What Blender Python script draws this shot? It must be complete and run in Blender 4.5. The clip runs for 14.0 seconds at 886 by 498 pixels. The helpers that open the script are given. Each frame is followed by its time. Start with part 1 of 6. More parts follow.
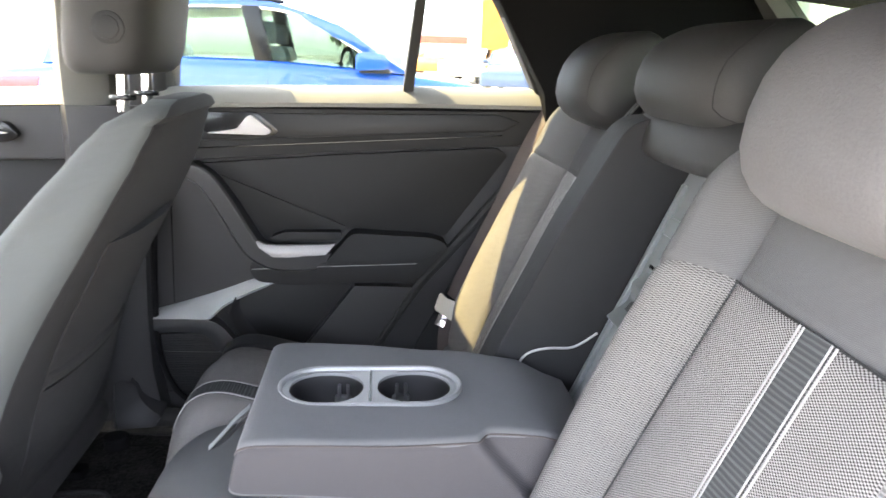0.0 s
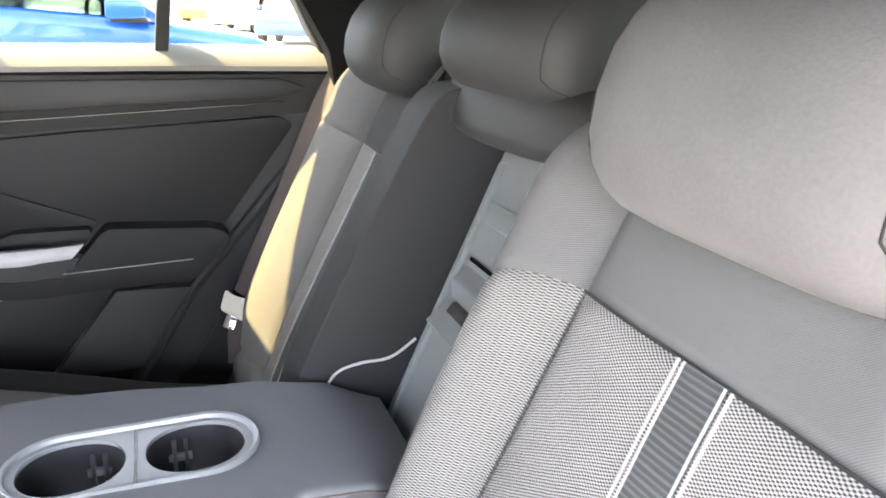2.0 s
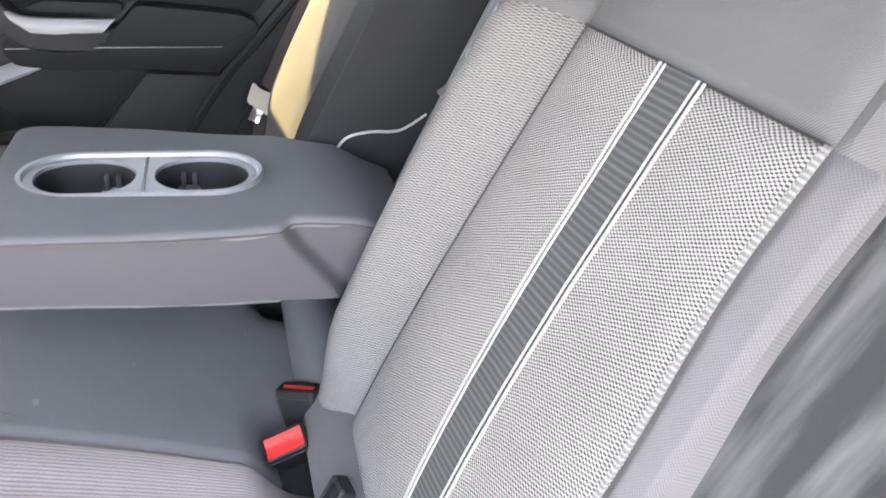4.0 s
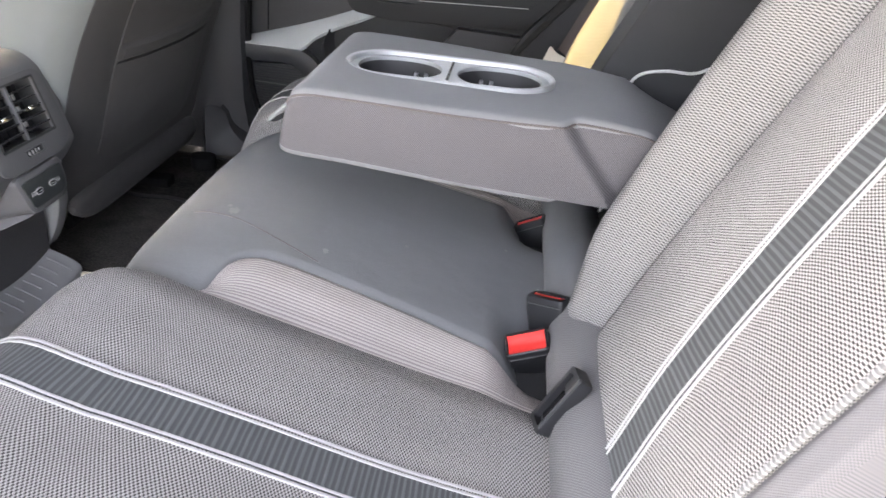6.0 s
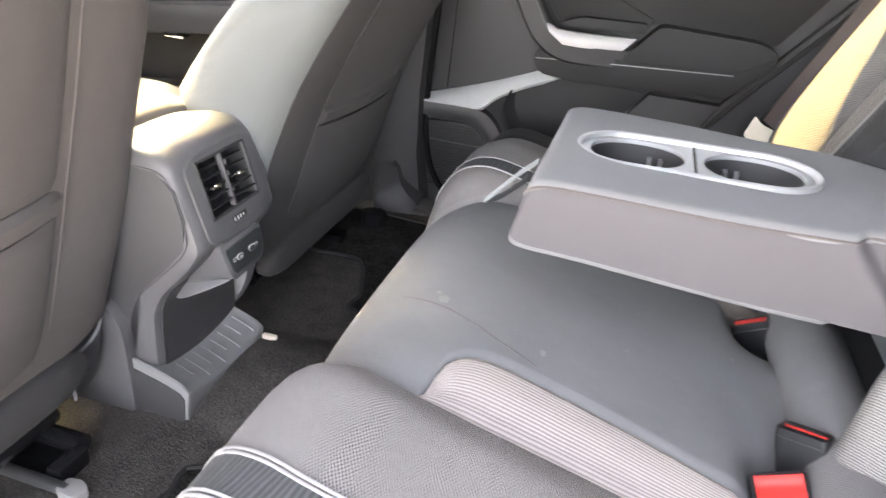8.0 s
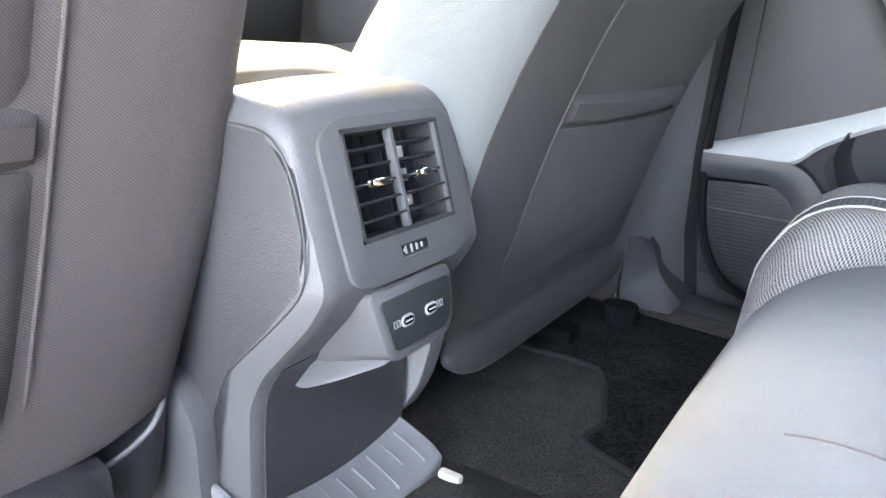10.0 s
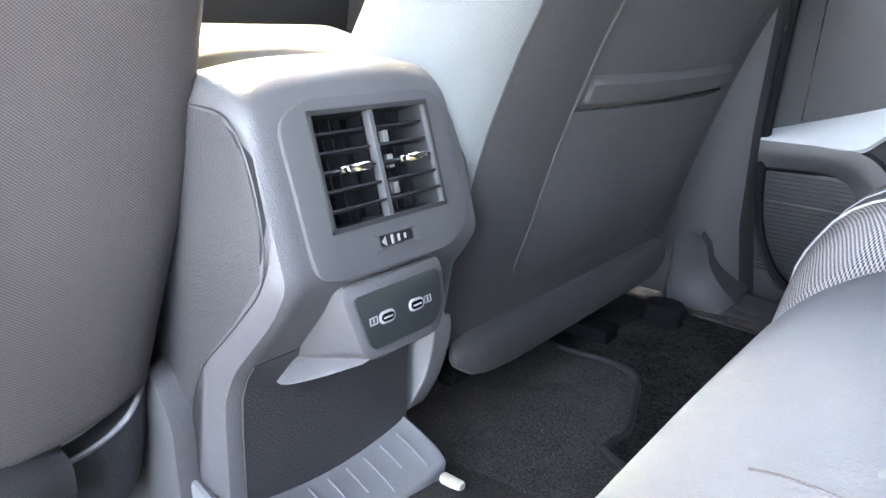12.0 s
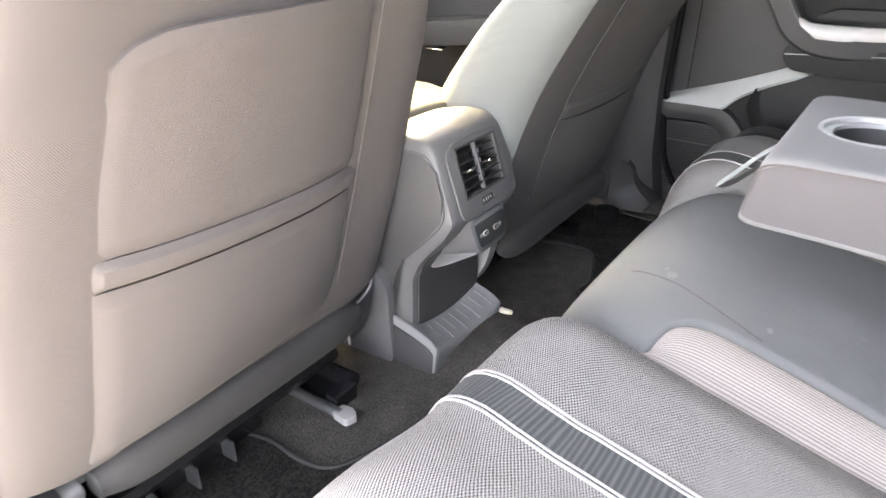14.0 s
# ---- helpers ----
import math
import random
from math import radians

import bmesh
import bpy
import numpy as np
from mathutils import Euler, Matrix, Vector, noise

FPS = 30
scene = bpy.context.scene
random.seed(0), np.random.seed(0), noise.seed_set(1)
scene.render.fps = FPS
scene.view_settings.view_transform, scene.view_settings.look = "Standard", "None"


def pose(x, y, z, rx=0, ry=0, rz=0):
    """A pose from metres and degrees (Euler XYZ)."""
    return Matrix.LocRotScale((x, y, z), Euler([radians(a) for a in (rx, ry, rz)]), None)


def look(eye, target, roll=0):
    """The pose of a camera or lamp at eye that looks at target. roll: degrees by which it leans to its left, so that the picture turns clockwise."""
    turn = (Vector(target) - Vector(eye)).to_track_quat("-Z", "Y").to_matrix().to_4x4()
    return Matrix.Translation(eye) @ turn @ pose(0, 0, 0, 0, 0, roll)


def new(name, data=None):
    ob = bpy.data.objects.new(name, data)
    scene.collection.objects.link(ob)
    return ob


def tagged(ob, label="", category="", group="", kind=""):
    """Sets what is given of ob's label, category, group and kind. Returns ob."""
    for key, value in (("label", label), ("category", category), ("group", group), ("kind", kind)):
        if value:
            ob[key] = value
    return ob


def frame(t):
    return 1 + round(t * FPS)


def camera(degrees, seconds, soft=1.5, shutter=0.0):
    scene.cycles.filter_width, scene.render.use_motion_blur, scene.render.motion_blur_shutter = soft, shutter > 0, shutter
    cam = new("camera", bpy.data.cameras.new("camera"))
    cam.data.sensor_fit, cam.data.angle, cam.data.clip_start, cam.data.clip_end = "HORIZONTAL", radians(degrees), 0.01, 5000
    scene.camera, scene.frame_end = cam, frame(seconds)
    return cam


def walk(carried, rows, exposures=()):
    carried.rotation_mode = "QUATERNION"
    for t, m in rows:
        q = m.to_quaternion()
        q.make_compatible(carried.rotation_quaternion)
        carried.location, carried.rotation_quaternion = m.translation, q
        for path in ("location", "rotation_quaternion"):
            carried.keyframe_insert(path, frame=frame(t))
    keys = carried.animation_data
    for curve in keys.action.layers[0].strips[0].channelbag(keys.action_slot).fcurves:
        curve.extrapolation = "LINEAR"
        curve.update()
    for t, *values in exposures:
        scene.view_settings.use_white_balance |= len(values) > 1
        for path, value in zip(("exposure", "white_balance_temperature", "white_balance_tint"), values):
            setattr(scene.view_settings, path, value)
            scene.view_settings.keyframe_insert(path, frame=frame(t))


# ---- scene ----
cam = camera(64.3, 14.0, shutter=0.35)
PATH = [
    (0, (-0.1, -0.838, 1.292), (0.074, 1.081, 0.754), 1.7),
    (0.5, (-0.099, -0.754, 1.298), (0.243, 1.137, 0.745), 1.9),
    (1, (-0.096, -0.691, 1.306), (0.416, 1.154, 0.73), 1.9),
    (1.5, (-0.088, -0.655, 1.31), (0.555, 1.141, 0.709), 2.0),
    (2, (-0.068, -0.65, 1.3), (0.662, 1.095, 0.651), 2.4),
    (2.2, (-0.059, -0.656, 1.29), (0.689, 1.073, 0.619), 2.7),
    (4.3, (-0.039, -0.733, 1.164), (0.482, 0.92, 0.166), 7.2),
    (4.5, (-0.04, -0.738, 1.147), (0.41, 0.929, 0.137), 7.2),
    (5, (-0.04, -0.767, 1.112), (0.209, 0.941, 0.101), 6.9),
    (5.5, (-0.044, -0.786, 1.087), (0.014, 0.95, 0.095), 6.3),
    (6, (-0.051, -0.79, 1.077), (-0.159, 0.957, 0.11), 5.8),
    (6.5, (-0.058, -0.785, 1.078), (-0.275, 0.966, 0.135), 5.3),
    (7, (-0.08, -0.768, 1.088), (-0.376, 0.977, 0.157), 5.2),
    (7.5, (-0.108, -0.754, 1.091), (-0.482, 0.986, 0.178), 4.9),
    (8, (-0.183, -0.716, 1.086), (-0.625, 1.016, 0.189), 4.9),
    (8.5, (-0.272, -0.66, 1.023), (-0.816, 1.066, 0.171), 5.2),
    (9, (-0.348, -0.565, 0.926), (-1.112, 1.148, 0.232), 3.4),
    (9.2, (-0.362, -0.52, 0.898), (-1.196, 1.179, 0.251), 3.0),
    (11.3, (-0.355, -0.298, 0.832), (-1.567, 1.169, 0.218), 2.1),
    (11.5, (-0.344, -0.299, 0.834), (-1.566, 1.158, 0.212), 1.9),
    (12, (-0.333, -0.316, 0.838), (-1.543, 1.151, 0.22), 1.1),
    (12.5, (-0.336, -0.38, 0.854), (-1.5, 1.118, 0.22), 0.1),
    (13, (-0.308, -0.528, 0.877), (-1.418, 0.989, 0.196), -0.8),
    (13.5, (-0.244, -0.673, 0.962), (-1.303, 0.826, 0.166), -1.2),
    (14, (-0.148, -0.812, 1.086), (-1.175, 0.661, 0.205), -1.3),
]
walk(cam, [(t, look(eye, target, roll)) for t, eye, target, roll in PATH],
     exposures=[(0.0, 4.88, 6700, 11), (2.0, 5.2, 6700, 11), (5.0, 4.95, 6900, 12), (6.0, 5.15, 7150, 13), (7.5, 5.4, 7480, 14), (8.5, 5.82, 7180, 12), (9.0, 6.0, 6900, 11), (11.5, 6.3, 6200, 10), (12.5, 6.24, 6360, 11), (13.0, 6.23, 6820, 12), (13.5, 5.98, 7120, 11), (14.0, 5.65, 7380, 12)])

# ---- world, sun, exposure ----
world = bpy.data.worlds.new("sky")
scene.world = world
world.use_nodes = True
wn = world.node_tree.nodes
sky = wn.new("ShaderNodeTexSky")
sky.sky_type = "NISHITA"
sky.air_density, sky.dust_density, sky.ozone_density = 0.6, 1.2, 0.4
sky.sun_disc = False
SUN_TO = Vector((-0.60, 0.20, 0.78)).normalized()
sky.sun_elevation = math.asin(SUN_TO.z)
sky.sun_rotation = math.atan2(SUN_TO.x, SUN_TO.y)
haze = wn.new("ShaderNodeHueSaturation")
haze.inputs["Saturation"].default_value = 0.45
world.node_tree.links.new(sky.outputs[0], haze.inputs["Color"])
world.node_tree.links.new(haze.outputs[0], wn["Background"].inputs[0])
wn["Background"].inputs[1].default_value = 0.135
sun = new("sun", bpy.data.lights.new("sun", "SUN"))
sun.data.energy, sun.data.angle, sun.data.color = 1.55, radians(0.6), (1.0, 0.77, 0.37)
sun.matrix_world = look(SUN_TO * 30, (0, 0, 0))

# ---- materials ----


def material(name, base, rough=0.7, metal=0.0, vary=0.12, grain=400.0, bump=0.1, stain=6.0, sheen=0.0, spec=0.5, coat=0.0, pucker=0.0):
    """A surface with fine grain and larger uneven wear."""
    m = bpy.data.materials.new(name)
    m.use_nodes = True
    nt = m.node_tree
    n, link = nt.nodes, nt.links.new
    b = n["Principled BSDF"]
    b.inputs["Roughness"].default_value, b.inputs["Metallic"].default_value = rough, metal
    b.inputs["Specular IOR Level"].default_value = spec
    b.inputs["Sheen Weight"].default_value = sheen
    b.inputs["Coat Weight"].default_value = coat
    co = n.new("ShaderNodeTexCoord")
    fine, wide = n.new("ShaderNodeTexNoise"), n.new("ShaderNodeTexNoise")
    fine.inputs["Scale"].default_value, wide.inputs["Scale"].default_value = grain, stain
    wide.inputs["Detail"].default_value = 5
    for t in (fine, wide):
        link(co.outputs["Object"], t.inputs["Vector"])
    mix = n.new("ShaderNodeMix")
    mix.data_type = "RGBA"
    mix.inputs["A"].default_value = (*[c * (1 - vary) for c in base], 1)
    mix.inputs["B"].default_value = (*[min(1, c * (1 + vary)) for c in base], 1)
    half = n.new("ShaderNodeMath")
    half.operation = "MULTIPLY_ADD"
    half.inputs[1].default_value = 0.45
    link(fine.outputs["Fac"], half.inputs[0])
    scaled = n.new("ShaderNodeMath")
    scaled.operation = "MULTIPLY"
    scaled.inputs[1].default_value = 0.55
    link(wide.outputs["Fac"], scaled.inputs[0])
    link(scaled.outputs[0], half.inputs[2])
    link(half.outputs[0], mix.inputs["Factor"])
    link(mix.outputs["Result"], b.inputs["Base Color"])
    if bump:
        bp = n.new("ShaderNodeBump")
        bp.inputs["Strength"].default_value, bp.inputs["Distance"].default_value = bump, 0.001
        link(fine.outputs["Fac"], bp.inputs["Height"])
        link(bp.outputs[0], b.inputs["Normal"])
        if pucker:
            lumps, folds = n.new("ShaderNodeTexNoise"), n.new("ShaderNodeBump")
            lumps.inputs["Scale"].default_value, lumps.inputs["Detail"].default_value = 22, 4
            link(co.outputs["Object"], lumps.inputs["Vector"])
            folds.inputs["Strength"].default_value, folds.inputs["Distance"].default_value = pucker, 0.004
            link(lumps.outputs["Fac"], folds.inputs["Height"])
            link(folds.outputs[0], bp.inputs["Normal"])
    return m


def leather_grain(name, base, rough=0.5, cell=420.0, bump=0.35, spec=0.5):
    """Moulded plastic with a pebbled grain."""
    m = material(name, base, rough, vary=0.08, grain=90, bump=0, stain=5, spec=spec)
    nt = m.node_tree
    n, link = nt.nodes, nt.links.new
    v, co, bp = n.new("ShaderNodeTexVoronoi"), n.new("ShaderNodeTexCoord"), n.new("ShaderNodeBump")
    v.inputs["Scale"].default_value = cell
    link(co.outputs["Object"], v.inputs["Vector"])
    bp.inputs["Strength"].default_value, bp.inputs["Distance"].default_value = bump, 0.0015
    link(v.outputs["Distance"], bp.inputs["Height"])
    link(bp.outputs[0], n["Principled BSDF"].inputs["Normal"])
    return m


def weave(name, dark, light, pitch_u, pitch_v, mode, share=0.5, bump=0.4, shift=True):
    """Woven cloth on the metric UVs: mode 'dots' staggers light yarns, 'ribs' runs them across, 'rows' along, 'twill' slants fine threads."""
    m = bpy.data.materials.new(name)
    m.use_nodes = True
    nt = m.node_tree
    n, link = nt.nodes, nt.links.new
    b = n["Principled BSDF"]
    b.inputs["Roughness"].default_value = 0.9
    b.inputs["Specular IOR Level"].default_value = 0.15
    b.inputs["Sheen Weight"].default_value = 0.03
    co, sep = n.new("ShaderNodeTexCoord"), n.new("ShaderNodeSeparateXYZ")
    link(co.outputs["UV"], sep.inputs[0])

    def math_node(op, a, bb=None, c=None):
        k = n.new("ShaderNodeMath")
        k.operation = op
        for i, v in enumerate((a, bb, c)):
            if v is None:
                continue
            if isinstance(v, (int, float)):
                k.inputs[i].default_value = v
            else:
                link(v, k.inputs[i])
        return k.outputs[0]

    wob = n.new("ShaderNodeTexNoise")
    wob.inputs["Scale"].default_value = 40
    link(co.outputs["UV"], wob.inputs["Vector"])
    u = math_node("MULTIPLY_ADD", wob.outputs["Fac"], 0.0012, sep.outputs[0])
    v = math_node("MULTIPLY_ADD", wob.outputs["Fac"], 0.0012, sep.outputs[1])
    cu, cv = math_node("MULTIPLY", u, math.tau / pitch_u), math_node("MULTIPLY", v, math.tau / pitch_v)
    if mode == "dots":
        h = math_node("MULTIPLY", math_node("SINE", cu), math_node("SINE", cv))
        h = math_node("MULTIPLY_ADD", h, 0.5, 0.5)
    elif mode == "ribs":
        row = math_node("MULTIPLY_ADD", math_node("SINE", cv), 0.5, 0.5)
        tick = math_node("MULTIPLY_ADD", math_node("SINE", math_node("ADD", cu, math_node("MULTIPLY", cv, 0.5))), 0.22, 0.78)
        h = math_node("MULTIPLY", row, tick)
    elif mode == "rows":
        row = math_node("MULTIPLY_ADD", math_node("SINE", cu), 0.5, 0.5)
        tick = math_node("MULTIPLY_ADD", math_node("SINE", math_node("ADD", cv, math_node("MULTIPLY", cu, 0.5))), 0.15, 0.85)
        h = math_node("MULTIPLY", row, tick)
    else:
        h = math_node("MULTIPLY_ADD", math_node("SINE", math_node("ADD", cu, cv)), 0.5, 0.5)
    ramp = n.new("ShaderNodeMapRange")
    ramp.interpolation_type = "SMOOTHSTEP"
    ramp.inputs["From Min"].default_value, ramp.inputs["From Max"].default_value = share - 0.22, share + 0.22
    link(h, ramp.inputs["Value"])
    soil = n.new("ShaderNodeTexNoise")
    soil.inputs["Scale"].default_value, soil.inputs["Detail"].default_value = 9, 6
    link(co.outputs["UV"], soil.inputs["Vector"])
    f = math_node("MULTIPLY", ramp.outputs[0], math_node("MULTIPLY_ADD", soil.outputs["Fac"], 0.4, 0.78))
    mix = n.new("ShaderNodeMix")
    mix.data_type = "RGBA"
    mix.inputs["A"].default_value, mix.inputs["B"].default_value = (*dark, 1), (*light, 1)
    link(f, mix.inputs["Factor"])
    link(mix.outputs["Result"], b.inputs["Base Color"])
    bp = n.new("ShaderNodeBump")
    bp.inputs["Strength"].default_value, bp.inputs["Distance"].default_value = bump, 0.001
    link(h, bp.inputs["Height"])
    pucker, folds = n.new("ShaderNodeTexNoise"), n.new("ShaderNodeBump")
    pucker.inputs["Scale"].default_value, pucker.inputs["Detail"].default_value = 28, 4
    link(co.outputs["UV"], pucker.inputs["Vector"])
    folds.inputs["Strength"].default_value, folds.inputs["Distance"].default_value = 0.35, 0.004
    link(pucker.outputs["Fac"], folds.inputs["Height"])
    link(folds.outputs[0], bp.inputs["Normal"])
    link(bp.outputs[0], b.inputs["Normal"])
    return m


def streaked(name, dark, light):
    """Felted lining with long brushed streaks."""
    m = material(name, dark, 0.95, vary=0.1, grain=500, bump=0.3, spec=0.1)
    nt = m.node_tree
    n, link = nt.nodes, nt.links.new
    co, stretch, noise, spread, mix = n.new("ShaderNodeTexCoord"), n.new("ShaderNodeMapping"), n.new("ShaderNodeTexNoise"), n.new("ShaderNodeMapRange"), n.new("ShaderNodeMix")
    stretch.inputs["Scale"].default_value = (55, 5, 1)
    noise.inputs["Scale"].default_value, noise.inputs["Detail"].default_value = 1.0, 4
    spread.inputs["From Min"].default_value, spread.inputs["From Max"].default_value = 0.45, 0.70
    mix.data_type = "RGBA"
    mix.inputs["A"].default_value, mix.inputs["B"].default_value = (*dark, 1), (*light, 1)
    link(co.outputs["UV"], stretch.inputs["Vector"])
    link(stretch.outputs[0], noise.inputs["Vector"])
    link(noise.outputs["Fac"], spread.inputs["Value"])
    link(spread.outputs[0], mix.inputs["Factor"])
    link(mix.outputs["Result"], n["Principled BSDF"].inputs["Base Color"])
    return m


FELT = streaked("streaked_felt", (0.024, 0.0245, 0.026), (0.085, 0.086, 0.089))
CLOTH = material("grey_cloth", (0.104, 0.106, 0.109), 0.85, vary=0.20, grain=700, bump=0.25, stain=9, sheen=0.04, spec=0.18, pucker=0.4)
CUSHION = material("cushion_cloth", (0.130, 0.1323, 0.1356), 0.9, vary=0.20, grain=700, bump=0.25, stain=9, sheen=0.0, spec=0.08, pucker=0.4)
# charcoal parts, and grey cloth of the bench where it lies in shade
CLOTH_DARK = material("charcoal_and_shaded_cloth", (0.021, 0.0213, 0.0228), 0.75, vary=0.18, grain=700, bump=0.25, stain=7, sheen=0.03, spec=0.2, pucker=0.3)
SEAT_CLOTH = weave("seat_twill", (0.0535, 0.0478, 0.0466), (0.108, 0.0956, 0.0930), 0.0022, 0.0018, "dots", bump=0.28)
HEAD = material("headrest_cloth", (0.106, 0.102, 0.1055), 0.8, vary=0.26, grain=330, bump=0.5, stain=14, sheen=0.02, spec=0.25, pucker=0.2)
# darker copy of seat_twill: shade on the far seat is put into the colour
SEAT_SHADED = weave("shaded_seat_twill", (0.024, 0.0228, 0.0232), (0.049, 0.047, 0.0475), 0.0022, 0.0018, "dots", bump=0.2)
# darkened headrest cloth: the shade further in is put into its colour
HEAD_SHADED = material("shaded_headrest_cloth", (0.0175, 0.0171, 0.0175), 0.68, vary=0.18, grain=600, bump=0.2, stain=10, spec=0.5)
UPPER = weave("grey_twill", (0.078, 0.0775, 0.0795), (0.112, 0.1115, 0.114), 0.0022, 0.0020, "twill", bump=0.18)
TWEED = weave("tweed_dots", (0.0345, 0.0322, 0.0318), (0.300, 0.287, 0.280), 0.0050, 0.0028, "dots", 0.47)
TWEED_RIB = weave("tweed_ribs", (0.054, 0.0522, 0.0516), (0.212, 0.205, 0.2015), 0.0050, 0.0028, "dots", 0.47)
TWEED_PINK = weave("tweed_light_ribs", (0.180, 0.160, 0.155), (0.315, 0.284, 0.274), 0.0038, 0.005, "rows", 0.35)
BAND = weave("ribbed_band", (0.045, 0.0475, 0.0487), (0.077, 0.0805, 0.0825), 0.4, 0.0052, "ribs", 0.45)
SIDE_KNIT = weave("fine_knit", (0.085, 0.083, 0.085), (0.14, 0.136, 0.139), 0.0034, 0.003, "dots", 0.5, bump=0.25)
WHITE_YARN = material("white_yarn", (0.315, 0.307, 0.305), 0.85, vary=0.1, grain=900, bump=0.2)
# top and side differ in tone only to carry light and shade
ARM_TOP = material("armrest_top_cloth", (0.135, 0.137, 0.142), 0.85, vary=0.16, grain=800, bump=0.22, stain=9, sheen=0.04, spec=0.18, pucker=0.35)
ARM_SIDE = weave("armrest_side_twill", (0.058, 0.0555, 0.059), (0.088, 0.084, 0.089), 0.0024, 0.0024, "twill", bump=0.2)
# lighter copy of the seat cloth, for the inner side that catches daylight
SIDE_LIT = weave("lit_seat_side", (0.088, 0.094, 0.094), (0.126, 0.133, 0.132), 0.0020, 0.0018, "dots", bump=0.15)
OUTER_PALE = weave("pale_bolster_knit", (0.076, 0.0742, 0.078), (0.108, 0.105, 0.110), 0.0024, 0.0022, "dots", 0.5, bump=0.2)
STITCH = weave("stitched_piping", (0.13, 0.128, 0.129), (0.25, 0.246, 0.246), 0.4, 0.0036, "ribs", 0.5)
THREAD = material("grey_thread", (0.36, 0.355, 0.35), 0.85, vary=0.15, grain=900, bump=0.2)
SEAT_BACK = material("seat_back_vinyl", (0.026, 0.0255, 0.027), 0.62, vary=0.12, grain=900, bump=0.18, stain=5, sheen=0.02, spec=0.35)
PLASTIC = leather_grain("black_grained_plastic", (0.0115, 0.0117, 0.0125), 0.58, cell=800, bump=0.18, spec=0.28)
DOOR_SKIN = leather_grain("door_skin_plastic", (0.029, 0.0286, 0.030), 0.52, cell=800, bump=0.15, spec=0.35)
# darker console plastic, also used where shade is put into the colour
CONSOLE_DARK = leather_grain("dark_console_plastic", (0.046, 0.0447, 0.0466), 0.5, cell=620, bump=0.30)
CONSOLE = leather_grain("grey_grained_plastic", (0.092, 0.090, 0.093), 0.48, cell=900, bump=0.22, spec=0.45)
PLASTIC_SMOOTH = material("satin_black_plastic", (0.014, 0.0144, 0.016), 0.48, spec=0.28, vary=0.08, grain=300, bump=0.04)
# paler than the console plastic: gloss and sunlight are put into the colour
FOOT_GREY = leather_grain("lit_grey_plastic", (0.185, 0.183, 0.187), 0.48, cell=900, bump=0.10, spec=0.5)
BEZEL = material("vent_bezel_plastic", (0.072, 0.071, 0.0735), 0.55, vary=0.06, grain=500, bump=0.05)
GLOSS_BLACK = material("gloss_black_plastic", (0.008, 0.008, 0.009), 0.25, spec=0.35, vary=0.05, grain=100, bump=0)
PORT_PLATE = material("port_plate_plastic", (0.030, 0.034, 0.034), 0.35, vary=0.06, grain=500, bump=0.03)
# dark grey trim made pale: the sun on the ledges is in the colour
LEDGE = material("sunlit_ledge_plastic", (0.175, 0.172, 0.158), 0.6, vary=0.08, grain=500, bump=0.08)
TRIM_GREY = material("trim_grey", (0.075, 0.073, 0.065), 0.6, vary=0.08, grain=500, bump=0.08)
SILVER = material("satin_silver", (0.40, 0.385, 0.38), 0.56, metal=0.45, vary=0.05, grain=300, bump=0.02)
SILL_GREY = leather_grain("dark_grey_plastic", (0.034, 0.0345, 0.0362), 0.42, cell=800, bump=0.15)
RECESS_GREY = material("recess_plastic", (0.170, 0.183, 0.187), 0.35, vary=0.06, grain=300, bump=0.03)
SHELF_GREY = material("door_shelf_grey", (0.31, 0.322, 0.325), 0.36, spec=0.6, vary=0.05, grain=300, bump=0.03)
CUP_RING = material("cup_ring_silver", (0.27, 0.274, 0.282), 0.45, metal=0.3, vary=0.06, grain=400, bump=0.03)
CUP_WELL = material("cup_well_plastic", (0.022, 0.022, 0.024), 0.5, vary=0.08, grain=300, bump=0.05)
CHROME = material("chrome", (0.75, 0.75, 0.76), 0.12, metal=1.0, vary=0.03, grain=100, bump=0)
STEEL = material("dark_steel", (0.25, 0.25, 0.26), 0.35, metal=0.9, vary=0.1, grain=200, bump=0.03)
RED = material("red_button", (0.55, 0.030, 0.026), 0.4, vary=0.06, grain=200, bump=0.02)
MAT_EDGE = material("mat_binding", (0.014, 0.0137, 0.0134), 0.8, vary=0.2, grain=600, bump=0.3)


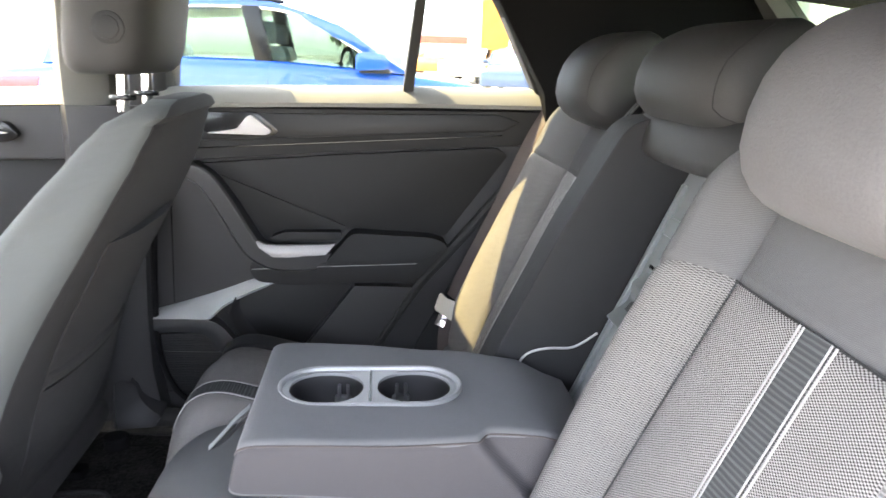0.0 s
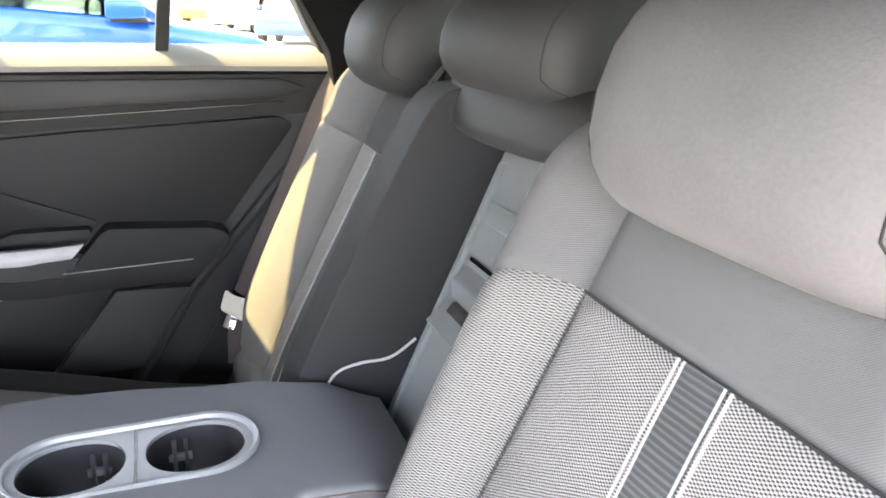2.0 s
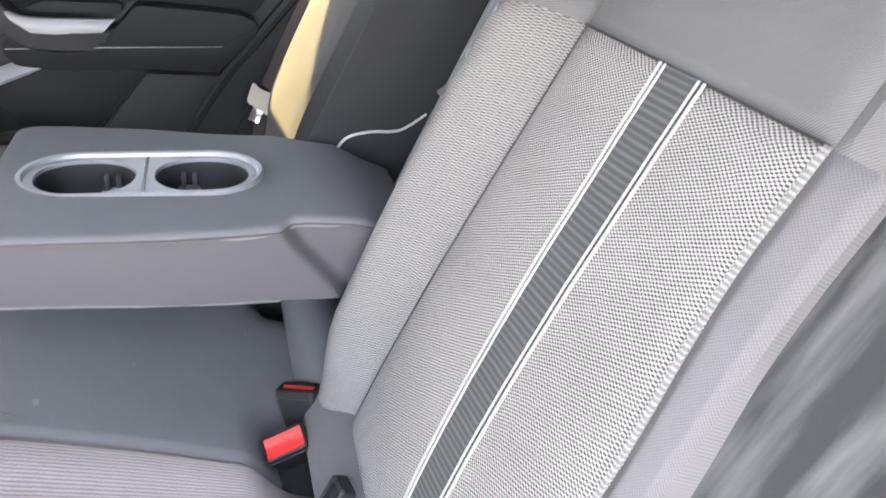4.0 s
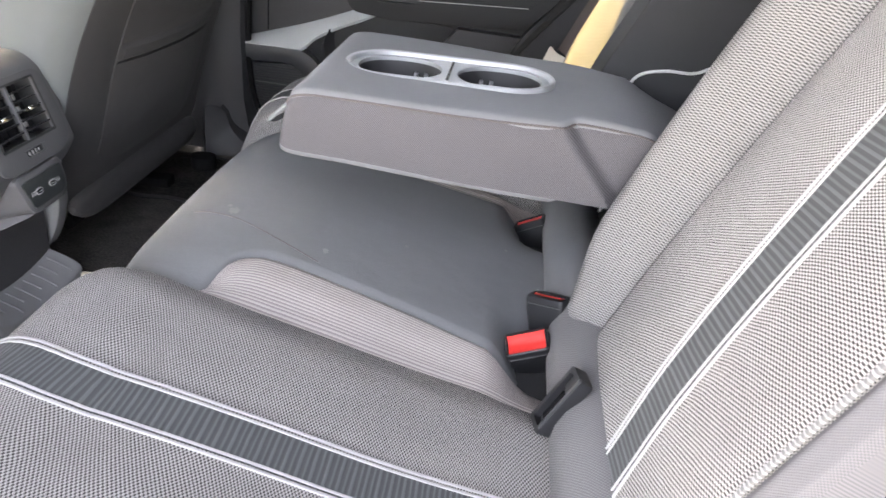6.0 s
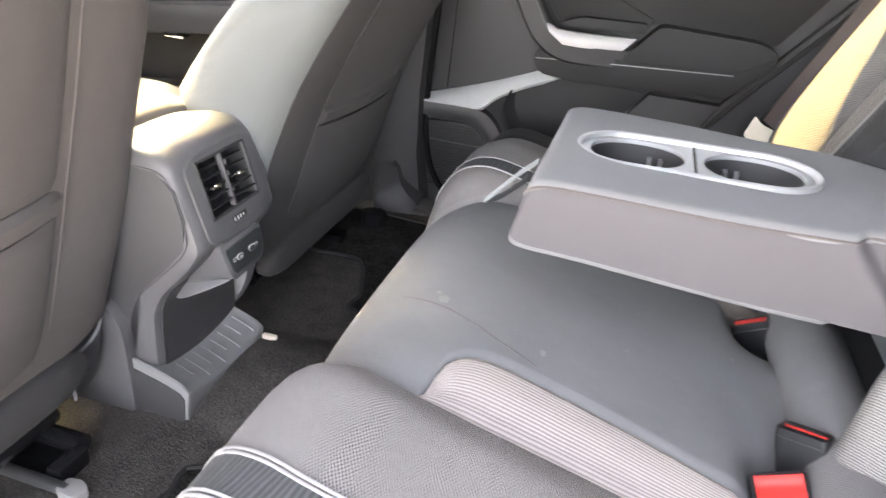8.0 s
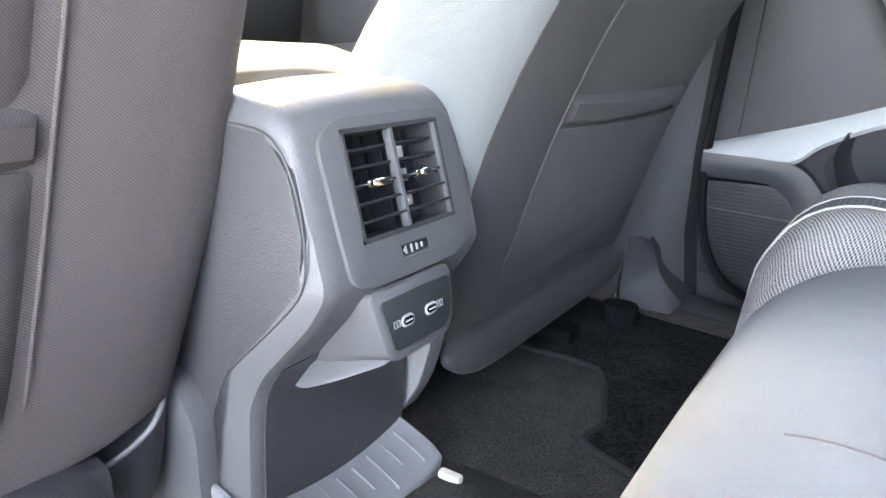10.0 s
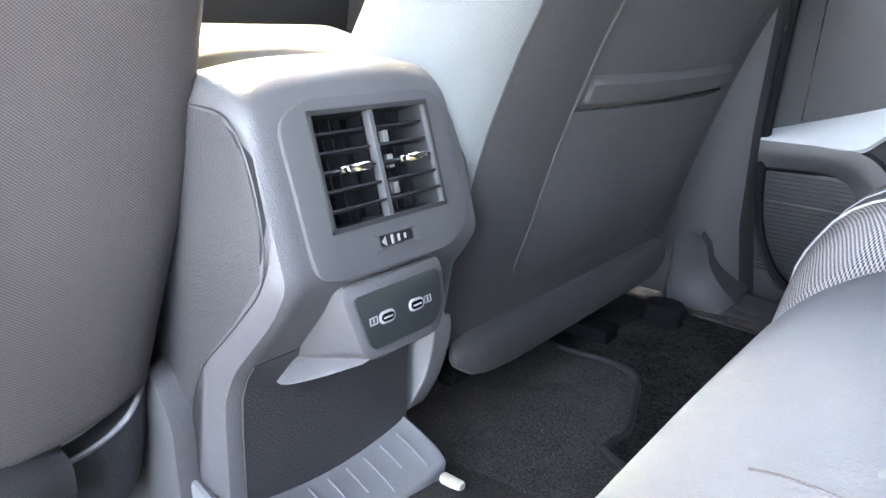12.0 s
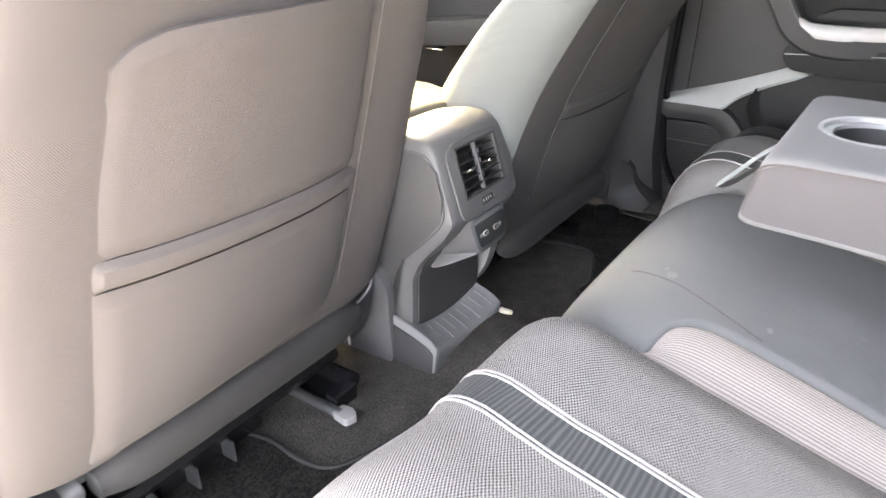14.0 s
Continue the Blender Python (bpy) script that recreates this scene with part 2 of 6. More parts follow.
def pile(name, dark, light, tuft, patch):
    """Cut-pile carpet: uneven tufts with trodden patches."""
    m = material(name, dark, 0.98, vary=0.1, grain=tuft, bump=0, spec=0.08)
    nt = m.node_tree
    n, link = nt.nodes, nt.links.new
    co, small, wide, lift = n.new("ShaderNodeTexCoord"), n.new("ShaderNodeTexNoise"), n.new("ShaderNodeTexNoise"), n.new("ShaderNodeBump")
    small.inputs["Scale"].default_value, small.inputs["Detail"].default_value, small.inputs["Roughness"].default_value = tuft, 5, 0.7
    wide.inputs["Scale"].default_value, wide.inputs["Detail"].default_value = patch, 4
    add, spread, mix = n.new("ShaderNodeMath"), n.new("ShaderNodeMapRange"), n.new("ShaderNodeMix")
    add.operation = "MULTIPLY_ADD"
    add.inputs[1].default_value = 0.35
    mix.data_type = "RGBA"
    mix.inputs["A"].default_value, mix.inputs["B"].default_value = (*dark, 1), (*light, 1)
    spread.inputs["From Min"].default_value, spread.inputs["From Max"].default_value = 0.56, 0.84
    for t in (small, wide):
        link(co.outputs["Object"], t.inputs["Vector"])
    link(wide.outputs["Fac"], add.inputs[0])
    link(small.outputs["Fac"], add.inputs[2])
    link(add.outputs[0], spread.inputs["Value"])
    link(spread.outputs[0], mix.inputs["Factor"])
    link(mix.outputs["Result"], n["Principled BSDF"].inputs["Base Color"])
    lift.inputs["Strength"].default_value, lift.inputs["Distance"].default_value = 1.0, 0.004
    link(small.outputs["Fac"], lift.inputs["Height"])
    link(lift.outputs[0], n["Principled BSDF"].inputs["Normal"])
    return m


CARPET = pile("black_carpet", (0.046, 0.0435, 0.041), (0.112, 0.104, 0.096), 330, 25)
MAT = pile("mat_pile", (0.006, 0.006, 0.0058), (0.040, 0.038, 0.036), 260, 18)
WEBBING = material("belt_webbing", (0.085, 0.068, 0.063), 0.8, vary=0.12, grain=900, bump=0.2)
BEIGE_TONE = material("beige_tone", (0.62, 0.57, 0.47), 0.45, vary=0.05, grain=300, bump=0.02)
HEADLINER = material("black_headliner", (0.006, 0.006, 0.0066), 0.95, vary=0.15, grain=700, bump=0.3, spec=0.1)
ASPHALT = material("pale_forecourt", (0.42, 0.412, 0.395), 0.9, vary=0.18, grain=120, bump=0.3, stain=0.8)
RUBBER = material("rubber", (0.02, 0.02, 0.02), 0.7, vary=0.1, grain=200, bump=0.1)
BLUE_PAINT = material("blue_car_paint", (0.008, 0.075, 0.40), 0.25, vary=0.04, grain=200, bump=0, coat=0.8)
WHITE_PAINT = material("white_car_paint", (0.75, 0.75, 0.75), 0.25, vary=0.03, grain=200, bump=0, coat=0.8)
NAVY_PAINT = material("slate_car_paint", (0.035, 0.07, 0.16), 0.25, vary=0.04, grain=200, bump=0, coat=0.8)
TAIL_RED = material("tail_lamp_red", (0.6, 0.03, 0.04), 0.2, vary=0.05, grain=60, bump=0)
ORANGE = material("orange_cladding", (0.78, 0.30, 0.04), 0.6, vary=0.06, grain=20, bump=0.05)
WALL_WHITE = material("white_render", (0.78, 0.77, 0.75), 0.8, vary=0.06, grain=30, bump=0.1)
WALL_SAGE = material("sage_cladding", (0.5, 0.56, 0.44), 0.8, vary=0.08, grain=25, bump=0.1)
SIGN_BLUE = material("blue_sign", (0.05, 0.42, 0.75), 0.5, vary=0.04, grain=40, bump=0)
SIGN_RED = material("red_sign", (0.65, 0.12, 0.08), 0.5, vary=0.04, grain=40, bump=0)
LEAF = material("leaf_green", (0.09, 0.15, 0.04), 0.7, vary=0.4, grain=30, bump=0.2)
BARK = material("bark", (0.14, 0.1, 0.07), 0.9, vary=0.3, grain=60, bump=0.5)
WINDOW_FILM = material("dark_window_glass", (0.20, 0.25, 0.25), 0.08, vary=0.08, grain=3, bump=0)


def glass_material(name, tint):
    m = bpy.data.materials.new(name)
    m.use_nodes = True
    b = m.node_tree.nodes["Principled BSDF"]
    b.inputs["Base Color"].default_value = (*tint, 1)
    b.inputs["Roughness"].default_value, b.inputs["IOR"].default_value = 0.0, 1.1
    b.inputs["Transmission Weight"].default_value = 1.0
    return m


def pane_material(name, tint):
    """A thin tinted pane: light passes straight through, dimmed, with a faint gloss."""
    m = bpy.data.materials.new(name)
    m.use_nodes = True
    n, link = m.node_tree.nodes, m.node_tree.links.new
    n.remove(n["Principled BSDF"])
    clear, gloss, mix = n.new("ShaderNodeBsdfTransparent"), n.new("ShaderNodeBsdfGlossy"), n.new("ShaderNodeMixShader")
    clear.inputs["Color"].default_value = (*tint, 1)
    gloss.inputs["Roughness"].default_value = 0.02
    mix.inputs[0].default_value = 0.05
    link(clear.outputs[0], mix.inputs[1])
    link(gloss.outputs[0], mix.inputs[2])
    link(mix.outputs[0], n["Material Output"].inputs["Surface"])
    return m


GLASS = glass_material("window_glass", (0.97, 0.985, 0.97))
DOOR_GLASS = pane_material("rear_door_glass", (0.74, 0.76, 0.745))
REAR_GLASS = pane_material("rear_tinted_glass", (0.66, 0.72, 0.66))
TINTED = glass_material("tinted_glass", (0.34, 0.41, 0.36))

# ---- mesh helpers ----


def thing(name, label="", category="", group="", kind="", at=(0, 0, 0)):
    ob = tagged(new(name), label, category, group, kind)
    ob.empty_display_size = 0.05
    ob.location = at
    return ob


def part(name, bm, mat, parent=None, label="", smooth=True):
    me = bpy.data.meshes.new(name)
    if smooth:
        for f in bm.faces:
            f.smooth = True
    bm.to_mesh(me)
    bm.free()
    if smooth:
        me.set_sharp_from_angle(angle=radians(38))
    me.materials.append(mat)
    ob = new(name, me)
    if parent:
        ob.parent = parent
        base = parent.location if parent.parent is None else parent.location + parent.parent.location
        ob.location = -Vector(base)
    if label:
        ob["label"] = label
    return ob


def setting(name, bm, mat, label="", category="", smooth=True):
    return tagged(part(name, bm, mat, None, label, smooth), label, category, "", "structure")


def lerp_table(table, s):
    """The value at s of rows (s, a, b, ...), smoothly joined."""
    if s <= table[0][0]:
        return table[0][1:]
    for p, q in zip(table, table[1:]):
        if s <= q[0]:
            f = (s - p[0]) / (q[0] - p[0])
            return tuple(a + (b - a) * f for a, b in zip(p[1:], q[1:]))
    return table[-1][1:]


def ss(a, b, x):
    f = max(0.0, min(1.0, (x - a) / (b - a)))
    return f * f * (3 - 2 * f)


def pad(fn, u0, u1, v0, v1, nu, nv, thick, edge=0.004, width=0.009, into=None):
    """A stuffed panel: the surface fn(u, v) with sunken seams round it and a body of some thickness behind."""
    bm = bmesh.new()
    uv = bm.loops.layers.uv.new("UVMap")
    e = 1e-3
    front, back, coords = [], [], []

    def steps(a, b, k):
        t = [i / k for i in range(k + 1)]
        w = min(0.25, width / abs(b - a))
        return [a + (b - a) * x for x in sorted(set(t + [w * 0.4, w, 1 - w, 1 - w * 0.4]))]

    us, vs = steps(u0, u1, nu), steps(v0, v1, nv)
    for u in us:
        for v in vs:
            p = Vector(fn(u, v))
            nrm = (Vector(fn(u + e, v)) - Vector(fn(u - e, v))).cross(Vector(fn(u, v + e)) - Vector(fn(u, v - e))).normalized()
            if into is not None and nrm.dot(into) > 0:
                nrm = -nrm
            d = min(abs(u - u0), abs(u - u1), abs(v - v0), abs(v - v1))
            front.append(bm.verts.new(p - nrm * edge * (1 - ss(0, width, d))))
            back.append(bm.verts.new(p - nrm * thick if into is None else p + into * thick))
            coords.append((u, v))
    cols = len(vs)

    def quad(a, b, c, d, vts):
        f = bm.faces.new([vts[i] for i in (a, b, c, d)])
        for lp, i in zip(f.loops, (a, b, c, d)):
            lp[uv].uv = coords[i]

    for i in range(len(us) - 1):
        for j in range(cols - 1):
            a = i * cols + j
            quad(a, a + cols, a + cols + 1, a + 1, front)
            quad(a, a + 1, a + cols + 1, a + cols, back)
    rim = [i * cols for i in range(len(us))] + [(len(us) - 1) * cols + j for j in range(1, cols)]
    rim += [i * cols + cols - 1 for i in range(len(us) - 2, -1, -1)] + [j for j in range(cols - 2, 0, -1)]
    for a, b in zip(rim, rim[1:] + rim[:1]):
        f = bm.faces.new([front[b], front[a], back[a], back[b]])
        for lp, i in zip(f.loops, (b, a, a, b)):
            lp[uv].uv = coords[i]
    bmesh.ops.recalc_face_normals(bm, faces=bm.faces)
    return bm


def ribbon(fn, pts, half, lift, thick=0.0015):
    """A narrow strip that lies on the surface fn along the line of (u, v) points."""
    bm = bmesh.new()
    uv = bm.loops.layers.uv.new("UVMap")
    rows, run = [], 0.0
    e = 1e-3
    for i, (u, v) in enumerate(pts):
        q = pts[min(i + 1, len(pts) - 1)]
        o = pts[max(i - 1, 0)]
        du, dv = q[0] - o[0], q[1] - o[1]
        k = math.hypot(du, dv)
        pu, pv = -dv / k, du / k
        row = []
        for sgn in (-1, 1):
            uu, vv = u + pu * half * sgn, v + pv * half * sgn
            p = Vector(fn(uu, vv))
            nrm = (Vector(fn(uu + e, vv)) - Vector(fn(uu - e, vv))).cross(Vector(fn(uu, vv + e)) - Vector(fn(uu, vv - e))).normalized()
            if nrm.dot(Vector((-0.6, 0, 0.8))) < 0:
                nrm = -nrm
            row += [p + nrm * lift, p + nrm * (lift - thick)]
        if i:
            run += math.hypot(u - pts[i - 1][0], v - pts[i - 1][1])
        rows.append(([bm.verts.new(x) for x in (row[0], row[2], row[3], row[1])], run))
    for (a, ra), (b, rb) in zip(rows, rows[1:]):
        for j in range(4):
            k = (j + 1) % 4
            f = bm.faces.new([a[j], a[k], b[k], b[j]])
            for lp, (w, r) in zip(f.loops, ((0, ra), (2 * half, ra), (2 * half, rb), (0, rb))):
                lp[uv].uv = (w, r)
    bm.faces.new(rows[0][0])
    bm.faces.new(rows[-1][0][::-1])
    bmesh.ops.recalc_face_normals(bm, faces=bm.faces)
    return bm


def loft(rings, closed_ends=True, metric=True):
    """A skin over rings of equal length, with metric UVs round and along."""
    bm = bmesh.new()
    uv = bm.loops.layers.uv.new("UVMap")
    vts = [[bm.verts.new(p) for p in ring] for ring in rings]
    k = len(rings[0])
    arc = [[0.0] for _ in rings]
    for i, ring in enumerate(rings):
        for j in range(k):
            arc[i].append(arc[i][-1] + (Vector(ring[(j + 1) % k]) - Vector(ring[j])).length)
    along = [0.0]
    for a, b in zip(rings, rings[1:]):
        along.append(along[-1] + max((Vector(p) - Vector(q)).length for p, q in zip(a, b)))
    for i in range(len(rings) - 1):
        for j in range(k):
            j2 = (j + 1) % k
            f = bm.faces.new([vts[i][j], vts[i][j2], vts[i + 1][j2], vts[i + 1][j]])
            for lp, c in zip(f.loops, ((arc[i][j], along[i]), (arc[i][j + 1], along[i]), (arc[i + 1][j + 1], along[i + 1]), (arc[i + 1][j], along[i + 1]))):
                lp[uv].uv = c
    if closed_ends:
        bm.faces.new(vts[0][::-1])
        bm.faces.new(vts[-1])
    bmesh.ops.recalc_face_normals(bm, faces=bm.faces)
    return bm


def box(x0, x1, y0, y1, z0, z1, bevel=0.004, seg=2):
    bm = bmesh.new()
    bmesh.ops.create_cube(bm, size=1.0)
    for v in bm.verts:
        v.co = Vector((x0 + (v.co.x + 0.5) * (x1 - x0), y0 + (v.co.y + 0.5) * (y1 - y0), z0 + (v.co.z + 0.5) * (z1 - z0)))
    if bevel:
        bmesh.ops.bevel(bm, geom=bm.edges[:], offset=bevel, segments=seg, affect="EDGES", profile=0.6)
    return bm


def prism(points, axis, a, b, bevel=0.003, seg=2, shear=None):
    """A plate with the outline points, thick from a to b along axis ('x': points are (y, z), 'y': (x, z), 'z': (x, y))."""
    put = {"x": lambda p, d: (d, p[0], p[1]), "y": lambda p, d: (p[0], d, p[1]), "z": lambda p, d: (p[0], p[1], d)}[axis]
    bm = bmesh.new()
    lo = [bm.verts.new(put(p, a)) for p in points]
    hi = [bm.verts.new(put(p, b)) for p in points]
    bm.faces.new(lo)
    bm.faces.new(hi[::-1])
    for i in range(len(points)):
        j = (i + 1) % len(points)
        bm.faces.new([lo[j], lo[i], hi[i], hi[j]])
    bmesh.ops.recalc_face_normals(bm, faces=bm.faces)
    if bevel:
        bmesh.ops.bevel(bm, geom=bm.edges[:], offset=bevel, segments=seg, affect="EDGES", profile=0.6, clamp_overlap=True)
    return bm


def rounded(points, r, k=5):
    """The outline with its corners rounded by about r."""
    out, m = [], len(points)
    for i, p in enumerate(points):
        p, a, b = Vector(p), Vector(points[i - 1]), Vector(points[(i + 1) % m])
        da, db = (a - p), (b - p)
        ra, rb = min(r, da.length * 0.45), min(r, db.length * 0.45)
        s, e = p + da.normalized() * ra, p + db.normalized() * rb
        for j in range(k + 1):
            t = j / k
            q = s * (1 - t) ** 2 + p * 2 * t * (1 - t) + e * t * t
            out.append((q.x, q.y))
    return out


def oval(cx, cy, hx, hy, k=40, power=2.0):
    out = []
    for i in range(k):
        a = math.tau * i / k
        c, s = math.cos(a), math.sin(a)
        out.append((cx + hx * math.copysign(abs(c) ** (2 / power), c), cy + hy * math.copysign(abs(s) ** (2 / power), s)))
    return out


def stadium(cx, cy, hx, hy, k=12):
    """A slot outline: half circles at both ends."""
    out = []
    for i in range(k + 1):
        a = -math.pi / 2 + math.pi * i / k
        out.append((cx + hx - hy + hy * math.cos(a), cy + hy * math.sin(a)))
    for i in range(k + 1):
        a = math.pi / 2 + math.pi * i / k
        out.append((cx - hx + hy + hy * math.cos(a), cy + hy * math.sin(a)))
    return out


def tube(points, r, k=8, caps=True):
    """A round bar along the points."""
    pts = [Vector(p) for p in points]
    rings = []
    side = None
    for i, p in enumerate(pts):
        d = (pts[min(i + 1, len(pts) - 1)] - pts[max(i - 1, 0)]).normalized()
        if side is None:
            side = d.orthogonal().normalized()
        side = (side - d * side.dot(d)).normalized()
        up = d.cross(side)
        rings.append([p + (side * math.cos(math.tau * j / k) + up * math.sin(math.tau * j / k)) * r for j in range(k)])
    return loft(rings, caps)


def spline(points, k=8):
    """A smooth line through the points."""
    pts = [Vector(p) for p in points]
    out = []
    for i in range(len(pts) - 1):
        p0, p1, p2, p3 = pts[max(i - 1, 0)], pts[i], pts[i + 1], pts[min(i + 2, len(pts) - 1)]
        for j in range(k):
            t = j / k
            out.append(0.5 * (2 * p1 + (p2 - p0) * t + (2 * p0 - 5 * p1 + 4 * p2 - p3) * t * t + (3 * p1 - p0 - 3 * p2 + p3) * t ** 3))
    return out + [pts[-1]]


def sheet(a, b, depth, mids=0, bow=0.0):
    """A skin between two lines of equal length, thick by the vector depth; bow lifts its middle against depth."""
    d = Vector(depth)
    up = -d.normalized() * bow
    cols = [0.0] + [(i + 1) / (mids + 1) for i in range(mids)] + [1.0]
    rings = []
    for p, q in zip(a, b):
        p, q = Vector(p), Vector(q)
        top = [p.lerp(q, c) + up * math.sin(math.pi * c) for c in cols]
        rings.append(top + [q + d, p + d])
    return loft(rings)


def join(*bms):
    """One bmesh of several, for pieces that are one solid part."""
    out = bmesh.new()
    for b in bms:
        me = bpy.data.meshes.new("tmp")
        b.to_mesh(me)
        b.free()
        out.from_mesh(me)
        bpy.data.meshes.remove(me)
    return out


def moved(bm, m):
    bmesh.ops.transform(bm, matrix=m, verts=bm.verts[:])
    return bm


def cut(ob, *cutters):
    """Takes the cutter meshes out of ob for good."""
    for bm in cutters:
        me = bpy.data.meshes.new("cutter")
        bm.to_mesh(me)
        bm.free()
        tool = new("cutter", me)
        tool.parent = ob.parent
        tool.location = ob.location
        mod = ob.modifiers.new("cut", "BOOLEAN")
        mod.operation, mod.solver, mod.object = "DIFFERENCE", "EXACT", tool
        deps = bpy.context.evaluated_depsgraph_get()
        deps.update()
        done = bpy.data.meshes.new_from_object(ob.evaluated_get(deps))
        ob.modifiers.remove(mod)
        old = ob.data
        ob.data = done
        done.name = old.name
        bpy.data.meshes.remove(old)
        bpy.data.objects.remove(tool)
        bpy.data.meshes.remove(me)
    return ob


# ---- the large structure of the cabin ----
FLOOR = 0.44
ground = setting("ground", box(-150, 150, -150, 150, -0.2, 0.0, 0), ASPHALT, "pale sunlit concrete forecourt", "ground")

setting("floor", box(-1.7, 0.3, -0.66, 0.70, FLOOR - 0.03, FLOOR, 0.004), CARPET, "black pile carpet of the cabin floor", "floor")
setting("wall_sill_far", loft([[(x, 0.645, 0.40), (x, 0.672, 0.422), (x, 0.695, 0.433), (x, 0.72, 0.436), (x, 0.80, 0.436), (x, 0.80, 0.36), (x, 0.62, 0.36)] for x in (-1.7, -0.72, -0.45, 0.25)]),
        PLASTIC, "black plastic sill trim under the far door", "sill")
setting("wall_sill_near", loft([[(x, -0.60, 0.40), (x, -0.635, 0.46), (x, -0.70, 0.47), (x, -0.78, 0.44), (x, -0.78, 0.3), (x, -0.62, 0.36)] for x in (-1.7, -0.72, 0.1)]),
        PLASTIC, "black plastic sill trim under the open door", "sill")

# roof, with the headliner under it
def roof_z(x, y):
    return 1.50 - 0.05 * (y / 0.6) ** 2 - 0.05 * max(0, (x - 0.0)) ** 2 * 1.2 - 0.06 * max(0, -x - 0.6) ** 2


bm = bmesh.new()
gx, gy = [-1.22 + 2.12 * i / 20 for i in range(21)], [-0.62 + 1.24 * j / 12 for j in range(13)]
lo = [[bm.verts.new((x, y, roof_z(x, y))) for y in gy] for x in gx]
hi = [[bm.verts.new((x, y, roof_z(x, y) + 0.05)) for y in gy] for x in gx]
for i in range(20):
    for j in range(12):
        bm.faces.new([lo[i][j], lo[i][j + 1], lo[i + 1][j + 1], lo[i + 1][j]])
        bm.faces.new([hi[i][j], hi[i + 1][j], hi[i + 1][j + 1], hi[i][j + 1]])
for i in range(20):
    for j in (0, 12):
        bm.faces.new([lo[i][j], lo[i + 1][j], hi[i + 1][j], hi[i][j]])
for j in range(12):
    for i in (0, 20):
        bm.faces.new([lo[i][j], lo[i][j + 1], hi[i][j + 1], hi[i][j]])
bmesh.ops.recalc_face_normals(bm, faces=bm.faces)
setting("ceiling", bm, HEADLINER, "black fabric headliner under the roof", "headliner")

# far C-pillar with its black lining, running back to the tailgate
def pillar(sign):
    pts = [(0.265, 1.10), (0.243, 1.212), (0.122, 1.402), (0.09, 1.46), (0.60, 1.455), (0.70, 1.40), (0.92, 1.15), (0.95, 1.0), (0.30, 1.0)]
    b = moved(prism(pts, "y", 0.675, 0.76, 0.006), Matrix(((1, 0, 0, 0), (0, 1, -0.32, 0.384), (0, 0, 1, 0), (0, 0, 0, 1))))
    if sign < 0:
        moved(b, Matrix.Diagonal((1, -1, 1, 1)))
        bmesh.ops.reverse_faces(b, faces=b.faces[:])
    return b


setting("wall_c_pillar_far", pillar(1), HEADLINER, "black lining of the far rear pillar", "pillar")
setting("wall_c_pillar_near", pillar(-1), HEADLINER, "black lining of the near rear pillar", "pillar")
setting("wall_quarter_far", prism([(0.02, 0.5), (0.31, 1.13), (0.95, 1.05), (0.95, 0.45), (0.02, 0.45)], "y", 0.66, 0.78, 0.01), PLASTIC,
        "black plastic side lining behind the far seat", "side panel")
setting("wall_quarter_near", prism([(0.10, 0.5), (0.25, 1.05), (0.95, 1.05), (0.95, 0.45), (0.10, 0.45)], "y", -0.78, -0.655, 0.01), PLASTIC,
        "black felted side lining behind the near seat", "side panel")
setting("wall_jamb_far", prism([(-0.20, 0.42), (-0.03, 0.58), (0.24, 1.10), (0.34, 1.14), (0.16, 0.42)], "y", 0.745, 0.80, 0.004), PLASTIC, "black door jamb behind the far door", "door jamb")
setting("wall_tailgate", prism([(0.93, 0.4), (1.05, 0.4), (1.02, 1.1), (0.93, 1.1)], "y", -0.7, 0.7, 0.01), PLASTIC, "black tailgate lining", "tailgate")
setting("wall_shelf", prism([(0.42, 1.03), (0.95, 1.06), (0.95, 1.04), (0.42, 1.01)], "y", -0.655, 0.655, 0.003), HEADLINER, "black parcel shelf behind the seats", "parcel shelf")

# rails along the roof edges
for nm, s in (("wall_roof_rail_far", 1), ("wall_roof_rail_near", -1)):
    setting(nm, prism(rounded([(s * 0.56, 1.43), (s * 0.645, 1.425), (s * 0.68, 1.46), (s * 0.62, 1.52), (s * 0.56, 1.51)], 0.015), "x", -1.17, 0.66, 0.006), HEADLINER, "black lined roof rail above the doors", "roof rail")

# D-pillar edge, and rear window above the shelf
tailgate = thing("window_3", "sloping rear window with a grey painted frame", "window", kind="structure", at=(0.8, 0, 1.2))
for s in (-1, 1):
    part("frame", prism([(0.60, 1.46), (0.67, 1.46), (1.0, 1.10), (0.93, 1.10)], "y", s * 0.57, s * 0.66, 0.008), TRIM_GREY, tailgate, "grey painted window frame")
part("frame", prism([(0.60, 1.462), (0.66, 1.462), (0.70, 1.42), (0.64, 1.42)], "y", -0.57, 0.57, 0.008), TRIM_GREY, tailgate, "grey painted window frame")
g = part("pane", prism([(0.655, 1.445), (0.660, 1.448), (0.985, 1.10), (0.98, 1.097)], "y", -0.57, 0.57, 0), REAR_GLASS, tailgate)

# far B-pillar
def chamfered(x0, x1, y, z):
    return [(x0, y + 0.03, z), (x0 + 0.025, y, z), (x1 - 0.05, y, z), (x1 - 0.012, y + 0.02, z), (x1, y + 0.05, z), (x1, 0.80, z), (x0, 0.80, z)]


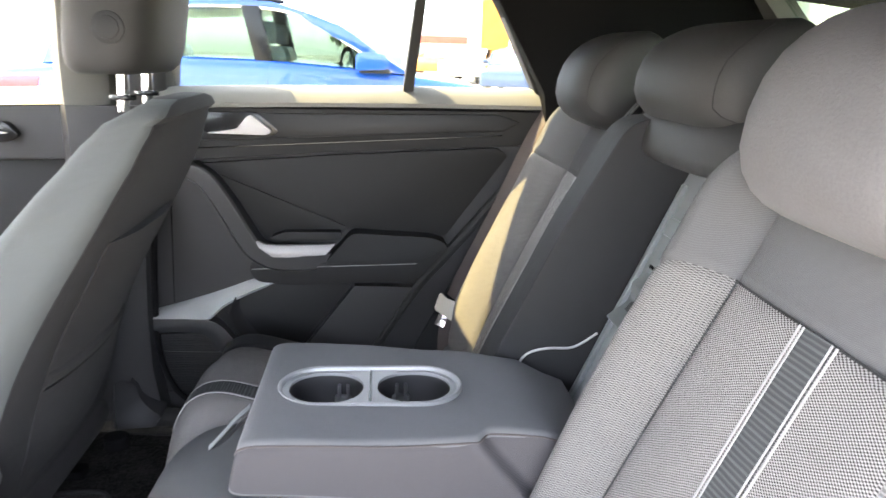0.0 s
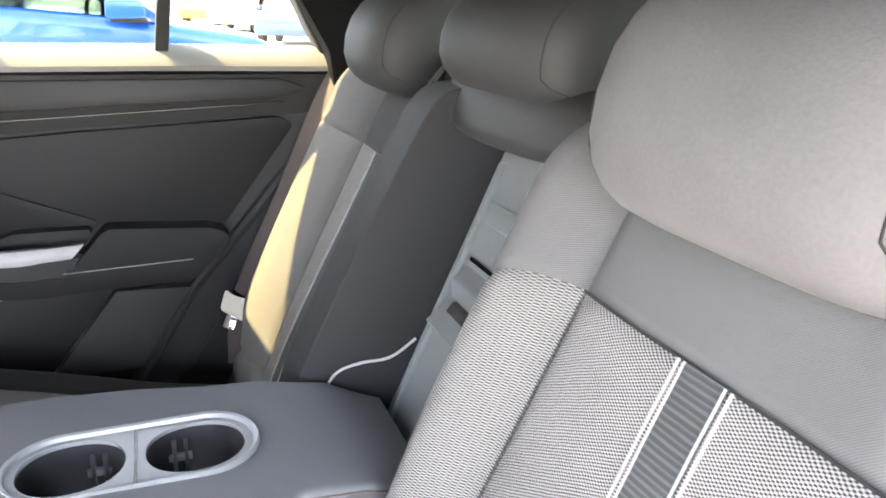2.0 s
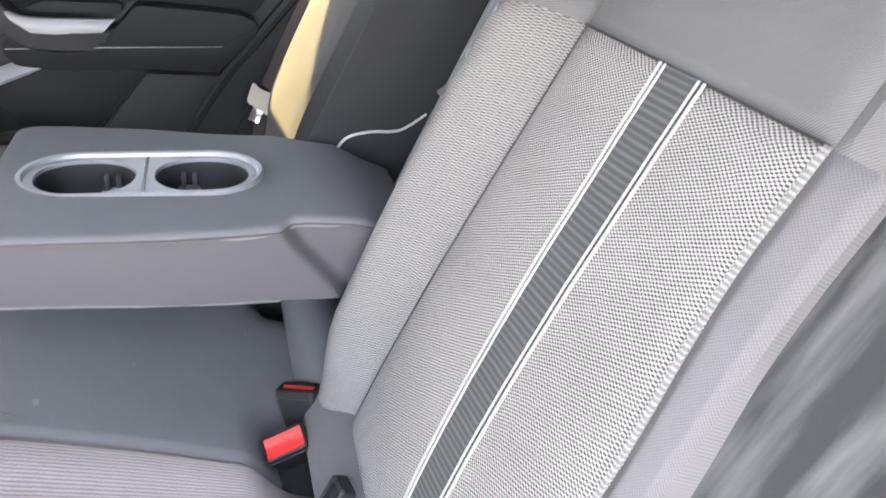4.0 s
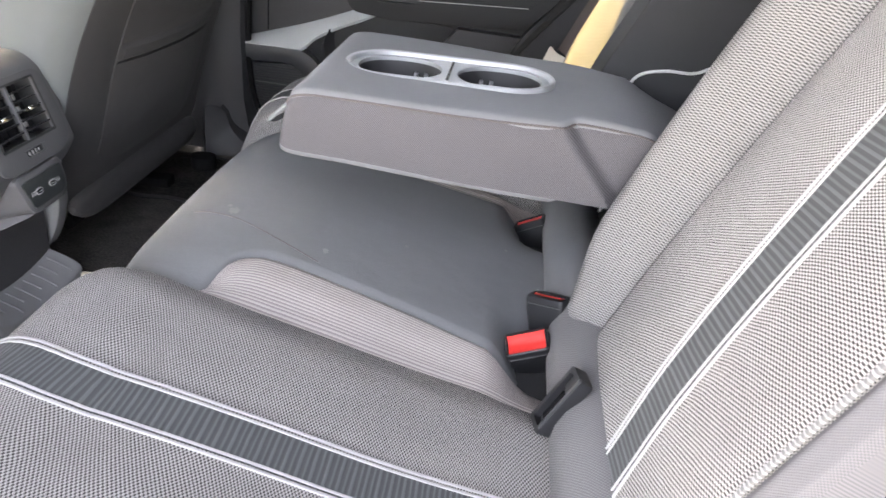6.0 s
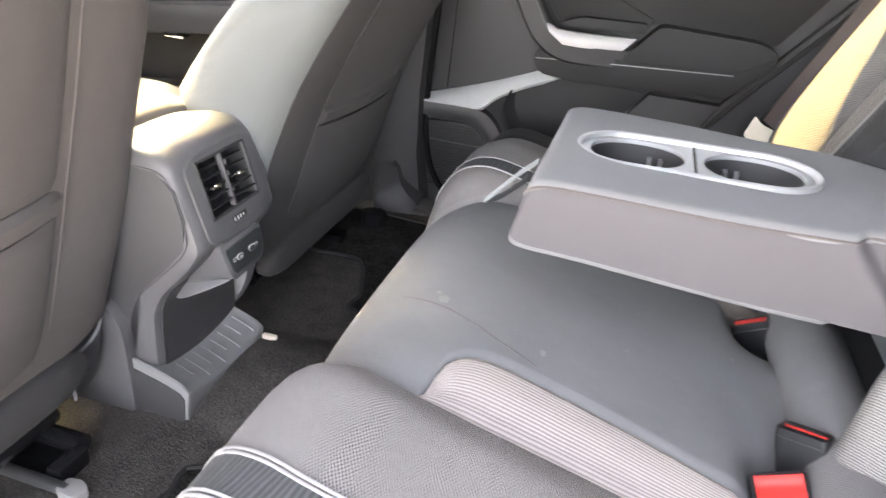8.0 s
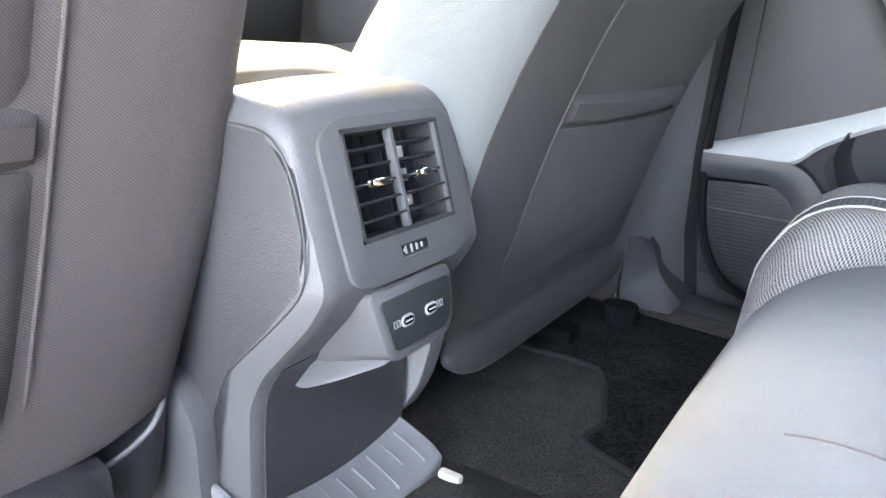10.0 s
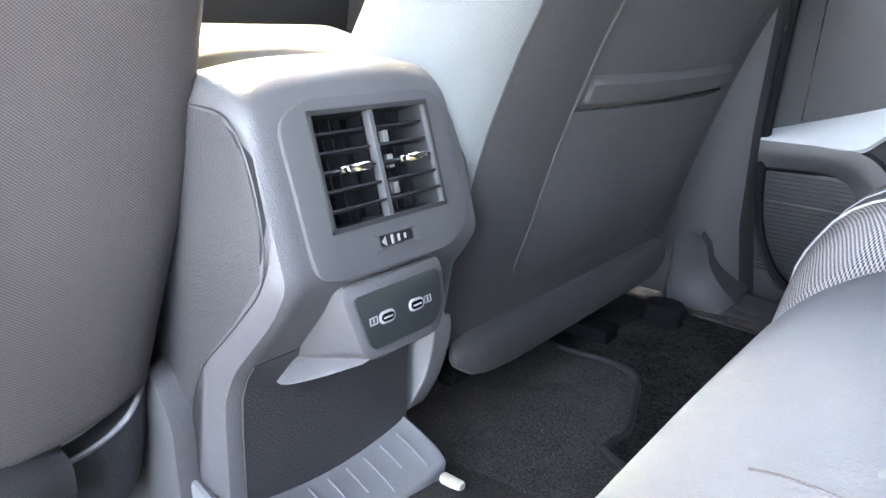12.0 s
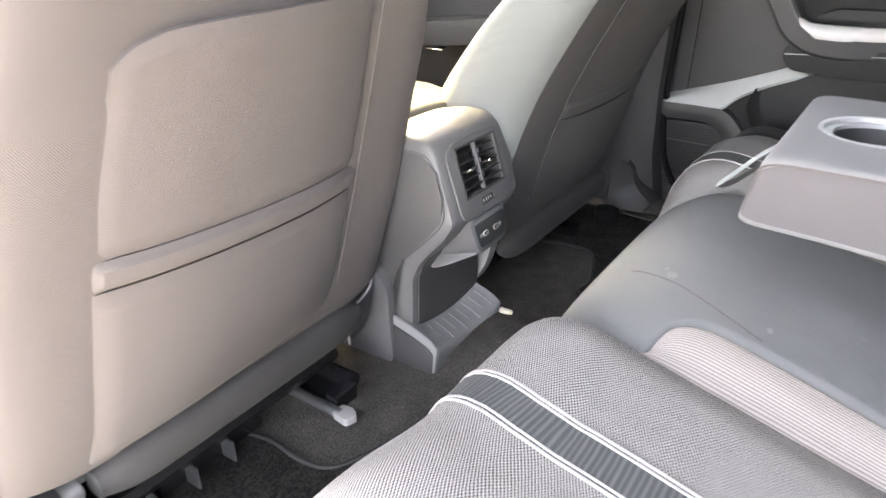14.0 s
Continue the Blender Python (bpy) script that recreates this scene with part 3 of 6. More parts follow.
setting("wall_b_pillar_far", loft([chamfered(*r) for r in ((-0.80, -0.60, 0.702, 0.36), (-0.80, -0.605, 0.702, 0.46), (-0.79, -0.618, 0.700, 0.56), (-0.77, -0.618, 0.698, 0.70), (-0.77, -0.610, 0.697, 0.87), (-0.775, -0.60, 0.696, 1.0), (-0.775, -0.60, 0.695, 1.165))]),
        DOOR_SKIN, "black plastic lining of the far middle pillar", "pillar")
setting("wall_b_pillar_upper", loft([chamfered(*r) for r in ((-0.778, -0.655, 0.70, 1.165), (-0.772, -0.65, 0.685, 1.25), (-0.755, -0.635, 0.655, 1.35), (-0.735, -0.615, 0.61, 1.47))]),
        TRIM_GREY, "pale grey upper lining of the far middle pillar", "pillar")
setting("wall_b_pillar_frame", loft([chamfered(*r) for r in ((-0.656, -0.548, 0.725, 1.165), (-0.65, -0.54, 0.705, 1.25), (-0.635, -0.525, 0.675, 1.35), (-0.615, -0.50, 0.625, 1.47))]),
        RUBBER, "black door frame beside the far middle pillar", "door frame")
lip = spline([(-0.673, 0.690, 0.544), (-0.661, 0.690, 0.527), (-0.654, 0.690, 0.502), (-0.638, 0.689, 0.479), (-0.611, 0.688, 0.457), (-0.58, 0.686, 0.444), (-0.30, 0.68, 0.441), (0.05, 0.68, 0.441)], 5)
cabin_edge = spline([(-0.701, 0.669, 0.548), (-0.702, 0.664, 0.505), (-0.700, 0.658, 0.455), (-0.68, 0.654, 0.425), (-0.64, 0.652, 0.420), (-0.59, 0.650, 0.420), (-0.30, 0.65, 0.42), (0.05, 0.65, 0.42)], 5)
setting("trim_sill_cover_far", sheet(lip, cabin_edge, (-0.01, 0.01, -0.05), 5, 0.006), DOOR_SKIN, "black cover at the foot of the far pillar", "sill cover")
setting("trim_sill_lip_far", sheet([q + Vector((0.004, 0.040, 0.012)) for q in lip], lip, (0, 0.004, -0.03), 2, 0.004), DOOR_SKIN, "rounded lip of the far sill cover", "sill cover")
setting("trim_pillar_seal", tube(spline([(-0.585, 0.728, 1.10), (-0.597, 0.725, 0.95), (-0.607, 0.722, 0.82), (-0.613, 0.72, 0.69), (-0.608, 0.716, 0.60), (-0.588, 0.71, 0.535), (-0.545, 0.70, 0.49), (-0.45, 0.69, 0.468)], 5), 0.007), HEADLINER, "black rubber seal round the far door", "door seal")

# ---- far rear door ----
def far_door():
    d = thing("door_2", "closed rear car door with black lining and silver pull", "door", kind="structure", at=(-0.15, 0.78, 0.8))
    part("shell", prism(rounded([(-0.66, 0.47), (-0.66, 0.40), (-0.35, 0.385), (-0.12, 0.42), (0.02, 0.60), (0.30, 1.12), (0.29, 1.19), (-0.66, 1.18), (-0.66, 0.90)], 0.03), "y", 0.752, 0.86, 0.004),
         DOOR_SKIN, d, "charcoal grained door lining")
    part("seam", prism([(-0.5665, 1.04), (-0.5645, 1.04), (-0.5775, 0.715), (-0.5795, 0.715)], "y", 0.7505, 0.756, 0), GLOSS_BLACK, d)
    # belt ledge, sloping towards the cabin
    part("ledge", loft([[(x, 0.775, z + 0.001), (x, 0.745, z), (x, 0.722, z - 0.016), (x, 0.712, z - 0.033), (x, 0.716, z - 0.042), (x, 0.775, z - 0.045)]
                        for x, z in ((-0.595, 1.203), (-0.3, 1.212), (-0.05, 1.216), (0.27, 1.217))]), LEDGE, d, "grey window ledge coloured as if sunlit")
    part("upper_band", loft([[(x, 0.735, a), (x, 0.718, a - 0.006), (x, 0.727, b + 0.006), (x, 0.76, b)] for x, a, b in
                             ((-0.60, 1.168, 1.04), (-0.2, 1.172, 1.068), (0.16, 1.175, 1.086), (0.275, 1.175, 1.095))]), PLASTIC, d)
    part("decor_strip", prism([(-0.56, 1.153), (0.155, 1.163), (0.205, 1.146), (0.165, 1.127), (-0.2, 1.109), (-0.56, 1.092)], "y", 0.713, 0.73, 0.004), PLASTIC_SMOOTH, d, "dark satin decor strip")
    part("seam", prism([(-0.56, 1.076), (0.165, 1.118), (0.165, 1.1165), (-0.56, 1.0735)], "y", 0.7185, 0.724, 0), GLOSS_BLACK, d)
    part("handle_recess", prism(rounded([(-0.505, 1.156), (-0.365, 1.158), (-0.318, 1.118), (-0.34, 1.106), (-0.47, 1.108)], 0.012), "y", 0.7095, 0.72, 0.003), GLOSS_BLACK, d, "dark handle recess")
    lever = prism(rounded([(-0.470, 1.114), (-0.405, 1.124), (-0.382, 1.152), (-0.372, 1.152), (-0.332, 1.119), (-0.345, 1.112)], 0.008), "y", 0.688, 0.703, 0.003)
    part("handle", lever, SILVER, d, "satin silver door lever")
    part("insert", prism(rounded([(-0.50, 1.042), (-0.2, 1.066), (0.157, 1.087), (0.184, 1.072), (0.045, 0.882), (-0.16, 0.90), (-0.345, 0.85), (-0.385, 0.89)], 0.01), "y", 0.733, 0.76, 0.003),
         PLASTIC, d, "charcoal door insert")
    part("lower_panel", prism(rounded([(-0.605, 0.685), (-0.47, 0.725), (-0.345, 0.775), (0.03, 0.85), (-0.06, 0.70), (-0.18, 0.53), (-0.30, 0.47), (-0.58, 0.47)], 0.02), "y", 0.742, 0.76, 0.004), PLASTIC, d)
    # pull: a broad dark frame that drops to the armrest, its inner edge bright, with a silver inlay below
    run = spline([(-0.512, 0.705, 1.030), (-0.478, 0.694, 1.012), (-0.440, 0.684, 0.962), (-0.402, 0.677, 0.897), (-0.378, 0.675, 0.862), (-0.340, 0.678, 0.838), (-0.28, 0.684, 0.832), (-0.22, 0.697, 0.832), (-0.15, 0.712, 0.836)], 6)
    rings, edge = [], []
    for i, q in enumerate(run):
        dr = (run[min(i + 1, len(run) - 1)] - run[max(i - 1, 0)]).normalized()
        nz = Vector((-dr.z, 0, dr.x))
        rings.append([q + nz * u + Vector((0, w, 0)) for u, w in ((0.020, 0.06), (0.020, 0.005), (0.015, 0.0), (-0.017, 0.001), (-0.023, 0.010), (-0.024, 0.06))])
        edge.append([q + nz * u + Vector((0, w, 0)) for u, w in ((0.0205, 0.012), (0.0205, 0.004), (0.0158, -0.0006), (0.0135, -0.0006), (0.0135, 0.012))])
    part("pull_frame", loft(rings), DOOR_SKIN, d, "dark satin pull frame")
    part("pull_edge", loft(edge[3:29]), SILL_GREY, d, "satin edge of the pull")
    part("pull_bar", sheet([(-0.374, 0.677, 0.884), (-0.352, 0.676, 0.874), (-0.315, 0.683, 0.871), (-0.26, 0.694, 0.869), (-0.204, 0.704, 0.869)],
                           [(-0.366, 0.673, 0.868), (-0.338, 0.672, 0.848), (-0.305, 0.679, 0.845), (-0.26, 0.688, 0.845), (-0.226, 0.696, 0.846)], (0, 0.012, 0), 3, 0.003), SILVER, d, "satin silver inlay of the door pull")
    # flat plate, no recess: its dark colour stands for the shade behind the pull
    part("pull_shade", prism([(-0.455, 1.02), (-0.18, 0.905), (-0.19, 0.882), (-0.36, 0.884)], "y", 0.728, 0.736, 0.002), PLASTIC, d, "flat dark plate for the shaded hollow behind the pull")
    part("switch_plate", prism(rounded([(-0.345, 0.886), (-0.31, 0.898), (-0.19, 0.898), (-0.19, 0.880), (-0.345, 0.877)], 0.006), "y", 0.70, 0.74, 0.003), PLASTIC, d)
    part("armrest", prism(rounded([(-0.228, 0.828), (-0.165, 0.900), (0.02, 0.890), (0.052, 0.872), (-0.018, 0.832)], 0.016), "y", 0.686, 0.745, 0.012, 4), PLASTIC, d, "dark padded door armrest")
    part("armrest_base", prism(rounded([(-0.385, 0.836), (-0.235, 0.828), (-0.02, 0.838), (0.052, 0.872), (0.042, 0.850), (-0.02, 0.786), (-0.30, 0.776), (-0.378, 0.784), (-0.395, 0.81)], 0.014), "y", 0.694, 0.745, 0.008, 3), PLASTIC, d)
    part("seam", prism([(-0.388, 0.8140), (-0.235, 0.8205), (-0.02, 0.8280), (-0.02, 0.8268), (-0.235, 0.8192), (-0.388, 0.8126)], "y", 0.6925, 0.698, 0), THREAD, d)
    # grey ledge that narrows to an upper arm and turns down round the bottle bin
    ledge_back = spline([(-0.616, 0.752, 0.700), (-0.55, 0.752, 0.7195), (-0.495, 0.752, 0.7365), (-0.455, 0.752, 0.7505), (-0.41, 0.752, 0.7675), (-0.345, 0.752, 0.793)], 5)
    ledge_front = spline([(-0.616, 0.708, 0.690), (-0.55, 0.708, 0.690), (-0.496, 0.7095, 0.690), (-0.462, 0.720, 0.717), (-0.41, 0.730, 0.744), (-0.335, 0.737, 0.773)], 5)
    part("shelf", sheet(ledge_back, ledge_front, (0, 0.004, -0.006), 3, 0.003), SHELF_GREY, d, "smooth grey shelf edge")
    turn_a = spline([(-0.616, 0.7085, 0.6895), (-0.53, 0.7085, 0.6895), (-0.495, 0.7095, 0.686), (-0.470, 0.713, 0.672), (-0.445, 0.716, 0.640), (-0.415, 0.718, 0.590), (-0.395, 0.72, 0.545)], 4)
    turn_b = spline([(-0.616, 0.716, 0.652), (-0.54, 0.716, 0.654), (-0.512, 0.717, 0.648), (-0.492, 0.718, 0.632), (-0.475, 0.719, 0.605), (-0.455, 0.720, 0.565), (-0.44, 0.72, 0.53)], 4)
    # same plastic as the shelf top; its shade is put into a darker colour
    part("shelf_front", sheet(turn_a, turn_b, (0, 0.03, 0), 2, 0.004), SILL_GREY, d, "front that turns down round the bin, darkened as in shade")
    part("bin", prism(rounded([(-0.462, 0.69), (-0.425, 0.735), (-0.36, 0.772), (-0.165, 0.765), (-0.27, 0.64), (-0.33, 0.56), (-0.40, 0.55)], 0.02), "y", 0.738, 0.75, 0.003), PLASTIC, d, "black bottle bin")
    part("bin_wall", sheet(spline([(-0.405, 0.748, 0.745), (-0.412, 0.742, 0.70), (-0.385, 0.738, 0.64), (-0.34, 0.736, 0.58)], 5), spline([(-0.435, 0.722, 0.735), (-0.445, 0.718, 0.695), (-0.415, 0.716, 0.63), (-0.37, 0.716, 0.57)], 5), (0, 0.02, 0), 2, -0.006), PLASTIC_SMOOTH, d)
    part("rear_panel", prism([(-0.162, 0.768), (-0.025, 0.764), (-0.13, 0.60), (-0.29, 0.60)], "y", 0.716, 0.75, 0.006), SEAT_BACK, d, "matt grey lower panel")
    grille = part("speaker_grille", prism(rounded([(-0.612, 0.646), (-0.505, 0.650), (-0.475, 0.625), (-0.42, 0.53), (-0.47, 0.49), (-0.58, 0.49), (-0.60, 0.54)], 0.012), "y", 0.722, 0.75, 0.003), PLASTIC_SMOOTH, d, "ribbed black speaker grille")
    for i in range(24):
        z = 0.502 + i * 0.006
        part("grille_rib", box(-0.60 + 0.0, -0.452 - 0.002 * i, 0.7195, 0.7235, z, z + 0.003, 0), PLASTIC, grille, smooth=False)
    part("grille_fold", prism([(-0.60, 0.607), (-0.47, 0.603), (-0.47, 0.601), (-0.60, 0.605)], "y", 0.7185, 0.7235, 0), SILL_GREY, grille)
    # window frame and the upright between the panes
    tilt = Matrix(((1, 0, 0, 0), (0, 1, -0.5, 0.6), (0, 0, 1, 0), (0, 0, 0, 1)))
    part("window_frame", moved(prism([(0.243, 1.20), (0.122, 1.405), (0.09, 1.45), (0.105, 1.45), (0.139, 1.403), (0.262, 1.20)], "y", 0.735, 0.79, 0.003), tilt), RUBBER, d, "black rubber window seal")
    part("window_frame", moved(box(-0.55, 0.13, 0.735, 0.79, 1.425, 1.46, 0.004), tilt), RUBBER, d, "black rubber window seal")
    part("window_post", moved(prism([(-0.056, 1.20), (-0.033, 1.20), (-0.008, 1.44), (-0.030, 1.44)], "y", 0.735, 0.79, 0.004), tilt), RUBBER, d, "black upright between the panes")
    for pts in ([(-0.58, 1.20), (-0.05, 1.20), (-0.02, 1.44), (-0.52, 1.44)], [(-0.04, 1.20), (0.25, 1.20), (0.12, 1.42), (-0.01, 1.44)]):
        part("pane", moved(prism(pts, "y", 0.764, 0.768, 0), tilt), DOOR_GLASS, d)
    return d


far_door()

# rubber seal along the rear edge of the door opening
setting("trim_door_seal", tube(spline([(0.285, 0.728, 1.16), (0.20, 0.735, 1.02), (0.07, 0.74, 0.86), (-0.03, 0.74, 0.74), (-0.13, 0.74, 0.58), (-0.2, 0.735, 0.47)], 5), 0.012), RUBBER, "black rubber door seal", "door seal")

# far front door, glimpsed past the seats
fd = thing("door_1", "closed front car door with grey and black lining", "door", kind="structure", at=(-1.2, 0.78, 0.8))
part("shell", prism([(-1.75, 0.42), (-0.74, 0.42), (-0.72, 1.17), (-1.75, 1.14)], "y", 0.75, 0.86, 0.01), PLASTIC, fd)
part("ledge", loft([[(x, 0.775, z), (x, 0.745, z), (x, 0.712, z - 0.033), (x, 0.775, z - 0.045)] for x, z in ((-1.75, 1.165), (-0.73, 1.20))]), LEDGE, fd, "grey window ledge coloured as if sunlit")
part("upper_band", prism([(-1.75, 1.02), (-0.74, 1.05), (-0.74, 1.165), (-1.75, 1.13)], "y", 0.722, 0.76, 0.008), DOOR_SKIN, fd)
part("handle", prism(rounded([(-0.93, 1.128), (-0.875, 1.128), (-0.852, 1.10), (-0.875, 1.086), (-0.93, 1.086)], 0.01), "y", 0.702, 0.73, 0.004), GLOSS_BLACK, fd, "black lever recess")
part("handle", prism(rounded([(-0.95, 1.118), (-0.87, 1.105), (-0.95, 1.10)], 0.004), "y", 0.695, 0.705, 0.002), SILVER, fd, "silver lever")
part("armrest", prism(rounded([(-1.45, 0.80), (-0.85, 0.86), (-0.85, 0.80), (-1.45, 0.74)], 0.02), "y", 0.665, 0.76, 0.01), PLASTIC, fd)
part("pull_bar", prism(rounded([(-1.21, 0.768), (-1.16, 0.764), (-1.16, 0.758), (-1.21, 0.760)], 0.002), "y", 0.655, 0.68, 0.002), CHROME, fd, "small chrome strip")
part("bin", prism(rounded([(-1.5, 0.62), (-0.95, 0.66), (-0.95, 0.48), (-1.5, 0.48)], 0.03), "y", 0.69, 0.76, 0.01), PLASTIC, fd)
p = part("pane", prism([(-1.45, 1.18), (-0.72, 1.19), (-0.62, 1.44), (-1.05, 1.44)], "y", 0.768, 0.772, 0), GLASS, fd)
p.visible_shadow = False
nd = thing("door_3", "closed near front car door with black lining", "door", kind="structure", at=(-1.2, -0.78, 0.8))
part("shell", prism([(-1.75, 0.42), (-0.80, 0.42), (-0.78, 1.17), (-1.75, 1.14)], "y", -0.86, -0.75, 0.01), PLASTIC, nd)
p = part("pane", prism([(-1.45, 1.17), (-0.78, 1.17), (-0.66, 1.44), (-1.05, 1.44)], "y", -0.74, -0.736, 0), GLASS, nd)
p.visible_shadow = False
setting("wall_b_pillar_near", loft([[(x0, y, z), (x1, y, z), (x1, -0.78, z), (x0, -0.78, z)] for x0, x1, y, z in
        ((-0.88, -0.74, -0.66, 0.36), (-0.86, -0.75, -0.68, 0.62), (-0.82, -0.72, -0.70, 1.0), (-0.78, -0.68, -0.70, 1.17), (-0.66, -0.56, -0.62, 1.46))]),
        PLASTIC, "black plastic lining of the near middle pillar", "pillar")
dash = thing("dashboard", "black dashboard ahead of the front seats", "dashboard", at=(-1.7, 0, 0.8))
part("body", loft([[(-1.45, y, 0.72), (-1.42, y, 0.90), (-1.48, y, 1.02), (-1.65, y, 1.08), (-1.95, y, 1.05), (-1.95, y, 0.50), (-1.60, y, 0.55)] for y in (-0.70, -0.3, 0.3, 0.70)]), PLASTIC, dash)
setting("wall_bulkhead", box(-2.05, -1.96, -0.72, 0.72, 0.40, 1.05, 0.01), PLASTIC, "black bulkhead under the windscreen", "bulkhead")
ws = thing("window_1", "raked windscreen above the dashboard", "window", kind="structure", at=(-1.5, 0, 1.2))
p = part("pane", prism([(-1.97, 1.05), (-1.965, 1.05), (-1.225, 1.47), (-1.23, 1.475)], "y", -0.62, 0.62, 0), GLASS, ws)
p.visible_shadow = False
for s in (-1, 1):
    part("frame", prism([(-1.99, 1.03), (-1.93, 1.03), (-1.17, 1.46), (-1.21, 1.49)], "y", s * 0.62, s * 0.70, 0.006), HEADLINER, ws)

# ---- rear bench ----
BN = Vector((-0.917, 0.0, 0.399))


def back_pt(y, v, off):
    off -= 0.09 * max(0.0, (v - 0.53) / 0.09) ** 2 * 0.5
    return Vector((0.07 + 0.399 * v, y, 0.65 + 0.917 * v)) + BN * off


BACK_PROFILE = [(0.0, -0.045), (0.004, -0.018), (0.012, 0.014), (0.022, 0.034), (0.034, 0.041), (0.048, 0.036), (0.062, 0.020), (0.070, 0.004), (0.076, 0.0), (0.10, 0.006), (0.16, 0.011), (0.22, 0.011),
                (0.30, 0.008), (0.35, 0.003), (0.364, 0.0), (0.38, 0.012), (0.41, 0.028), (0.44, 0.034), (0.47, 0.024), (0.495, 0.0), (0.508, -0.03)]


NEAR_PROFILE = [(d, k + 0.012 * ss(0.0, 0.03, d) * ss(0.072, 0.045, d)) for d, k in BACK_PROFILE if d < 0.29] + [(0.30, 0.010), (0.335, 0.013), (0.364, 0.0145), (0.375, 0.0135), (0.395, 0.008), (0.415, -0.003), (0.430, -0.015), (0.446, -0.034), (0.452, -0.045)]


def near_back(y, v):
    """The front of the near backrest: a fuller inner bolster, a flat middle and a slim outer bolster."""
    d = -0.107 - y
    low = 1 - 0.55 * ss(0.12, -0.02, v)
    k = lerp_table(NEAR_PROFILE, d)[0]
    inner = max(0.0, min(1.4, (0.183 + y) / 0.076))
    outer = max(0.0, min((-y - 0.40) / 0.071, (0.56 + y) / 0.089))
    at = y + 0.032 * inner ** 0.7 * ss(0.06, 0.36, v) - 0.024 * outer * ss(0.42, 0.22, v)
    return back_pt(at, v, k if k < 0 else k * low + 0.004 * math.sin(v * 9))


FAR_PROFILE = [r for r in BACK_PROFILE if r[0] < 0.37] + [(0.38, 0.014), (0.41, 0.034), (0.44, 0.046), (0.48, 0.050), (0.51, 0.043), (0.53, 0.026), (0.542, 0.0), (0.55, -0.04)]


def far_back(y, v):
    """The far backrest, with a fuller outer bolster that fades out below."""
    low = 1 - 0.55 * ss(0.12, -0.02, v)
    k = lerp_table(FAR_PROFILE, y - 0.035 - 0.107)[0]
    return back_pt(y, v, k if k < 0 else k * low + 0.004 * math.sin(v * 9))


bench = thing("rear_bench", "three-place rear bench in grey cloth and black and white tweed", "car seat", at=(0.0, 0, 0.44))


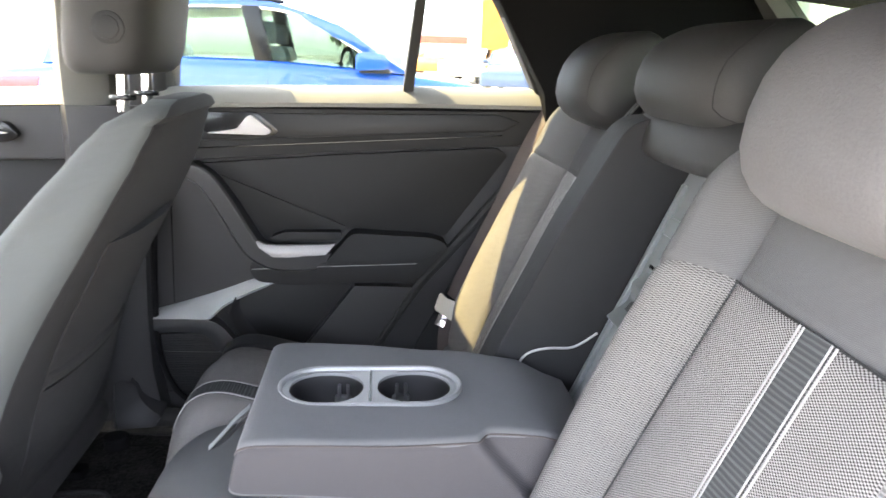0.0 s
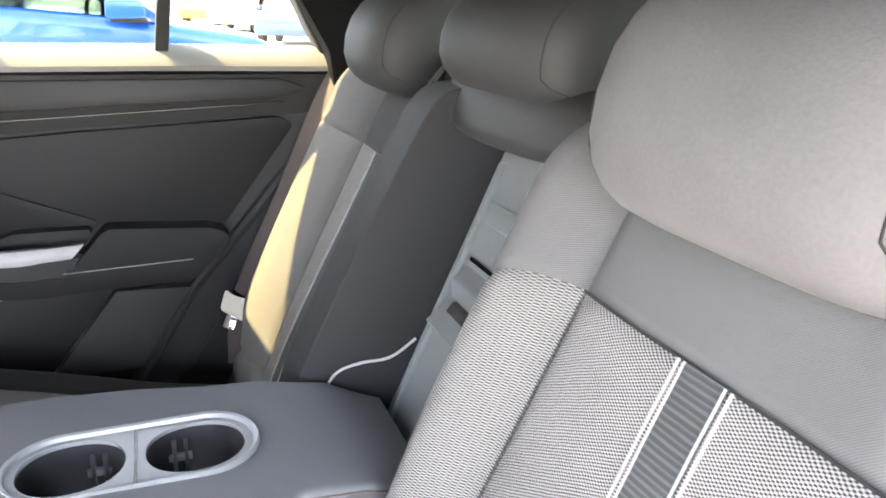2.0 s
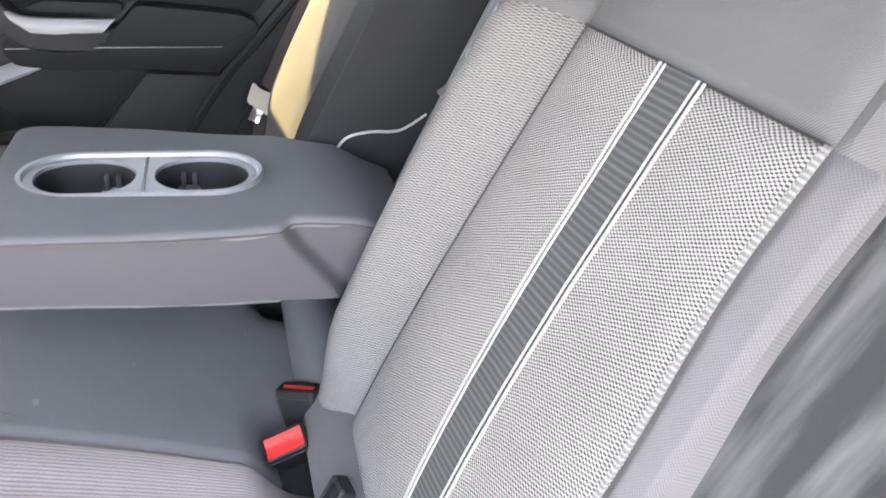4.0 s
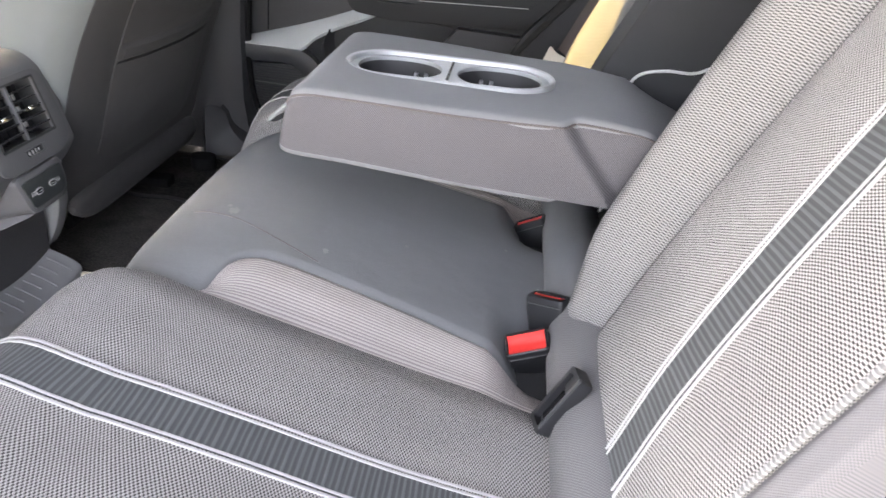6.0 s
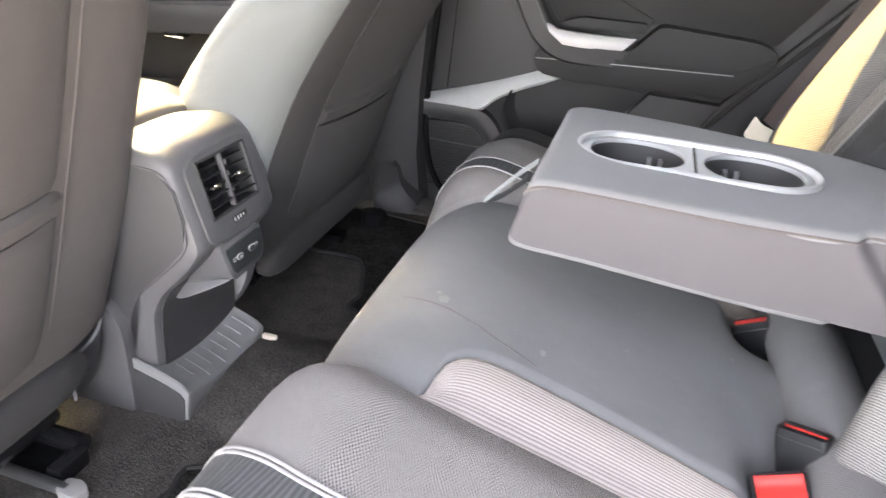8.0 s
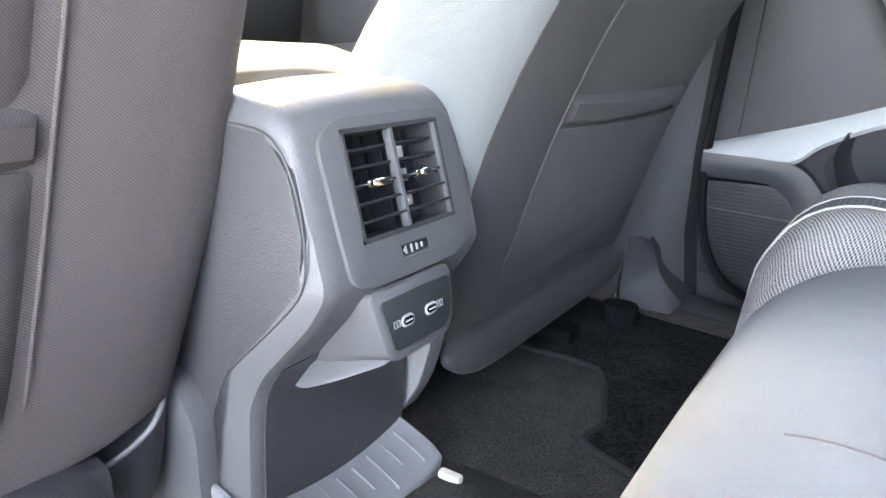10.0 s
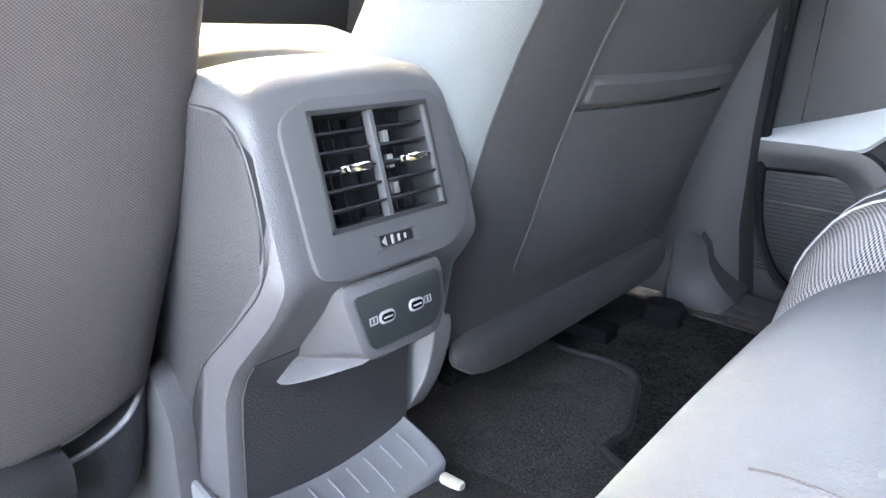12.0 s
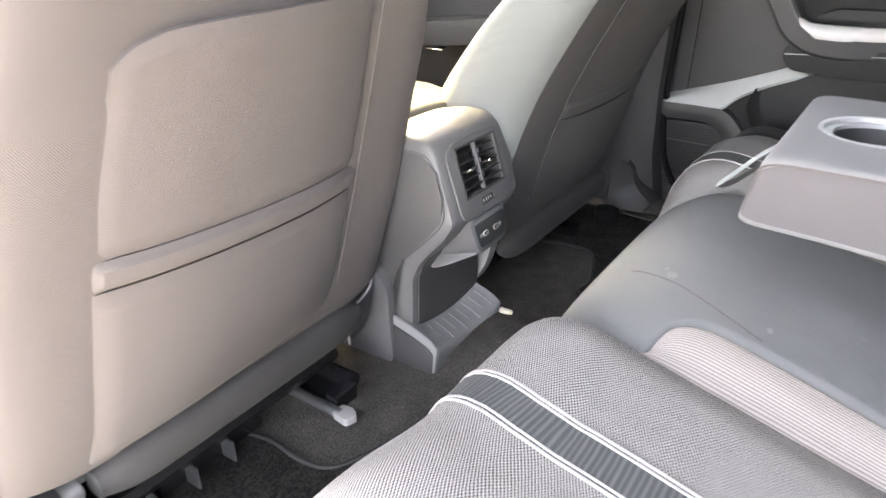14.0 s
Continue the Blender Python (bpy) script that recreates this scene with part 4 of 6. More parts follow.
def backrest(fn, s, shift, label, cloth_in):
    """One outer backrest; s is the side (-1 near, 1 far)."""
    y = lambda a: s * a + shift  # noqa: E731
    OUT = 0.507 if s < 0 else 0.655
    seat = part("backrest", prism([(0.11, 0.62), (0.16, 0.60), (0.44, 1.20), (0.40, 1.235), (0.345, 1.235)], "y", y(0.125), y(0.54 if s < 0 else 0.60), 0.012), CLOTH_DARK, bench, label)
    into = -BN
    def warped(u, v):
        """Lowers the top seam of the inner bolster towards the edge."""
        f = max(0.0, min(1.0, (0.183 - abs(u - shift)) / 0.076))
        top = 0.467 - (0.052 if s < 0 else 0.042) * f ** 1.6
        return fn(u, v * top / 0.467 if v <= 0.467 else top + (v - 0.467) * (0.63 - top) / 0.163)

    # on the far side, shade is put into the bolster, shoulder and panel colours
    part("bolster", pad(warped, y(0.107), y(0.183), 0.0, 0.467, 10, 24, 0.10, into=into), cloth_in, seat, "light tweed side bolster" if s < 0 else "side bolster darkened as in shade")
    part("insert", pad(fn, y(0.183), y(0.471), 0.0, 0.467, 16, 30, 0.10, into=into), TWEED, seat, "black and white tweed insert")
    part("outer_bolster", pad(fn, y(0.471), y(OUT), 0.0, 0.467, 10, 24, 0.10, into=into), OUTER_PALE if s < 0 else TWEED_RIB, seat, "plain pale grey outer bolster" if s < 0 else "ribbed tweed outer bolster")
    part("shoulder", pad(warped, y(0.107), y(0.183), 0.467, 0.63, 10, 14, 0.10, into=into), UPPER if s < 0 else CLOTH_DARK, seat, "fine grey twill shoulder" if s < 0 else "shoulder darkened as in shade")
    part("upper_panel", pad(fn, y(0.183), y(0.471), 0.467, 0.63, 14, 14, 0.10, into=into), UPPER if s < 0 else SEAT_SHADED, seat, "plain grey upper panel" if s < 0 else "upper panel darkened as in shade")
    part("shoulder", pad(fn, y(0.471), y(OUT), 0.467, 0.63, 8, 14, 0.10, into=into), UPPER, seat, "plain grey shoulder")
    mid = [(y(lerp_table([(0, 0.3525), (0.0435, 0.3475), (0.10, 0.3400), (0.168, 0.3320), (0.24, 0.3255), (0.31, 0.3200), (0.417, 0.3150), (0.467, 0.3140)], v)[0]), v) for v in [0.467 * i / 30 for i in range(31)]]
    band = [(a + s * 0.027, b) for a, b in mid]
    part("stripe_band", ribbon(fn, band, 0.0205, 0.0012), BAND, seat, "dark ribbed stripe")
    for o in (0.0025, 0.0082, 0.0460, 0.0517):
        part("white_stripe", ribbon(fn, [(a + s * o, b) for a, b in mid], 0.0009, 0.0022), WHITE_YARN, seat, "white woven line")
    part("piping", ribbon(fn, [(y(0.471), 0.467 * i / 30) for i in range(31)], 0.0014, 0.0016, 0.003), STITCH if s < 0 else SIDE_KNIT, seat, "white stitched piping" if s < 0 else "grey piping")
    if s < 0:
        # thin dark ribbon that draws the slight shade in the bolster fold
        part("seam", ribbon(fn, [(y(0.183), 0.467 * i / 30) for i in range(31)], 0.0007, -0.0030, 0.002), BAND, seat, "dark ribbon along the sunk seam")
        part("seam", ribbon(fn, [(y(0.183 + 0.288 * i / 24), 0.467) for i in range(25)], 0.0010, 0.0007, 0.002), CLOTH_DARK, seat, "dark ribbon along the sunk seam")
        part("edge_strip", ribbon(fn, [(y(0.1115), 0.62 * i / 30) for i in range(31)], 0.0042, 0.0016, 0.003), CLOTH, seat, "plain grey edge strip")
        part("side_bolster", pad(lambda u, v: back_pt(u, v, -0.006 - 0.75 * max(0.0, -0.505 - u)), y(0.500), y(0.668), -0.08, 0.60, 10, 20, 0.05, into=into), FELT, seat, "dark streaked felt side of the backrest")
    part("edge_piping", tube([fn(y(0.1085), 0.63 * i / 30) + Vector((-0.002, 0, 0)) for i in range(31)], 0.0028), THREAD, seat, "grey edge piping")
    return seat


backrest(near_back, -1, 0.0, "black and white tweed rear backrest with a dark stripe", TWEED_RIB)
backrest(far_back, 1, 0.035, "sunlit tweed rear backrest, its side bolster darkened as in shade", CLOTH_DARK)

# recess behind the folded armrest
rec = part("recess_panel", prism([(0.135, 0.66), (0.165, 0.66), (0.375, 1.15), (0.345, 1.15)], "y", -0.12, 0.15, 0.004), RECESS_GREY, bench, "smooth grey plastic back of the armrest recess")
tilt_back = Matrix(((0.919, 0, 0.394, 0.135), (0, 1, 0, 0.0), (-0.394, 0, 0.919, 0.66), (0, 0, 0, 1)))
part("latch_slot", moved(box(-0.003, 0.004, 0.03, 0.096, 0.374, 0.379, 0.001), tilt_back), GLOSS_BLACK, rec)
part("latch", moved(prism(rounded([(0.002, 0.275), (-0.024, 0.284), (-0.014, 0.302), (-0.003, 0.322), (-0.014, 0.345), (0.002, 0.37)], 0.004), "y", 0.005, 0.098, 0.003), tilt_back), RECESS_GREY, rec, "grey moulded latch")
# dark piece in the latch's hollow stands for its shade
part("latch_scoop", moved(prism(rounded([(0.004, 0.300), (-0.012, 0.304), (-0.008, 0.320), (0.004, 0.328)], 0.002), "y", 0.022, 0.082, 0.002), tilt_back), SILL_GREY, rec, "dark piece for the shaded finger scoop")
part("groove_rib", moved(box(-0.007, 0.002, 0.112, 0.122, 0.02, 0.50, 0.003), tilt_back), RECESS_GREY, rec)
part("groove_rib", moved(box(-0.010, 0.002, -0.08, 0.10, 0.425, 0.452, 0.005), tilt_back), RECESS_GREY, rec)
# grey cloth with its shade put into the colour
part("side_pad", prism(rounded([(0.02, 0.70), (0.072, 0.86), (0.165, 1.06), (0.245, 1.205), (0.30, 1.215), (0.39, 1.17), (0.17, 0.66)], 0.03), "y", 0.130, 0.205, 0.022, 4), CLOTH_DARK, rec, "padded side of the middle seat, darkened as in shade")
part("lining_edge", tube(spline([(0.10, 0.130, 0.825), (0.118, 0.1295, 0.856), (0.15, 0.129, 0.866), (0.19, 0.129, 0.868), (0.225, 0.129, 0.89)], 6), 0.002), THREAD, rec, "pale edge of the lining")
rings = []
for i in range(15):
    a = i / 14
    y = -0.115 + 0.338 * a
    k = math.sin(math.pi * min(max(a, 0.02), 0.98)) ** 0.16
    cx, cz = 0.335, 1.197
    rings.append([(cx + 0.07 * k * math.copysign(abs(math.cos(t)) ** 0.7, math.cos(t)) + 0.02 * math.sin(t), y, cz + 0.045 * k * math.copysign(abs(math.sin(t)) ** 0.7, math.sin(t))) for t in [math.tau * j / 20 for j in range(20)]])
part("upper_pad", loft(rings), HEAD_SHADED, rec, "padded bar under the middle headrest, darkened as in shade")

# headrests
def headrest(cx, cy, cz, width, height, depth, lean, label, group, cloth):
    h = thing("headrest", label, "headrest", group, at=(cx, cy, cz - height / 2))
    hy, hz, hx = width / 2, height / 2, depth / 2

    def ring(f, a0, a1, n):
        """A slice at fraction f of the height, half egg-shaped in plan; angles from a0 to a1 round it."""
        out = []
        zz = -1 + 2 * f
        k = max(0.02, 1 - abs(zz) ** 2.8) ** 0.46
        for j in range(n):
            a = a0 + (a1 - a0) * j / (n - 1)
            c, s = math.cos(a), math.sin(a)
            px = -math.copysign(abs(c) ** 0.75, c) * hx * (k if c > 0 else min(1, k * 1.05))
            py = math.copysign(abs(s) ** 0.6, s) * hy * (0.9 + 0.1 * k) * (1 - 0.16 * (1 - k))
            z = zz * hz
            px += lean * z + 0.02 * zz * zz
            out.append(Vector((cx + px, cy + py, cz + z)))
        return out

    fs = [0.0, 0.01, 0.03, 0.07, 0.13, 0.22, 0.34, 0.5, 0.66, 0.78, 0.87, 0.93, 0.97, 0.99, 1.0]
    rings = [ring(f, -math.pi, math.pi, 49)[:-1] for f in fs]
    part("cushion", loft(rings), cloth, h, "twill cloth cushion")
    for s in (-1, 1):
        turn = lambda f: s * math.radians(50 + 75 * ss(0.30, 0.02, f) ** 1.5 + 12 * ss(0.6, 1.0, f))  # noqa: E731
        part("seam", tube([ring(f, turn(f), turn(f), 2)[0] for f in [0.012, 0.03, 0.05, 0.08, 0.12, 0.17, 0.22, 0.28, 0.36, 0.45, 0.55, 0.66, 0.76, 0.85, 0.91, 0.95]], 0.0008, 6), CLOTH_DARK, h)
        part("post", tube([(cx + 0.012, cy + s * 0.07, cz - hz - 0.05), (cx + 0.012, cy + s * 0.07, cz - hz + 0.03)], 0.006, 10), STEEL, h)
    return h


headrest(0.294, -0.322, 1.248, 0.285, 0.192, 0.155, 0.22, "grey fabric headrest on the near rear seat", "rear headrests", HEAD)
# these two wear the darkened cloth in place of shade
headrest(0.325, 0.065, 1.270, 0.292, 0.140, 0.15, 0.22, "fabric headrest of the middle rear seat, darkened as in shade", "rear headrests", HEAD_SHADED)
headrest(0.295, 0.425, 1.252, 0.215, 0.165, 0.15, 0.22, "fabric headrest on the far rear seat, darkened as in shade", "rear headrests", HEAD_SHADED)

# ---- rear cushion ----
MIDDLE = [(0.0, 0.09, 0.60), (0.10, 0.0, 0.622), (0.20, -0.10, 0.648), (0.32, -0.225, 0.680), (0.42, -0.325, 0.700), (0.48, -0.385, 0.694), (0.525, -0.425, 0.668), (0.565, -0.445, 0.63), (0.62, -0.452, 0.575), (0.72, -0.44, 0.47)]
OUTER = [(0.0, 0.09, 0.605), (0.10, -0.01, 0.628), (0.20, -0.10, 0.648), (0.32, -0.215, 0.682), (0.42, -0.315, 0.710), (0.48, -0.375, 0.722), (0.525, -0.415, 0.712), (0.565, -0.442, 0.682), (0.62, -0.458, 0.625), (0.72, -0.45, 0.47)]


def smooth_row(table, s):
    """Catmull-Rom through the table rows."""
    rows = table
    for i in range(len(rows) - 1):
        if s <= rows[i + 1][0] or i == len(rows) - 2:
            t = (s - rows[i][0]) / (rows[i + 1][0] - rows[i][0])
            p0, p1, p2, p3 = (rows[max(i - 1, 0)], rows[i], rows[i + 1], rows[min(i + 2, len(rows) - 1)])
            return [0.5 * (2 * b + (c - a) * t + (2 * a - 5 * b + 4 * c - d) * t * t + (3 * b - a - 3 * c + d) * t ** 3) for a, b, c, d in zip(p0[1:], p1[1:], p2[1:], p3[1:])]


def valley(s):
    """Where the seam between middle and outer seat lies, as a distance from the centre."""
    return lerp_table([(0.0, 0.238), (0.10, 0.236), (0.20, 0.236), (0.30, 0.237), (0.36, 0.237), (0.42, 0.234), (0.46, 0.222), (0.50, 0.206), (0.54, 0.195), (0.60, 0.189), (0.72, 0.186)], s)[0]


def cushion_pt(y, s):
    a, b = smooth_row(MIDDLE, s), smooth_row(OUTER, s)
    w = ss(0.15, 0.29, abs(y))
    x, z = a[0] + (b[0] - a[0]) * w, a[1] + (b[1] - a[1]) * w
    dip = 0.015 * math.exp(-(((abs(y) - valley(s)) / 0.030) ** 2)) * ss(0.66, 0.50, s)
    rise = 0.022 * ss(0.42, 0.56, -y) - 0.05 * ss(0.57, 0.64, -y) - 0.029 * ss(0.40, 0.55, y) - 0.05 * ss(0.61, 0.67, y)
    dip += 0.055 * math.exp(-(((abs(y) - 0.155) / 0.055) ** 2)) * ss(0.135, 0.075, s)
    crown = 0.006 * math.cos(min(1.0, abs(y) / 0.2) * math.pi / 2)
    return Vector((x, y, z - dip + rise + crown))


def strip_pad(f0, f1, s0, s1, nu, nv, width=0.3):
    """As pad(), with metric UVs laid along the seat."""
    wide = abs(f1(0.3) - f0(0.3))
    fn = lambda u, s: cushion_pt(f0(s) + (f1(s) - f0(s)) * (u / wide), s)  # noqa: E731
    return pad(fn, 0, wide, s0, s1, nu, nv, 0.06, into=Vector((0, 0, -1)))


cush = part("cushion", box(-0.44, 0.20, -0.62, 0.62, FLOOR - 0.005, 0.585, 0.03, 3), CLOTH_DARK, bench, "wide cushion of the rear bench")
pink_edge = lambda s: lerp_table([(0.0, 0.205), (0.08, 0.191), (0.125, 0.183), (0.167, 0.178), (0.225, 0.170), (0.28, 0.165), (0.336, 0.160), (0.36, 0.160), (0.372, 0.164), (0.384, 0.171), (0.395, 0.183), (0.404, 0.200), (0.412, 0.232), (0.42, 0.30)], s)[0]  # noqa: E731
part("middle", strip_pad(lambda s: -min(pink_edge(s), valley(s)), lambda s: min(pink_edge(s), valley(s)), 0.0, 0.72, 24, 72), CUSHION, cush, "plain grey middle seat")
for s in (-1, 1):
    part("side_strip", strip_pad(lambda t: s * valley(t), lambda t: s * min(pink_edge(t), valley(t) - 0.001), 0.0, 0.42, 8, 60), TWEED_PINK, cush, "pale ribbed tweed strip")
    part("seat", strip_pad(lambda t: s * (0.64 if s < 0 else 0.548), lambda t: s * valley(t), 0.0, 0.72, 36, 44), TWEED, cush, "black and white tweed seat")
    line = [(-lerp_table([(0.0, 0.380), (0.30, 0.384), (0.36, 0.3855), (0.42, 0.3875), (0.46, 0.385), (0.50, 0.3765), (0.55, 0.364), (0.60, 0.358), (0.72, 0.355)], t)[0] if s < 0 else 0.262 + 0.03 * t, t) for t in [0.04 + 0.66 * i / 40 for i in range(41)]]
    part("stripe_band", ribbon(cushion_pt, [(a + s * 0.026, b) for a, b in line], 0.0205, 0.0014), BAND, cush, "dark ribbed stripe")
    for o in ((0.0015, 0.0068, 0.0452, 0.0505) if s < 0 else (0.0042, 0.0478)):
        part("white_stripe", ribbon(cushion_pt, [(a + s * o, b) for a, b in line], 0.0011, 0.0024), WHITE_YARN, cush, "white woven line")
part("seam", ribbon(cushion_pt, [(-0.098 - 0.045 * (i / 14) ** 1.4, 0.475 - 0.155 * i / 14) for i in range(15)], 0.0006, 0.0004), SEAT_CLOTH, cush, "fine dark stitched seam")
part("side_bolster", strip_pad(lambda t: 0.67, lambda t: 0.549, 0.0, 0.72, 12, 44), CLOTH_DARK, cush, "plain charcoal side of the far seat")
# dusty marks on the middle seat
DUST = material("pale_dust", (0.15, 0.149, 0.148), 0.95, vary=0.35, grain=260, bump=0)
rng = random.Random(4)
for (y, t, r) in ((-0.118, 0.318, 0.006), (-0.094, 0.428, 0.009), (-0.082, 0.436, 0.004), (0.03, 0.12, 0.004), (-0.05, 0.24, 0.003)):
    bm = bmesh.new()
    mid = bm.verts.new(cushion_pt(y, t) + Vector((0, 0, 0.0005)))
    edge = [bm.verts.new(cushion_pt(y + r * rng.uniform(0.5, 1.2) * math.cos(a), t + 0.7 * r * rng.uniform(0.5, 1.2) * math.sin(a)) + Vector((0, 0, 0.0003))) for a in [math.tau * i / 16 for i in range(16)]]
    for i in range(16):
        bm.faces.new([mid, edge[i], edge[(i + 1) % 16]])
    part("stain", bm, DUST, cush, "pale dusty stain")

part("rear_filler", box(0.10, 0.20, -0.62, 0.66, 0.45, 0.655, 0.01), CLOTH_DARK, cush, "dark filler behind the cushion")
# roll between cushion and backrest
for y0, y1, mat, lab in ((-0.252, -0.60, SIDE_KNIT, "grey knit roll"), (-0.12, -0.252, SIDE_KNIT, "grey knit roll"), (0.14, -0.12, CUSHION, "plain grey roll"), (0.14, 0.62, CUSHION, "plain grey roll")):
    n = 10
    part("rear_roll", loft([[(0.075 + 0.042 * math.cos(t), y0 + (y1 - y0) * i / n, 0.62 + 0.052 * math.sin(t)) for t in [math.tau * j / 18 for j in range(18)]] for i in range(n + 1)]), mat, cush, lab)

# ---- centre armrest with cup holders ----
AX = [(-0.276, 0.55), (-0.275, 0.72), (-0.272, 0.85), (-0.266, 0.94), (-0.257, 0.985), (-0.245, 1.0), (-0.20, 1.0), (-0.12, 1.0), (-0.04, 1.0), (0.0, 1.0), (0.012, 1.0), (0.018, 1.0), (0.024, 1.0), (0.03, 1.0), (0.045, 1.0), (0.06, 1.0), (0.10, 0.97), (0.14, 0.90), (0.17, 0.75)]
ARM_Y = 0.0165


def arm_top(x):
    return 0.8665 - 0.006 * ss(-0.25, 0.02, x) - 0.008 * ss(0.03, 0.14, x) - 0.03 * ss(0.09, 0.18, x)


def arm_side(x):
    return -0.127 + 0.009 * ss(-0.10, 0.02, x) + 0.022 * ss(0.10, 0.18, x)


def arm_near(x):
    return arm_side(x) + 0.019 * ss(0.010, 0.030, x)


def arm_ring(x, k):
    """A slice of the armrest: near side, top and far side, from the lower near edge round."""
    top, bot = arm_top(x) - (1 - k) * 0.020 * (x < -0.2), 0.792 - 0.025 * ss(-0.28, 0.10, x) + (1 - k) * 0.022 * (x < -0.2)
    y0, y1 = arm_near(x) + (1 - k) * 0.015, 0.166 - 0.022 * ss(-0.17, 0.0, x) - 0.02 * ss(0.0, 0.08, x) - (1 - k) * 0.02
    return [(px, py + 0.004 * math.cos((px - ARM_Y) / 0.145 * math.pi / 2) * (py > 0.845)) for px, py in rounded([(y0 + 0.004, bot), (y1, bot), (y1 - 0.003, top), (y0, top)], 0.012, 6)]


def arm_x(x, z):
    """The front leans back towards the top."""
    return x + max(0.0, z - 0.795) * 0.24 * ss(-0.20, -0.26, x)


arm = part("centre_armrest", loft([[(arm_x(x, q[1]), *q) for q in arm_ring(x, k)] for x, k in AX]), ARM_TOP, bench, "folded-down grey cloth armrest with two cup holders")
cup_cut = stadium(-0.1135, ARM_Y, 0.1175, 0.052)
cut(arm, prism(cup_cut, "z", 0.806, 0.95, 0))
# twill side below the seam, slightly proud of the core, coloured as in shade
def side_pt(x, f):
    """On the near side of the armrest, f from the seam down; a scoop presses in its upper rear."""
    k = lerp_table(AX, x)[0]
    hi, lo = arm_top(x) - 0.0060 - (1 - k) * 0.030 * (x < -0.2), 0.801 - 0.025 * ss(-0.28, 0.10, x) + (1 - k) * 0.024 * (x < -0.2)
    z = hi + (lo - hi) * f
    edge = 0.016 + 0.80 * max(0.0, 0.853 - z)
    y = arm_side(x) + (1 - k) * 0.015 * (x < -0.2) - 0.0022 + 0.004 * f + 0.0036 * ss(0.12, 0.0, f) + 0.019 * ss(edge - 0.003, edge + 0.012, x) - 0.0012 * math.sin(math.pi * f)
    return Vector((arm_x(x, z), y, z))


cols = [x for x, k in AX[:6]] + [-0.20 + 0.02 * i for i in range(10)] + [0.0 + 0.004 * i for i in range(36)]
bm = bmesh.new()
uv = bm.loops.layers.uv.new("UVMap")
grid = [[bm.verts.new(side_pt(x, r / 14)) for r in range(15)] for x in cols]
back = [[bm.verts.new(side_pt(x, r) + Vector((0, 0.024, 0))) for r in (0.02, 0.96)] for x in cols]
for i in range(len(cols) - 1):
    for r in range(14):
        bm.faces.new([grid[i][r], grid[i][r + 1], grid[i + 1][r + 1], grid[i + 1][r]])
    bm.faces.new([grid[i][0], grid[i + 1][0], back[i + 1][0], back[i][0]])
    bm.faces.new([grid[i][14], back[i][1], back[i + 1][1], grid[i + 1][14]])
for f in bm.faces:
    for loop in f.loops:
        loop[uv].uv = (loop.vert.co.x, loop.vert.co.z)
bmesh.ops.recalc_face_normals(bm, faces=bm.faces)
part("side_panel", bm, ARM_SIDE, arm, "twill side of the armrest, darkened as in shade")
side_a = [side_pt(x, 0.0) for x in cols]
part("seam", tube([Vector(p) + Vector((0, 0, 0.0012)) for p in side_a], 0.0014, 6), SEAT_CLOTH, arm, "fine stitched seam")


def cup_ring():
    """The silver surround: a plate with two wells through it and a raised rim."""
    holder = part("cup_plate", prism(stadium(-0.1135, ARM_Y, 0.1165, 0.0505), "z", 0.8580, 0.8625, 0.001), CUP_RING, arm, "satin silver cup holder plate")
    wells = [oval(-0.171, ARM_Y, 0.0485, 0.0435, 40, 2.2), oval(-0.056, ARM_Y, 0.0485, 0.0435, 40, 2.2)]
    cut(holder, *[prism(w, "z", 0.795, 0.95, 0) for w in wells])
    rim = stadium(-0.1135, ARM_Y, 0.1215, 0.0560, 16)
    inner = stadium(-0.1135, ARM_Y, 0.1145, 0.0485, 16)
    rings = [[(a[0] + (b[0] - a[0]) * f, a[1] + (b[1] - a[1]) * f, z) for f, z in ((0, 0.8535), (0.0, 0.8660), (0.25, 0.8677), (0.75, 0.8667), (1.0, 0.8627), (1.0, 0.8475))] for a, b in zip(rim, inner)]
    rings.append(rings[0])
    part("cup_rim", loft(rings, False), CUP_RING, arm, "raised satin silver rim")
    part("divider_slot", box(-0.1150, -0.1120, -0.030, 0.063, 0.8615, 0.8635, 0), GLOSS_BLACK, arm)
    for w, cx in zip(wells, (-0.171, -0.056)):
        lo = [(cx + (p[0] - cx) * 0.88, ARM_Y + (p[1] - ARM_Y) * 0.88) for p in w]
        mid = [(cx + (p[0] - cx) * 1.01, ARM_Y + (p[1] - ARM_Y) * 1.01) for p in w]
        part("cup_well", loft([[(*p, 0.8600) for p in mid], [(*p, 0.8375) for p in mid], [(*p, 0.8095) for p in lo], [(cx + (p[0] - cx) * 0.8, ARM_Y + (p[1] - ARM_Y) * 0.8, 0.8060) for p in w], [(cx + (p[0] - cx) * 0.1, ARM_Y + (p[1] - ARM_Y) * 0.1, 0.8055) for p in w]], False), CUP_WELL, arm, "dark plastic cup well")
        gx = 0.018 if cx < -0.1 else -0.018
        for k in (-0.006, 0.006):
            part("cup_grip", box(cx + gx + k, cx + gx + 0.0045 + k, 0.0485, 0.057, 0.8115, 0.8475, 0.0015), STEEL, arm, "small steel grip")
        part("cup_grip_tab", box(cx + gx - 0.010, cx + gx + 0.014, 0.0495, 0.0565, 0.8235, 0.8315, 0.0015), CUP_RING, arm)


